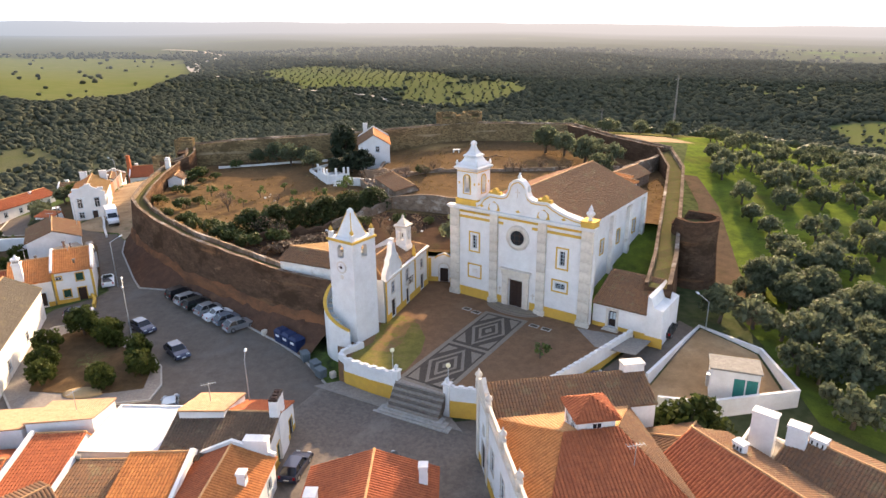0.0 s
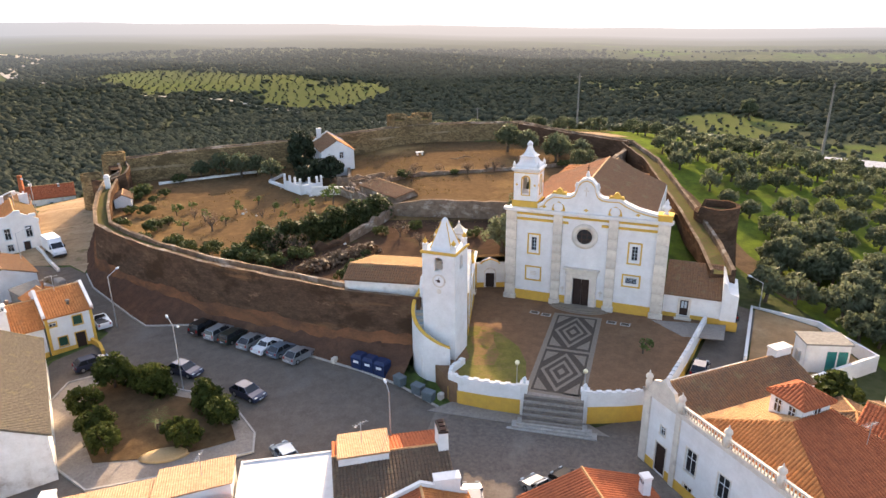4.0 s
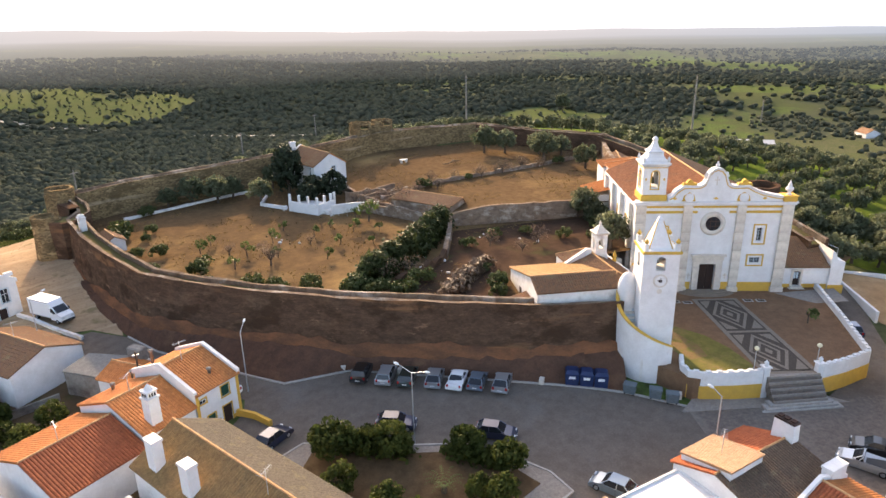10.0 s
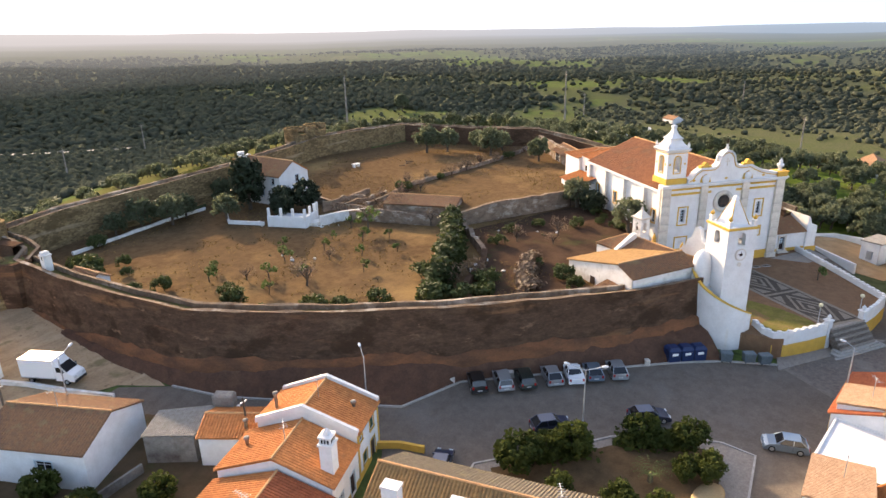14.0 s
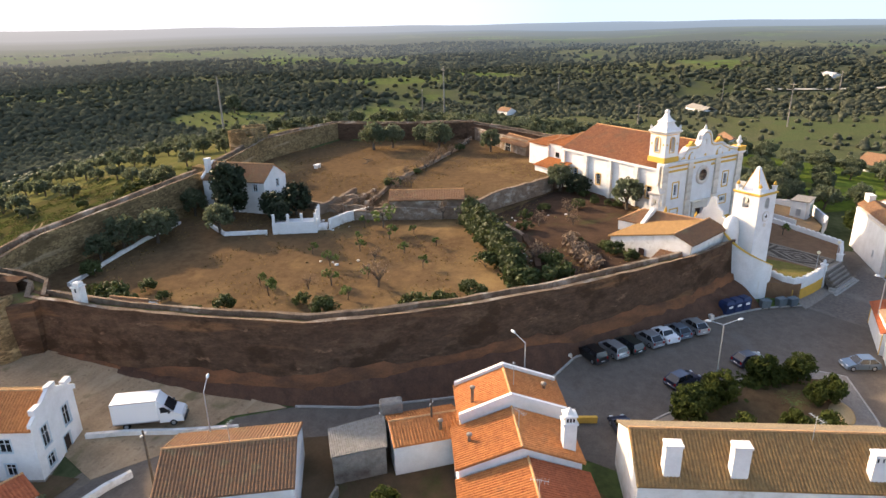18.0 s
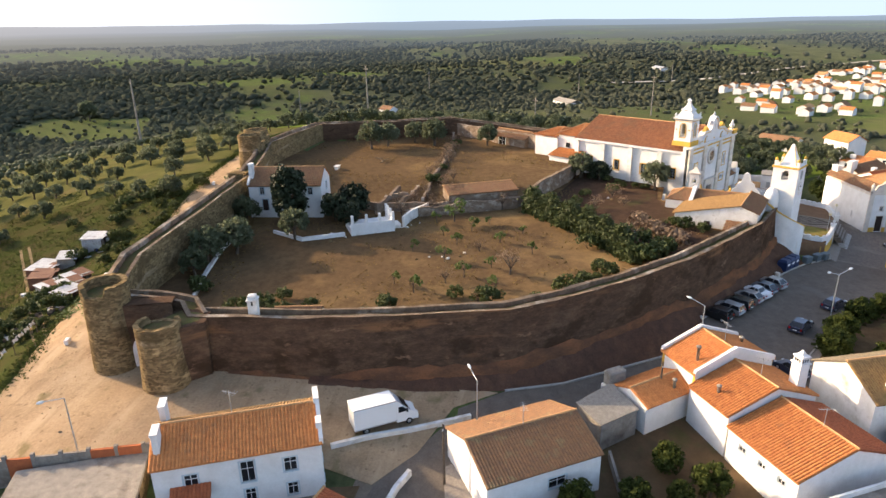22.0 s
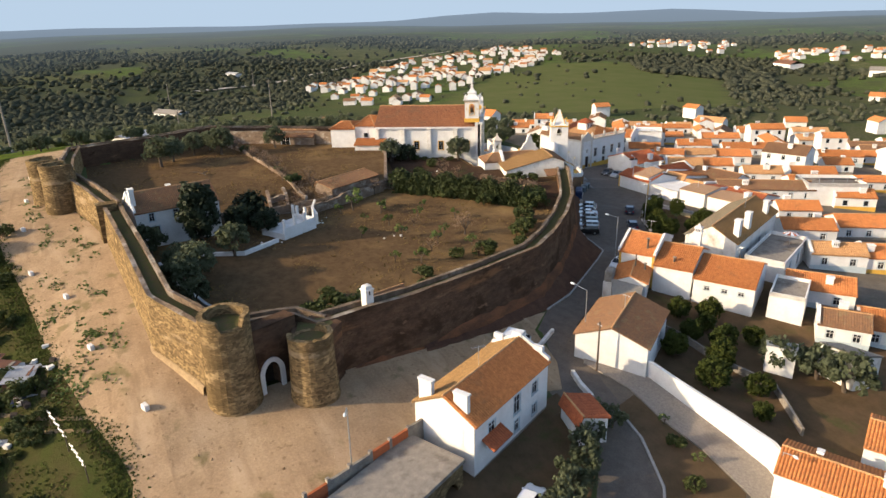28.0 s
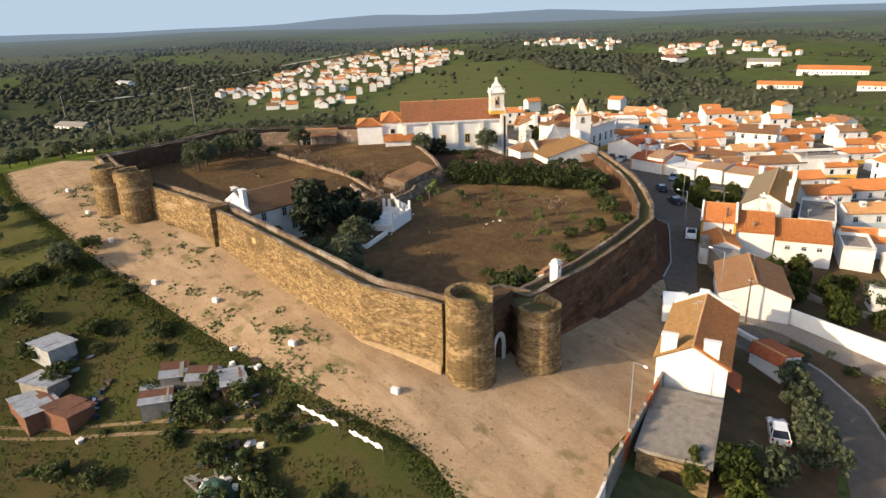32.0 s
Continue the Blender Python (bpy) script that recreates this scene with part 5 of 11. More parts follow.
left = [(-x, z) for x, z in half if x <= 4.3] + [(-5.2, 16.0), (-5.7, 15.3), (-6.3, 15.0)]
outline = left[::-1] + half[1:]
bm = bmesh.new()
plate(bm, [(-6.3, 14.42), *outline, (9.4, 14.42)][::-1], -0.15, 0.75)
part("pediment", bm, WHITE, church)
bm = bmesh.new()
band(bm, outline, 0.2, -0.32, 0.85)
part("pediment_moulding", bm, WHITE, church)
bm = bmesh.new()
band(bm, [(x * 0.97, z - 0.32) for x, z in outline], 0.13, -0.2, -0.1)
part("pediment_band", bm, OCHRE, church)
for x in (-3.5, 3.8):
    bm = bmesh.new()
    plate(bm, [(x - 1.0, 16.6), (x - 0.85, 17.0), (x - 0.45, 16.95), (x - 0.3, 17.3), (x, 17.5), (x + 0.3, 17.3), (x + 0.45, 16.95), (x + 0.85, 17.0), (x + 1.0, 16.6)], -0.1, 0.5)
    part("scroll", bm, OCHRE, church, "ochre scroll ornament")
    bm = bmesh.new()
    lathe(bm, [(0.15, 0), (0.62, 0.02), (0.62, 0.22), (0.3, 0.3)], 14, pose(x, -0.15, 15.0, 90))
    part("boss", bm, WHITE, church)
    bm = bmesh.new()
    plate(bm, [(x - 0.9, 14.5), (x - 0.7, 15.25), (x, 15.75), (x + 0.7, 15.25), (x + 0.9, 14.5)], -0.28, -0.15)
    part("boss_surround", bm, OCHRE, church)
for x in (-5.4, 0.1, 6.6):
    bm = bmesh.new()
    plate(bm, [(x - 0.35, 14.85), (x, 15.05), (x + 0.35, 14.85), (x, 14.65)], -0.2, -0.14)
    part("diamond_ornament", bm, OCHRE, church)
for x, z in ((-1.35, 17.5), (1.4, 17.5), (0.0, 19.0)):
    bm = bmesh.new()
    lathe(bm, [(0.22, z), (0.16, z + 0.15), (0.3, z + 0.4), (0.12, z + 0.7), (0.16, z + 0.8), (0.02, z + 0.98)], 10, pose(0, 0.3, 0) @ Matrix.Translation((x, 0, 0)))
    part("pinnacle", bm, WHITE, church, smooth=True)
bm = bmesh.new()
bx(bm, -0.04, 0.04, 0.26, 0.34, 19.9, 20.7), bx(bm, -0.25, 0.25, 0.26, 0.34, 20.3, 20.38)
part("cross", bm, IRON, church)
bm = bmesh.new()
bx(bm, -0.07, 0.07, -0.2, -0.14, 16.7, 17.9), bx(bm, -0.35, 0.35, -0.2, -0.14, 17.35, 17.5)
part("relief_cross", bm, STONE, church)
bm = bmesh.new()
square(bm, [(0.85, 14.42), (0.85, 15.1), (0.95, 15.12), (0.95, 15.25)], Matrix.Translation((9.9, 0.3, 0)))
part("finial_base", bm, OCHRE, church)
bm = bmesh.new()
lathe(bm, [(0.4, 15.25), (0.22, 15.4), (0.2, 15.6), (0.55, 16.0), (0.5, 16.2), (0.22, 16.4), (0.3, 16.6), (0.1, 16.95), (0.02, 17.2)], 12, Matrix.Translation((9.9, 0.3, 0)))
part("finial", bm, WHITE, church, "white stone urn finial", True)
# door, oculus, windows and panels of the facade
bm = bmesh.new()
for a, b, c, d, f in ((-2.0, -1.1, 1.0, 5.9, 0.3), (1.15, 2.05, 1.0, 5.9, 0.3), (-1.1, 1.15, 5.35, 5.9, 0.3), (-2.1, 2.15, 5.9, 6.55, 0.34), (-2.35, 2.4, 6.55, 6.8, 0.6)):
    bx(bm, a, b, -f, 0.0, c, d, bevel=0.03)
part("door_surround", bm, STONE, church, "carved pale marble door surround")
bm = bmesh.new()
for k in (0, 1):
    a = -1.1 + k * 1.125
    bx(bm, a + 0.02, a + 1.105, 0.36, 0.46, 1.3, 5.33)
    for i in range(4):
        bx(bm, a + 0.18, a + 0.94, 0.32, 0.37, 1.5 + i * 0.96, 2.25 + i * 0.96, bevel=0.03)
part("door", bm, DARK_WOOD, church, "tall dark panelled wooden double door")
bm = bmesh.new()
prof = [(1.0, 0.02), (1.0, -0.16), (1.35, -0.22), (1.7, -0.12), (1.72, 0.02)]
lathe(bm, [(r, -y) for r, y in prof], 32, pose(0.12, 0, 11.25, 90))
part("oculus_ring", bm, STONE, church, "round carved marble window surround", True)
bm = bmesh.new()
lathe(bm, [(0.2, 0.03), (1.0, 0.03), (1.0, 0.07), (0.2, 0.07)], 28, pose(0.12, 0, 11.25, 90) @ Matrix.Translation((0, 0, 0.11)))
part("oculus_pane", bm, WINDOW, church)
bm = bmesh.new()
for k in (-0.35, 0.35):
    bx(bm, 0.12 + k - 0.03, 0.12 + k + 0.03, -0.24, -0.2, 10.35, 12.15), bx(bm, -0.8, 1.05, -0.24, -0.2, 11.25 + k - 0.03, 11.25 + k + 0.03)
part("oculus_grille", bm, IRON, church)
window_on(church, -6.65, 8.5, 0.7, 1.9, None, rim=0.19, gap=0.36)
window_on(church, 6.6, 8.7, 0.7, 1.9, None, rim=0.19, gap=0.36)
window_on(church, 6.45, 5.45, 1.4, 0.8, None, rim=0.19, gap=0.3)
bm = bmesh.new()
for a, b, c, d in ((-7.75, -5.45, 4.1, 4.29), (-7.75, -5.45, 6.06, 6.25), (-7.75, -7.56, 4.29, 6.06), (-5.64, -5.45, 4.29, 6.06)):
    bx(bm, a, b, -0.06, 0.02, c, d)
pn = part("wall_panel", bm, OCHRE, church, "ochre framed blind panel")
bm = bmesh.new()
for k in range(3):
    bx(bm, -7.0, -6.2 + 0.1 * (k % 2), -0.02, 0.005, 4.95 + k * 0.22, 5.05 + k * 0.22)
part("inscription", bm, STONE, pn)
for x in (-2.45, 2.65):
    bm = bmesh.new()
    bx(bm, x - 0.05, x + 0.05, -0.1, 0.0, 3.0, 3.9), bx(bm, x - 0.25, x + 0.25, -0.1, 0.0, 3.55, 3.65)
    part("wall_cross", bm, STONE, church)
# bell tower on the left shoulder of the facade
BT = Matrix.Translation((-8.15, 1.95, 0))
bm = bmesh.new()
for k in range(4):
    f = bmesh.new()
    arch_face(f, -1.63, 1.63, 15.3, 19.5, -0.5, 0.5, 16.2, 18.1, 0.5)
    for v in f.verts:
        v.co = BT @ Matrix.Rotation(k * math.pi / 2, 4, "Z") @ Matrix.Translation((0, -1.63, 0)) @ v.co
    tmp = bpy.data.meshes.new("tmp")
    f.to_mesh(tmp)
    f.free()
    bm.from_mesh(tmp)
    bpy.data.meshes.remove(tmp)
square(bm, [(1.62, 14.4), (1.62, 15.4)], BT), square(bm, [(1.25, 15.3), (1.25, 16.2)], BT)
part("bell_tower", bm, WHITE, church, "white belfry with round-arched openings")
bm = bmesh.new()
square(bm, [(1.78, 14.42), (1.78, 15.25), (1.67, 15.3)], BT)
part("belfry_base", bm, OCHRE, church, "ochre belfry base")
bm = bmesh.new()
square(bm, [(1.66, 19.2), (1.78, 19.3), (1.94, 19.5), (1.94, 19.68), (1.66, 19.78), (1.56, 20.0), (1.22, 20.3), (0.98, 20.7), (0.9, 20.95), (1.06, 21.02), (1.06, 21.16), (0.8, 21.3), (0.5, 21.7), (0.34, 22.1), (0.24, 22.45), (0.32, 22.6), (0.3, 22.85), (0.05, 23.1)], BT)
for k in range(4):
    lathe(bm, [(0.2, 19.66), (0.12, 19.85), (0.22, 20.05), (0.16, 20.3), (0.02, 20.6)], 8, BT @ Matrix.Rotation(k * math.pi / 2, 4, "Z") @ Matrix.Translation((1.62, 1.62, 0)))
part("cupola", bm, WHITE, church, "white ogee belfry cupola")
bm = bmesh.new()
for k in range(4):
    f = BT @ Matrix.Rotation(k * math.pi / 2, 4, "Z")
    bx(bm, -0.64, -0.5, -1.69, -1.62, 16.1, 18.1, f), bx(bm, 0.5, 0.64, -1.69, -1.62, 16.1, 18.1, f)
    bx(bm, -0.64, 0.64, -1.69, -1.62, 15.98, 16.1, f), bx(bm, -1.65, 1.65, -1.68, -1.63, 19.0, 19.1, f)
    bx(bm, -1.35, -1.1, -1.68, -1.62, 17.3, 17.6, f), bx(bm, 1.1, 1.35, -1.68, -1.62, 17.3, 17.6, f)
    for i in range(8):
        a_, b_ = math.pi * i / 8, math.pi * (i + 1) / 8
        plate(bm, [(0.5 * math.cos(a_), 18.1 + 0.5 * math.sin(a_)), (0.64 * math.cos(a_), 18.1 + 0.64 * math.sin(a_)), (0.64 * math.cos(b_), 18.1 + 0.64 * math.sin(b_)), (0.5 * math.cos(b_), 18.1 + 0.5 * math.sin(b_))], -1.69, -1.62, f)
part("belfry_trim", bm, OCHRE, church)
bm = bmesh.new()
lathe(bm, [(0.42, 16.6), (0.36, 16.8), (0.25, 17.3), (0.2, 17.45), (0.05, 17.5)], 14, BT)
part("bell", bm, BRONZE, church, "bronze bell", True)
# nave: side walls, windows, roof
NL, NR, NB = -9.6, 8.0, 25.2
ML = Matrix(((0, 1, 0, NL), (-1, 0, 0, 0), (0, 0, 1, 0), (0, 0, 0, 1)))
MR = Matrix(((0, -1, 0, NR), (1, 0, 0, 0), (0, 0, 1, 0), (0, 0, 0, 1)))
wy = (3.2, 9.4, 15.3, 21.6)
for M_, sgn in ((ML, -1), (MR, 1)):
    bm = bmesh.new()
    hs = [(sgn * y - 0.55, sgn * y + 0.55, 7.9, 9.9) for y in wy]
    lo, hi = sorted((sgn * 1.2, sgn * NB))
    wall_face(bm, lo, hi, 0.6, 13.3, hs, 0.5, M_)
    part("nave_wall", bm, WHITE, church)
    for y in wy:
        window_on(church, sgn * y, 7.9, 1.1, 2.0, M_, OCHRE, 0.15)
    for y in (5.9, 12.2, 18.5, NB - 0.45):
        bm = bmesh.new()
        bx(bm, sgn * y - 0.45, sgn * y + 0.45, -0.55, 0.0, 0.6, 12.9, M_)
        part("buttress", bm, WHITE_OLD, church)
    part("eaves_cornice", box(lo, hi, -0.5, 0.1, 13.0, 13.42, M_), WHITE, church)
part("nave_end", box(NL, NR, NB - 0.3, NB, 0.6, 13.3), WHITE, church)
RX = -0.8
for a in (NL - 0.45, NR + 0.45):
    bm = bmesh.new()
    tile_slope(bm, [(a, 0.8, 13.35), (a, NB + 0.2, 13.35), (RX, NB + 0.2, 17.2), (RX, 0.8, 17.2)])
    slab(bm, [(a, 0.8, 13.33), (a, NB + 0.2, 13.33), (RX, NB + 0.2, 17.18), (RX, 0.8, 17.18)])
    # shade of the right slope is put into its browner tile
    part("roof", bm, TILE_OLD if a > 0 else TILE_NAVE, church, "clay tiled nave roof, its right slope toned browner for shade")
bm = bmesh.new()
tube(bm, (RX, 0.8, 17.22), (RX, NB + 0.2, 17.22), 0.14)
part("ridge_tiles", bm, TILE_PALE, church)
bm = bmesh.new()
plate(bm, [(NL, 13.3), (RX, 17.1), (NR, 13.3)], NB - 0.25, NB - 0.02)
part("rear_gable", bm, WHITE, church)


def hip_roof(parent, x0, x1, y0, y1, ze, zr, material, inset=None, over=0.3, along="y", label=""):
    """Four tiled slopes over a rectangle."""
    x0, x1, y0, y1 = x0 - over, x1 + over, y0 - over, y1 + over
    if along == "y":
        s = (x1 - x0) / 2 if inset is None else inset
        a, b = ((x0 + x1) / 2, y0 + s, zr), ((x0 + x1) / 2, y1 - s, zr)
        sl = [[(x0, y1, ze), (x0, y0, ze), a, b], [(x1, y0, ze), (x1, y1, ze), b, a], [(x0, y0, ze), (x1, y0, ze), a], [(x1, y1, ze), (x0, y1, ze), b]]
    else:
        s = (y1 - y0) / 2 if inset is None else inset
        a, b = (x0 + s, (y0 + y1) / 2, zr), (x1 - s, (y0 + y1) / 2, zr)
        sl = [[(x0, y0, ze), (x1, y0, ze), b, a], [(x1, y1, ze), (x0, y1, ze), a, b], [(x0, y1, ze), (x0, y0, ze), a], [(x1, y0, ze), (x1, y1, ze), b]]
    for q in sl:
        if (Vector(q[0]) - Vector(q[1])).length < 0.2:
            continue
        bm = bmesh.new()
        tile_slope(bm, q)
        slab(bm, [(a_, b_, c_ - 0.02) for a_, b_, c_ in q])
        part("roof", bm, material, parent, label)
    bm = bmesh.new()
    for p_, q_ in [(a, b)] + [(r[0], r[-1]) for r in sl[:2]] + [(r[1], r[2]) for r in sl[:2]]:
        if (Vector(p_) - Vector(q_)).length > 0.3:
            tube(bm, Vector(p_) + Vector((0, 0, .07)), Vector(q_) + Vector((0, 0, .07)), 0.11, seg=6)
    part("ridge_tiles", bm, TILE_PALE, parent)


# chancel blocks behind the nave
part("chancel_wall", box(-8.9, 5.0, NB, 30.2, 0.6, 13.6), WHITE, church)
hip_roof(church, -8.9, 5.0, NB + 0.4, 30.2, 13.6, 15.2, TILE, 2.5)
part("sacristy_wall", box(-9.4, 2.0, 30.2, 36.2, 0.6, 13.0), WHITE, church)
hip_roof(church, -9.4, 2.0, 30.5, 36.2, 13.0, 14.0, TILE, 2.5)
part("side_chapel_wall", box(-13.2, -9.3, 22.8, 29.6, 4.0, 9.6), WHITE, church)
bm = bmesh.new()
tile_slope(bm, [(-13.6, 29.9, 9.6), (-13.6, 22.5, 9.6), (-9.2, 22.5, 10.7), (-9.2, 29.9, 10.7)])
part("side_chapel_roof", bm, TILE, church)
bm = bmesh.new()
bx(bm, -9.0, -8.88, 27.2, 28.2, 10.9, 11.9)
part("pane", bm, WINDOW, church, m=Matrix.Translation((-0.06, 0, 0)))
# low sacristy to the right of the facade, with its end wall
ann = thing("sacristy_annex", "low white annex with dark tiled roof beside the church", "annex", CH)
bm = bmesh.new()
wall_face(bm, 10.65, 17.6, 0.6, 4.4, [(12.75, 13.75, 1.5, 3.7)], 0.35, Matrix.Translation((0, 1.3, 0)))
part("front_wall", bm, WHITE, ann)
part("plinth", box(10.65, 12.4, 1.24, 1.3, 0.6, 1.75), OCHRE, ann), part("plinth", box(14.1, 17.6, 1.24, 1.3, 0.6, 1.75), OCHRE, ann)
bm = bmesh.new()
bx(bm, 12.45, 12.75, 1.2, 1.32, 1.2, 3.95), bx(bm, 13.75, 14.05, 1.2, 1.32, 1.2, 3.95), bx(bm, 12.45, 14.05, 1.2, 1.32, 3.7, 3.95)
dr = part("door_frame", bm, STONE, ann)
part("door", box(12.75, 13.75, 1.55, 1.62, 1.5, 3.7), DARK_WOOD, ann, "dark wooden door with glazed panels")
part("pane", box(12.9, 13.2, 1.52, 1.56, 2.5, 3.4), FRAME_GREY, dr), part("pane", box(13.3, 13.6, 1.52, 1.56, 2.5, 3.4), FRAME_GREY, dr)
part("step", box(12.2, 14.3, 0.5, 1.25, 0.9, 1.25), STONE, ann), part("step", box(12.4, 14.1, 0.8, 1.25, 1.25, 1.5), STONE, ann)
bm = bmesh.new()
tile_slope(bm, [(10.6, 0.95, 4.4), (17.6, 0.95, 4.4), (17.6, 7.2, 7.0), (10.6, 7.2, 7.0)])
slab(bm, [(10.6, 0.95, 4.38), (17.6, 0.95, 4.38), (17.6, 7.2, 6.98), (10.6, 7.2, 6.98)])
part("roof", bm, TILE_OLD, ann, "dark brown tiled lean-to roof")
bm = bmesh.new()
plate(bm, [(17.6, 0.4), (19.5, 0.4), (19.5, 5.2), (18.4, 5.5), (18.0, 6.6), (17.6, 6.9)], 1.0, 7.4)
part("end_wall", bm, WHITE, ann, "tall white end wall")
part("plinth", box(17.55, 19.75, 0.94, 1.0, 0.4, 1.7), OCHRE, ann)

# ---- churchyard platform, its wall, steps and mosaic paving ----
YARD = [(-12.0, 64.2), (-4.95, 60.4), (0.55, 57.75), (9.0, 56.7), (23.6, 70.9), (27.5, 71.6), (30.5, 76.5), (13, 80.0), (4.5, 91), (-5, 91), (-8, 76), (-13.5, 72)]
bm = bmesh.new()
prism(bm, YARD, -2.5, 1.2)
solid("churchyard", bm, PLAZA, "sandy churchyard terrace in front of the church", "terrace", "structure")


def yard_wall(pts, z_low, label, merlons=True):
    """White parapet with small coping blocks over an ochre base."""
    w = thing("churchyard_wall", label, "wall", kind="structure")
    line = walk_line(pts, 1.0)
    for lo, hi, wid, m_, nm in ((z_low, 0.35, 0.52, OCHRE, "base"), (0.35, 1.95, 0.44, WHITE, "parapet")):
        lt, rt = offset_line(line, wid / 2), offset_line(line, -wid / 2)
        bm = bmesh.new()
        rows = [[bm.verts.new(k) for k in ((a, b, lo), (a, b, hi), (c, d, hi), (c, d, lo))] for (a, b), (c, d) in zip(lt, rt)]
        for p, q in zip(rows, rows[1:]):
            for i in range(3):
                bm.faces.new((p[i], q[i], q[i + 1], p[i + 1]))
        bm.faces.new(rows[0]), bm.faces.new(rows[-1])
        bmesh.ops.recalc_face_normals(bm, faces=bm.faces[:])
        part(nm, bm, m_, w)
    if merlons:
        me = mesh_of(box(-0.28, 0.28, -0.2, 0.2, 0, 0.16, bevel=0.03), "coping_block", WHITE)
        for a, b in zip(line[:-1], line[1:]):
            ob = new("coping_block", me)
            ob.parent = w
            mid, d = (a + b) / 2, b - a
            ob.matrix_basis = pose(mid.x, mid.y, 1.95, 0, 0, math.degrees(math.atan2(d.y, d.x)))
    return w


yard_wall([(-9.6, 67.8), (-11.4, 66.2), (-11.9, 64.9), (-11.0, 63.8), (-8.0, 62.0), (-5.0, 60.5)], -1.9, "white parapet with ochre base on the churchyard's tower side")
yard_wall([(0.6, 57.8), (4.5, 57.0), (8.6, 56.6)], -2.0, "white parapet with ochre base beside the church steps")
yard_wall([(8.6, 56.6), (9.3, 57.2), (16, 63.6), (23.3, 70.9)], -1.6, "white parapet with ochre base along the side lane")
steps = thing("church_steps", "broad worn stone steps up to the churchyard", "steps", Matrix.Translation((-2.2, 59.1, 0)) @ Matrix.Rotation(math.atan2(-2.7, 5.5), 4, "Z"))
for k in range(12):
    dz = 1.2 - k * 0.25
    wd = 3.05 if k < 9 else 3.05 + (k - 8) * 0.5
    part("step", box(-wd, wd, -0.42 - k * 0.215, 0.7 - k * 0.215 if k else 0.6, dz - 0.5, dz + (0.02 if k == 0 else 0), bevel=0.03), KERB if k > 8 else (SETTS if k % 2 else PAVING), steps)
for s, x in ((-1, -3.1), (1, 3.1)):
    bm = bmesh.new()
    bx(bm, x - 0.35, x + 0.35, -0.3, 0.4, -1.6, 2.2, bevel=0.03), bx(bm, x - 0.45, x + 0.45, -0.4, 0.5, 2.2, 2.35)
    part("gate_pier", bm, WHITE, steps)
    bm = bmesh.new()
    lathe(bm, [(0.2, 2.35), (0.12, 2.5), (0.26, 2.75), (0.02, 3.05)], 10, Matrix.Translation((x, 0.05, 0)))
    part("pier_ornament", bm, WHITE, steps, smooth=True)

DARK_SETT = mat("dark_setts", (0.100, 0.080, 0.062), (0.072, 0.058, 0.046), 6, 0.9, 0.015, 14, coords="Position")
PALE_SETT = mat("pale_mosaic", (0.25, 0.205, 0.16), (0.18, 0.148, 0.115), 5, 0.9, 0.012, 14, stain=(0.2, 0.17, 0.14), stain_scale=0.6, stain_amount=0.35, coords="Position")
A0, A1 = Vector((-2.2, 59.1)), Vector((8.3, 76.6))
MO = Matrix.Translation((A0.x, A0.y, 1.2)) @ Matrix.Rotation(math.atan2(A1.y - A0.y, A1.x - A0.x) - math.pi / 2, 4, "Z")
mos = thing("mosaic_walk", "stone mosaic walk of pale and dark diamonds leading to the church door", "paving", MO, kind="structure")
LM = (A1 - A0).length
part("paving_bed", box(-3.1, 3.1, 0.0, LM, -0.02, 0.02), DARK_SETT, mos)


def pave(poly, z=0.026):
    bm = bmesh.new()
    prism(bm, poly, 0.0, z)
    part("mosaic_band", bm, PALE_SETT, mos)


def ring(cx, cy, rx, ry, w):
    """A pale diamond outline, as four bands."""
    o = [(cx + rx, cy), (cx, cy + ry), (cx - rx, cy), (cx, cy - ry)]
    k = 1 - w / (rx * ry / math.hypot(rx, ry))
    i = [(cx + (x - cx) * k, cy + (y - cy) * k) for x, y in o]
    for j in range(4):
        q = (j + 1) % 4
        pave([o[j], o[q], i[q], i[j]])


for x in (-3.1, 2.55):
    pave([(x, 0), (x + 0.55, 0), (x + 0.55, LM), (x, LM)])
for y in (0.0, LM / 2 - 0.25, LM - 0.5):
    pave([(-2.55, y), (2.55, y), (2.55, y + 0.5), (-2.55, y + 0.5)])
for k in range(2):
    c, hy = LM * (0.25 + 0.5 * k), LM / 4 - 0.45
    ring(0, c, 2.3, hy * 0.94, 0.36), ring(0, c, 1.35, hy * 0.56, 0.34)
    pave([(0.45, c), (0, c + 0.8), (-0.45, c), (0, c - 0.8)])
    for sx in (-1, 1):
        for sy in (-1, 1):
            pave([(sx * 2.3, c + sy * hy * 0.92), (sx * 0.85, c + sy * hy * 0.92), (sx * 2.3, c + sy * hy * 0.40)])
bm = bmesh.new()
for k in range(3):
    n = 18
    prism(bm, [((4.2 - k * 0.45) * math.cos(math.pi * i / n), -(2.4 - k * 0.5) * math.sin(math.pi * i / n)) for i in range(n + 1)][::-1], 1.2 + (k - 1) * 0.12, 1.24 + k * 0.12, CH)
solid("door_steps", bm, PALE_SETT, "low oval stone steps before the church door", "steps")
bm = bmesh.new()
prism(bm, [(9.5, -0.9), (18.5, 0.9), (18.2, -3.6), (13.5, -4.4)], 1.15, 1.225, CH)
solid("paving", bm, PAVING, "patch of pale paving beside the annex door", "paving", "structure")
bm = bmesh.new()
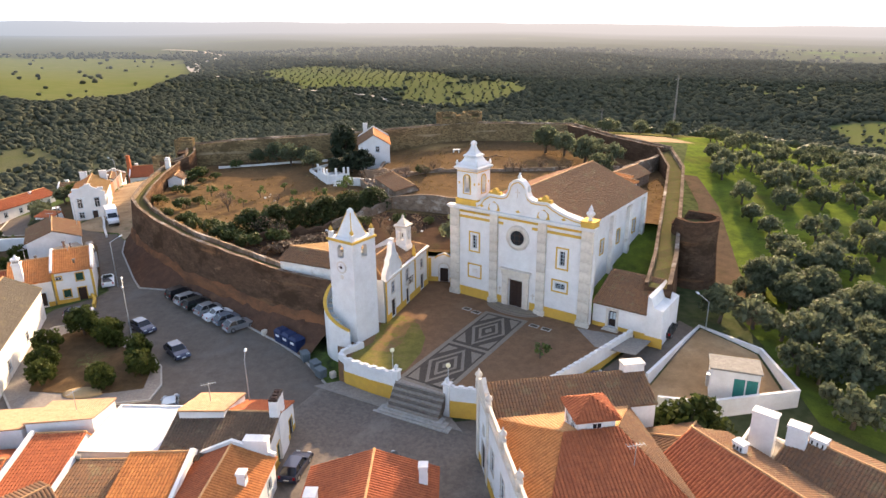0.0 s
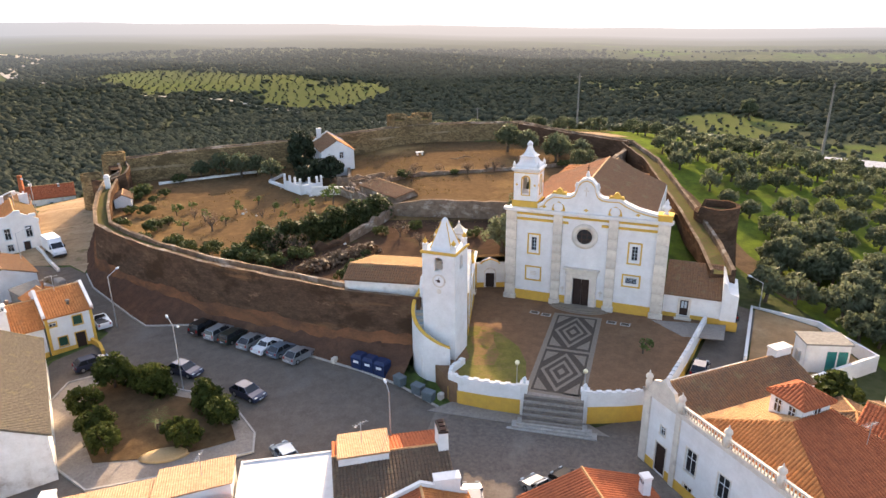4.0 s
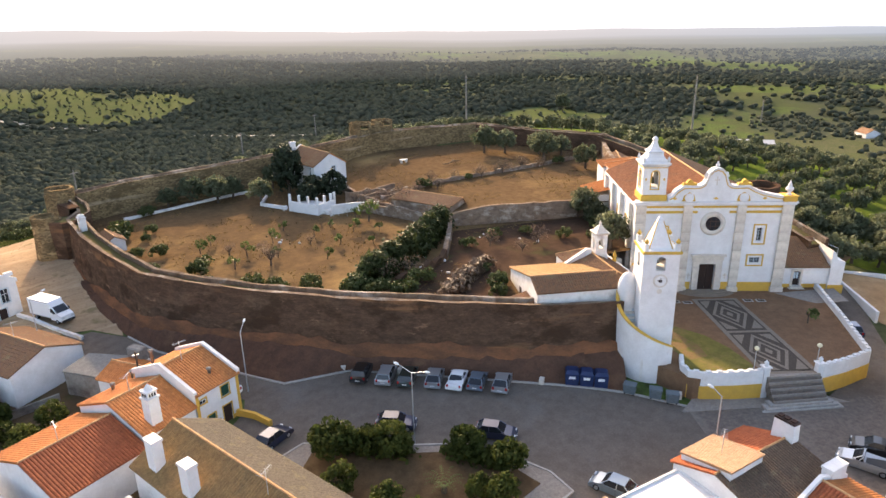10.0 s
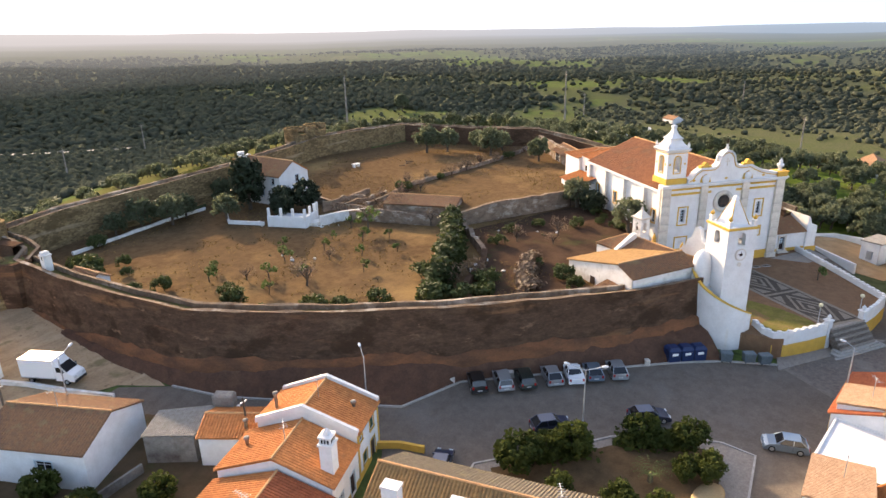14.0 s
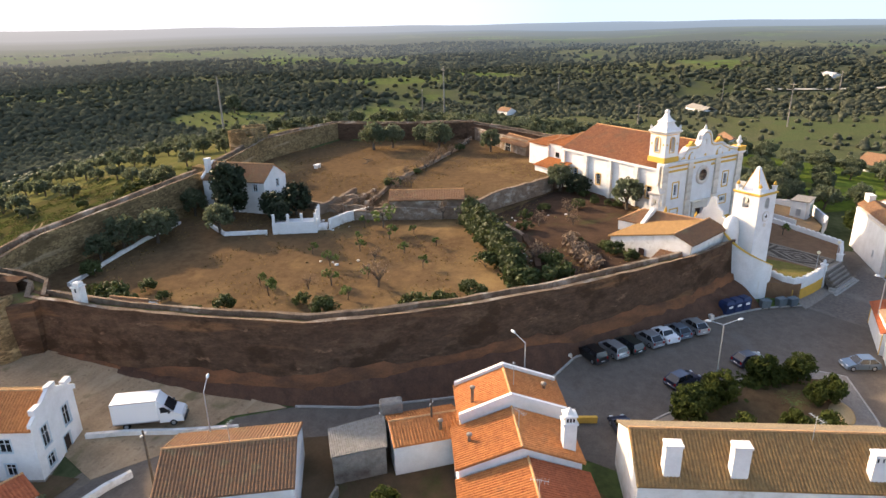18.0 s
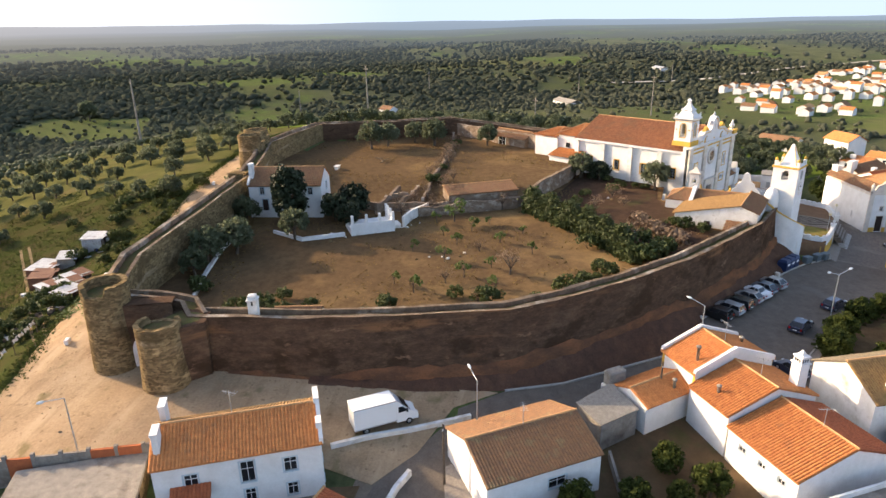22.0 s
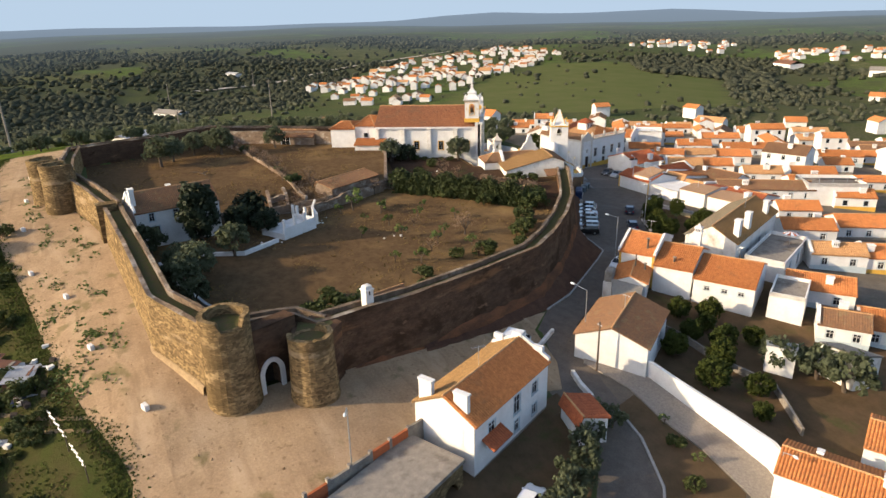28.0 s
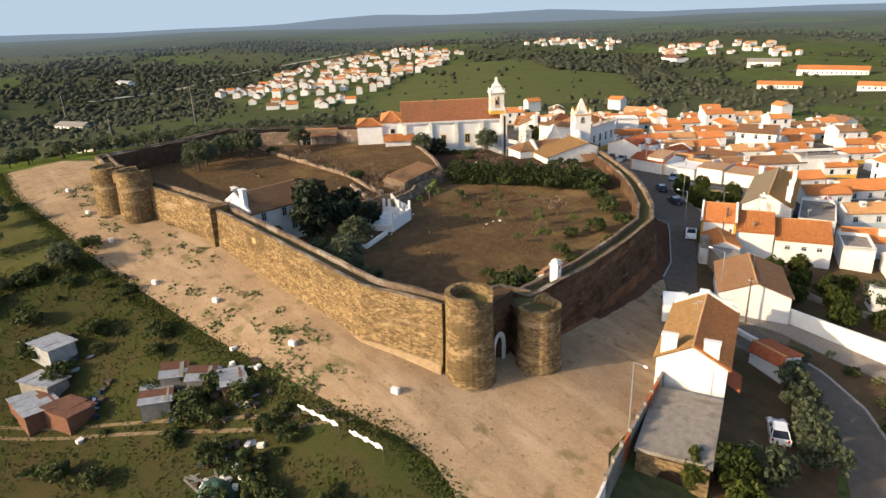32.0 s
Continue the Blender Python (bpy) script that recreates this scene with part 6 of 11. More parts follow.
prism(bm, [(-7.9, 76.2), (-5.6, 77.0), (-3.2, 74.0), (-2.2, 70.2), (-2.6, 66.4), (-4.0, 62.6), (-5.4, 61.2), (-8.2, 62.8), (-10.8, 64.6), (-10.6, 66.4), (-8.6, 69.0)], 1.15, 1.208)
solid("lawn", bm, mat("thin_yellow_lawn", (0.175, 0.150, 0.045), (0.115, 0.108, 0.034), 0.7, 0.96, 0.03, 6, stain=(0.23, 0.150, 0.080), stain_scale=0.28, stain_amount=0.5, coords="Position"), "thin yellow-green grass growing over the churchyard sand", "lawn", "structure")

# ---- clock tower ----
TW = Matrix.Translation((-10.84, 71.44, 0)) @ Matrix.Rotation(math.atan2(-0.574, 0.819), 4, "Z")
tower = thing("clock_tower", "white square clock tower with a pyramid spire and ochre trim", "tower", TW)
bm = bmesh.new()
for k in range(4):
    f = bmesh.new()
    arch_face(f, -1.95, 1.95, -1.5, 14.0, -0.5, 0.5, 11.9, 13.0, 0.6)
    turn = Matrix.Rotation(k * math.pi / 2, 4, "Z") @ Matrix.Translation((0, -1.95, 0))
    for v in f.verts:
        v.co = turn @ v.co
    tmp = bpy.data.meshes.new("tmp")
    f.to_mesh(tmp)
    f.free()
    bm.from_mesh(tmp)
    bpy.data.meshes.remove(tmp)
bmesh.ops.remove_doubles(bm, verts=bm.verts[:], dist=0.001)
part("shaft", bm, WHITE, tower)
part("belfry_floor", box(-1.4, 1.4, -1.4, 1.4, 11.4, 11.9), WHITE_OLD, tower)
bm = bmesh.new()
square(bm, [(1.97, 13.8), (2.12, 13.9), (2.12, 14.12), (1.97, 14.15)])
part("cornice", bm, OCHRE, tower)
bm = bmesh.new()
square(bm, [(1.95, 14.12), (1.95, 14.2), (1.27, 14.22), (0.3, 17.1), (0.26, 17.35), (0.05, 17.6)])
part("spire", bm, WHITE, tower, "white plastered pyramid spire")
bm = bmesh.new()
for a in range(4):
    c, s = (1 if a in (0, 3) else -1), (1 if a < 2 else -1)
    tube(bm, (1.27 * c, 1.27 * s, 14.2), (0.3 * c, 0.3 * s, 17.1), 0.07, 0.05, 6)
part("spire_edge", bm, OCHRE, tower)
for a in range(4):
    c, s = (1 if a in (0, 3) else -1), (1 if a < 2 else -1)
    bm = bmesh.new()
    square(bm, [(0.22, 14.15), (0.22, 14.75), (0.28, 14.8), (0.28, 14.9), (0.14, 14.95)], Matrix.Translation((1.68 * c, 1.68 * s, 0)))
    pn = part("pinnacle", bm, WHITE, tower)
    bm = bmesh.new()
    lathe(bm, [(0.08, 14.9), (0.25, 15.1), (0.25, 15.25), (0.12, 15.4), (0.02, 15.6)], 10, Matrix.Translation((1.68 * c, 1.68 * s, 0)))
    part("ball", bm, OCHRE, pn, smooth=True)
clock = part("clock", lathe(bmesh.new(), [(0.78, 0), (0.78, 0.08), (0.7, 0.1)], 28, pose(0.05, -1.95, 10.75, 90)), STONE, tower, "round clock face")
part("dial", lathe(bmesh.new(), [(0.6, 0.1), (0.6, 0.12)], 28, pose(0.05, -1.95, 10.75, 90)), WHITE, clock)
bm = bmesh.new()
bx(bm, 0.02, 0.08, -2.11, -2.08, 10.75, 11.15), bx(bm, -0.32, 0.08, -2.11, -2.08, 10.75, 10.86)
bx(bm, -0.14, 0.24, -2.1, -2.08, 10.6, 10.9)
part("clock_pointer", bm, IRON, clock)
part("plaque", lathe(bmesh.new(), [(0.28, 0), (0.28, 0.05)], 16, pose(0.05, -1.95, 9.5, 90)), STONE, tower)
part("bell", lathe(bmesh.new(), [(0.38, 12.2), (0.3, 12.45), (0.2, 12.9), (0.05, 13.0)], 12), BRONZE, tower, smooth=True)
# curved stair that winds up round the foot of the tower
bm, bo, bs = bmesh.new(), bmesh.new(), bmesh.new()
rows, rail = [], []
n = 30
for i in range(n + 1):
    t = i / n
    a = radians(150 + 150 * t)
    r1, r2 = 4.1 - 0.5 * t, 3.8 - 0.5 * t
    z = 8.6 - 5.4 * t ** 0.8
    c, s = math.cos(a), math.sin(a)
    rows.append([bm.verts.new((r * c, r * s, h)) for r, h in ((r1, -1.6), (r1, z), (r2, z), (r2, -1.6))])
    rail.append([bo.verts.new((r * c, r * s, h)) for r, h in ((r1 + .05, z - .02), (r1 + .05, z + .16), (r2 - .05, z + .16), (r2 - .05, z - .02))])
for b_, rr in ((bm, rows), (bo, rail)):
    for p, q in zip(rr, rr[1:]):
        for k in range(4 if b_ is bo else 3):
            b_.faces.new((p[k], q[k], q[(k + 1) % 4], p[(k + 1) % 4]))
    for r in (rr[0], rr[-1]):
        b_.faces.new(r)
    bmesh.ops.recalc_face_normals(b_, faces=b_.faces[:])
part("stair_wall", bm, WHITE, tower, "curved white stair wall"), part("stair_coping", bo, OCHRE, tower)
for i in range(24):
    a, t = radians(152 + 6.1 * i), i / 24
    bm = bmesh.new()
    z = 7.4 - 5.3 * t ** 0.8
    da = radians(3.6)
    prism(bm, [(r * math.cos(a + k), r * math.sin(a + k)) for r, k in ((1.6, -da), (3.75 - 0.5 * t, -da), (3.75 - 0.5 * t, da), (1.6, da))], z - 1.2, z)
    part("stair", bm, FRAME_GREY if i % 2 else STONE, tower)
bm = bmesh.new()
lathe(bm, [(1.15, -1.0), (1.15, 8.6), (1.0, 9.6), (0.6, 10.3), (0.05, 10.6)], 18, Matrix.Translation((-2.6, 1.3, 0)))
part("stair_turret", bm, WHITE, tower, "rounded white stair head", True)
bm = bmesh.new()
bx(bm, -0.5, 0.5, -0.06, 0.06, -0.6, 1.6), lathe(bm, [(0.5, -0.06), (0.5, 0.06)], 16, pose(0, 0, 1.6, 90))
part("niche", bm, WHITE_OLD, tower, m=Matrix.Rotation(radians(-30), 4, "Z") @ Matrix.Translation((0.0, -3.72, 0)))

# grass strip between the nave and the outer wall
side = [CH @ Vector((a, b, 0)) for a, b in ((7.7, 1.0), (17.6, 7.2))]
back = [CH @ Vector((a, b, 0)) for a, b in ((1.5, 36.5), (4.5, 30.5), (7.7, 25.5))]
drape("lawn", [(v.x, v.y) for v in side] + [(30.0, 82.0), (33.6, 94), (39.0, 109), (36, 114)] + [(v.x, v.y) for v in back], GREEN, "green grass strip between the church and the outer wall", 0.0, 3.0,
      lambda x, y: np.minimum(8.45, 3.2 + 0.25 * (y - 80)), "lawn")
drape("moss_patch", [(-8.6, 67.2), (-6.4, 66.6), (-5.0, 69.0), (-4.6, 72.5), (-3.6, 75.5), (-4.9, 76.6), (-6.0, 74.4), (-7.2, 73.8), (-7.6, 70.6)], mat("yellow_moss", (0.20, 0.125, 0.068), (0.165, 0.115, 0.050), 1.1, 0.97, 0.03, 9, stain=(0.125, 0.145, 0.022), stain_scale=0.75, stain_amount=0.55, coords="Position"),
      "yellow-green mossy patch on the churchyard sand", 1.215, 1.0, lambda x, y: 0 * x, "moss")
for a, b in ((3.1, 78.9), (4.3, 77.8), (11.6, 73.6), (13.0, 72.6)):
    sl_ = thing("grave_slab", "small dark stone slab set in the churchyard sand", "slab", pose(a, b, 1.2, 0, 0, -35), "churchyard slabs")
    part("border", box(-0.62, 0.62, -0.42, 0.42, -0.05, 0.03), KERB, sl_)
    part("slab", box(-0.48, 0.48, -0.28, 0.28, 0.0, 0.045), DARK_SETT, sl_)


# ---- houses ----
def fit_window(parent, m, x, z0, w, h, style, rim_mat=None, depth=0.14, sash=True):
    """One window or door in its opening; style: pane, shutter, door, teal."""
    rim = 0.13
    bm = bmesh.new()
    for a, b, c, d in ((x - w / 2 - rim, x - w / 2, z0 - (0 if style in ("door", "teal") else rim), z0 + h + rim), (x + w / 2, x + w / 2 + rim, z0 - (0 if style in ("door", "teal") else rim), z0 + h + rim),
                       (x - w / 2, x + w / 2, z0 + h, z0 + h + rim)):
        bx(bm, a, b, -0.035, 0.03, c, d)
    if style not in ("door", "teal"):
        bx(bm, x - w / 2 - rim, x + w / 2 + rim, -0.09, 0.03, z0 - rim, z0)
    f = part("door" if style in ("door", "teal") else "window", bm, rim_mat or FRAME_GREY, parent, m=m)
    fill = {"pane": WINDOW, "shutter": GREEN_PAINT, "door": DARK_WOOD, "teal": TEAL}[style]
    part("leaf" if style != "pane" else "pane", box(x - w / 2, x + w / 2, depth - 0.04, depth, z0, z0 + h), fill, f)
    if style == "pane" and sash:
        bm = bmesh.new()
        bx(bm, x - 0.025, x + 0.025, depth - 0.07, depth - 0.04, z0, z0 + h)
        bx(bm, x - w / 2, x + w / 2, depth - 0.07, depth - 0.042, z0 + h * 0.62, z0 + h * 0.62 + 0.05)
        bx(bm, x - w / 2, x - w / 2 + 0.06, depth - 0.07, depth - 0.042, z0, z0 + h), bx(bm, x + w / 2 - 0.06, x + w / 2, depth - 0.07, depth - 0.042, z0, z0 + h)
        part("sash", bm, WHITE, f)
    return f


def chimney(parent, x, y, z0, z1, w=0.8, d=0.5, style="block", material=None):
    bm = bmesh.new()
    if style == "ornate":
        square(bm, [(0.62, z0), (0.62, z0 + 0.5), (0.55, z0 + 0.55), (0.55, z1 - 1.5), (0.66, z1 - 1.45), (0.66, z1 - 1.3), (0.5, z1 - 1.28), (0.48, z1 - 0.75), (0.58, z1 - 0.72), (0.58, z1 - 0.6), (0.3, z1 - 0.55), (0.1, z1 - 0.1), (0.02, z1)], Matrix.Translation((x, y, 0)))
        c = part("chimney", bm, WHITE, parent, "ornate whitewashed chimney with a pointed cap")
        for k in range(4):
            f = Matrix.Translation((x, y, 0)) @ Matrix.Rotation(k * math.pi / 2, 4, "Z")
            bm = bmesh.new()
            for j in (-0.26, 0.0, 0.26):
                bx(bm, j - 0.08, j + 0.08, -0.505, -0.47, z1 - 1.2, z1 - 0.85, f)
            part("smoke_slot", bm, WINDOW, c)
        return c
    if style == "pipe":
        lathe(bm, [(0.16, z0), (0.16, z1 - 0.25), (0.26, z1 - 0.22), (0.26, z1 - 0.05), (0.1, z1)], 10, Matrix.Translation((x, y, 0)))
        return part("flue", bm, material or CEMENT, parent, smooth=True)
    bx(bm, x - w / 2, x + w / 2, y - d / 2, y + d / 2, z0, z1 - 0.2, bevel=0.02)
    bx(bm, x - w / 2 - 0.06, x + w / 2 + 0.06, y - d / 2 - 0.06, y + d / 2 + 0.06, z1 - 0.2, z1)
    c = part("chimney", bm, material or WHITE, parent, "whitewashed chimney stack" if material is None else "")
    if style == "vent":
        bm = bmesh.new()
        for k in range(3):
            s = -w / 2 + w * (k + 0.5) / 3
            bx(bm, x + s - 0.06, x + s + 0.06, y - d / 2 - 0.012, y + d / 2 + 0.012, z1 - 0.65, z1 - 0.3)
        part("smoke_slot", bm, WINDOW, c)
    return c


def house(label, x, y, deg, L, W, z0, eave, ridge, roof=None, wall=None, wins=(), chims=(), off=0.0, base=None, corners=None, parapet=(), fine=True,
          group="", name="house", base_h=0.8, hip=False, over=0.28, end_over=0.12, roof2=None):
    """A gabled house with its ridge along its own x. off: the ridge's shift in y. wins: (side, place, sill above z0, width, height, style),
    side: f (-y), b (+y), l (-x), r (+x). chims: (x, y, top above ridge, width, depth, style). parapet: ends with a white upstand."""
    roof, wall = roof or TILE, wall or WHITE
    t = thing(name, label, "house", pose(x, y, 0, 0, 0, deg), group)
    hl, hw = L / 2, W / 2
    planes = {"f": Matrix.Translation((0, -hw, 0)), "b": Matrix.Translation((0, hw, 0)) @ Matrix.Rotation(math.pi, 4, "Z"),
              "l": Matrix.Translation((-hl, 0, 0)) @ Matrix.Rotation(-math.pi / 2, 4, "Z"), "r": Matrix.Translation((hl, 0, 0)) @ Matrix.Rotation(math.pi / 2, 4, "Z")}
    for side, m in planes.items():
        half = hl if side in "fb" else hw
        mine = [w for w in wins if w[0] == side]
        holes = [(w[1] - w[3] / 2, w[1] + w[3] / 2, z0 + w[2], z0 + w[2] + w[4]) for w in mine]
        cap = None
        if side in "lr" and not hip:
            s = off if side == "r" else -off
            cap = [(s, ridge - 0.05)]
        bm = bmesh.new()
        wall_face(bm, -half, half, z0 - 1.5, eave, holes, 0.16, m, cap)
        part("wall", bm, wall, t)
        if base and side in base[1]:
            for a, b in _gaps(-half, half, [(h[0] - .13, h[1] + .13) for h, w in zip(holes, mine) if w[2] < base_h]):
                bm = bmesh.new()
                bx(bm, a, b, -0.03, 0.0, z0 - 1.5, z0 + base_h, m)
                part("plinth", bm, base[0], t)
        for w in mine:
            fit_window(t, m, w[1], z0 + w[2], w[3], w[4], w[5], corners if corners else None, sash=fine)
        if corners and side in "fb":
            for a, b in ((-half, -half + 0.35), (half - 0.35, half)):
                bm = bmesh.new()
                bx(bm, a, b, -0.035, 0.0, z0 - 1.2, eave, m)
                part("corner_band", bm, corners, t)
    if hip:
        hip_roof(t, -hl, hl, -hw, hw, eave, ridge, roof, None, over, "x" if L >= W else "y")
    else:
        ex = hl + end_over
        for s in (-1, 1):
            y1 = s * (hw + over)
            drop = (ridge - eave) * over / (hw - s * off)
            q = [(-ex * s * -1, y1, eave - drop), (ex * s * -1, y1, eave - drop), (ex * s * -1, off, ridge), (-ex * s * -1, off, ridge)]
            bm = bmesh.new()
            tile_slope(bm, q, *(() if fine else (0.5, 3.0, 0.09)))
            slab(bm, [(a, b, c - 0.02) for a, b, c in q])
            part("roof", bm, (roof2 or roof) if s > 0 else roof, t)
        bm = bmesh.new()
        tube(bm, (-ex, off, ridge + 0.05), (ex, off, ridge + 0.05), 0.12, seg=6)
        part("ridge_tiles", bm, TILE_PALE, t)
        for side in parapet:
            s = -1 if side == "l" else 1
            bm = bmesh.new()
            plate(bm, [(-hw - 0.15, eave - 0.2), (-hw - 0.15, eave + 0.35), (off, ridge + 0.4), (hw + 0.15, eave + 0.35), (hw + 0.15, eave - 0.2), (off, ridge - 0.3)],
                  hl * s - 0.15, hl * s + 0.2, Matrix(((0, 1, 0, 0), (1, 0, 0, 0), (0, 0, 1, 0), (0, 0, 0, 1))))
            bmesh.ops.recalc_face_normals(bm, faces=bm.faces[:])
            part("gable_coping", bm, WHITE, t, "whitewashed gable upstand")
    for c in chims:
        cx, cy, up, cw, cd, st = c
        chimney(t, cx, cy, eave, ridge + up, cw, cd, st)
    return t


def _gaps(lo, hi, holes):
    out, at = [], lo
    for a, b in sorted(holes):
        if a > at:
            out.append((at, a))
        at = max(at, b)
    if at < hi:
        out.append((at, hi))
    return out


def flat_block(label, x, y, deg, L, W, z0, z1, wall=None, top=None, rim=0.5, wins=(), name="house", corners=None):
    """A block with a flat roof behind a parapet."""
    t = thing(name, label, "house", pose(x, y, 0, 0, 0, deg))
    hl, hw = L / 2, W / 2
    planes = {"f": (Matrix.Translation((0, -hw, 0)), hl), "b": (Matrix.Translation((0, hw, 0)) @ Matrix.Rotation(math.pi, 4, "Z"), hl),
              "l": (Matrix.Translation((-hl, 0, 0)) @ Matrix.Rotation(-math.pi / 2, 4, "Z"), hw), "r": (Matrix.Translation((hl, 0, 0)) @ Matrix.Rotation(math.pi / 2, 4, "Z"), hw)}
    for side, (m, half) in planes.items():
        mine = [w for w in wins if w[0] == side]
        bm = bmesh.new()
        wall_face(bm, -half, half, z0 - 1.5, z1 + rim, [(w[1] - w[3] / 2, w[1] + w[3] / 2, z0 + w[2], z0 + w[2] + w[4]) for w in mine], 0.16, m)
        bx_in = bmesh.new()
        part("wall", bm, wall or WHITE, t)
        bx_in.free()
        for w in mine:
            fit_window(t, m, w[1], z0 + w[2], w[3], w[4], w[5], corners)
    part("roof_slab", box(-hl + 0.02, hl - 0.02, -hw + 0.02, hw - 0.02, z1 - 0.3, z1), top or CEMENT, t)
    if rim:
        bm = bmesh.new()
        for a, b, c, d in ((-hl, hl, -hw, -hw + 0.2), (-hl, hl, hw - 0.2, hw), (-hl, -hl + 0.2, -hw + 0.2, hw - 0.2), (hl - 0.2, hl, -hw + 0.2, hw - 0.2)):
            bx(bm, a, b, c, d, z1 - 0.1, z1 + rim + 0.01)
        part("parapet", bm, wall or WHITE, t)
    return t


def leanto(label, pts, z_hi, z_lo, roof, wall, z0, name="shed", amp=0.05):
    """A shed under one slope. pts: four corners (x, y), the first two under the low eave."""
    t = thing(name, label, "shed")
    a, b, c, d = pts
    q = [(*a, z_lo), (*b, z_lo), (*c, z_hi), (*d, z_hi)]
    bm = bmesh.new()
    tile_slope(bm, q, 0.2, 2.5, amp)
    slab(bm, [(x, y, z - 0.03) for x, y, z in q], 0.08)
    part("roof", bm, roof, t)
    cx, cy = sum(p[0] for p in pts) / 4, sum(p[1] for p in pts) / 4
    k = [(cx + (x - cx) * 0.95, cy + (y - cy) * 0.95) for x, y in pts]
    bm = bmesh.new()
    lo = [bm.verts.new((x, y, z0 - 1)) for x, y in k]
    hi = [bm.verts.new((x, y, z - 0.13)) for (x, y), z in zip(k, (z_lo, z_lo, z_hi, z_hi))]
    for i in range(4):
        j = (i + 1) % 4
        bm.faces.new((lo[i], lo[j], hi[j], hi[i]))
    bm.faces.new(hi), bm.faces.new(lo)
    bmesh.ops.recalc_face_normals(bm, faces=bm.faces[:])
    part("wall_shell", bm, wall, t)
    return t


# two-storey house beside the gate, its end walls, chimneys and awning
# golden tile on the back slope paints the sunlight that falls there
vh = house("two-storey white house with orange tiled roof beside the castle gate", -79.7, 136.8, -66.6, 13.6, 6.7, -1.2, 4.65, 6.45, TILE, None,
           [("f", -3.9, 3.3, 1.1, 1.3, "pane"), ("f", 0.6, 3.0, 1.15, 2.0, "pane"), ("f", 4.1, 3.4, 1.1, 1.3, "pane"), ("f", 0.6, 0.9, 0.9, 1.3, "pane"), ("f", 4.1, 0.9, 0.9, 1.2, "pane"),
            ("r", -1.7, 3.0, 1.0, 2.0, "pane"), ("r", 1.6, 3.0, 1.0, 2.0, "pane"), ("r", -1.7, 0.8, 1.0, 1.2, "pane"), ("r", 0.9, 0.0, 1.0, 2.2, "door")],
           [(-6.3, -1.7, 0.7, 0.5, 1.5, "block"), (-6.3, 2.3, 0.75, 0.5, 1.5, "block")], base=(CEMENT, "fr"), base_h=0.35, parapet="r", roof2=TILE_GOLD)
for xx in (-2.2, 0.3, 2.6):
    part("gable_crenel", box(6.5, 7.0, xx - 0.55, xx + 0.55, 5.2 + (1.2 if abs(xx) < 1 else 0.3), 5.6 + (1.3 if abs(xx) < 1 else 0.45)), WHITE, vh)
bm = bmesh.new()
tile_slope(bm, [(-5.6, -4.7, 1.7), (-2.4, -4.7, 1.7), (-2.4, -3.35, 2.4), (-5.6, -3.35, 2.4)])
slab(bm, [(-5.6, -4.7, 1.68), (-2.4, -4.7, 1.68), (-2.4, -3.35, 2.38), (-5.6, -3.35, 2.38)])
part("awning", bm, TILE_RED, vh, "small red tiled awning over the door")

# flat-roofed outbuilding behind it, with arches underneath, and the patched boundary wall
ob_ = thing("outbuilding", "low outbuilding with a stained cement roof and arched openings", "outbuilding", pose(-84.6, 147.6, 0, 0, 0, -66.6))
part("roof_slab", box(-7.2, 3.6, -3.2, 3.2, 1.7, 2.1, bevel=0.04), CEMENT, ob_, "stained grey cement roof terrace")
bm = bmesh.new()
for k in range(3):
    f = bmesh.new()
    arch_face(f, -7.0 + k * 3.5, -3.5 + k * 3.5, -3.5, 1.7, -6.2 + k * 3.5, -4.3 + k * 3.5, -3.5, -0.6, 1.2)
    for v in f.verts:
        v.co = Matrix.Translation((0, -3.0, 0)) @ v.co
    tmp = bpy.data.meshes.new("tmp")
    f.to_mesh(tmp)
    f.free()
    bm.from_mesh(tmp)
    bpy.data.meshes.remove(tmp)
bx(bm, -7.0, 3.5, -1.7, 3.0, -3.5, 1.7)
part("arcade", bm, WALL_N, ob_)
f = bmesh.new()
arch_face(f, -3.0, 3.0, -3.5, 1.7, -1.2, 1.5, -3.5, -0.5, 0.5)
part("end_arch", f, WALL_N, ob_, m=Matrix.Translation((-7.35, 0, 0)) @ Matrix.Rotation(-math.pi / 2, 4, "Z"))
# dark sheet on the solid block stands in for the arch's shaded depth
part("dark_recess", box(-7.04, -7.01, -1.4, 1.6, -3.4, 1.0), DARK_WOOD, ob_)
ends = [(-79.9, 143.6), (-82.0, 150.2), (-84.8, 159.0), (-86.6, 163.5)]
fence = thing("boundary_wall", "boundary wall patched with grey render and bare red brick", "wall", kind="structure")
line = walk_line(ends, 2.4)
for i, (a, b) in enumerate(zip(line, line[1:])):
    d = b - a
    m = pose(a.x, a.y, 0, 0, 0, math.degrees(math.atan2(d.y, d.x)))
    bm = bmesh.new()
    bx(bm, 0, d.length, -0.12, 0.12, land_at(a.x, a.y) - 0.8, 3.0 - 0.05 * i, m)
    part("panel", bm, BRICK if i in (1, 2, 5) else (WHITE_OLD if i > 7 else CEMENT), fence, "bare red brick panel" if i in (1, 2, 5) else "")
    part("pier", box(-0.15, 0.15, -0.16, 0.16, 0, 3.15, m), CEMENT, fence)

# low house with the brown roof at the street corner, and sheds behind
house("low white house with an old brown tiled roof", -73.95, 112.45, -58.7, 11.2, 8.6, -1.8, 2.0, 3.65, TILE_OLD, None,
      [("f", 1.2, 1.5, 1.7, 1.0, "pane")], [], base=None)
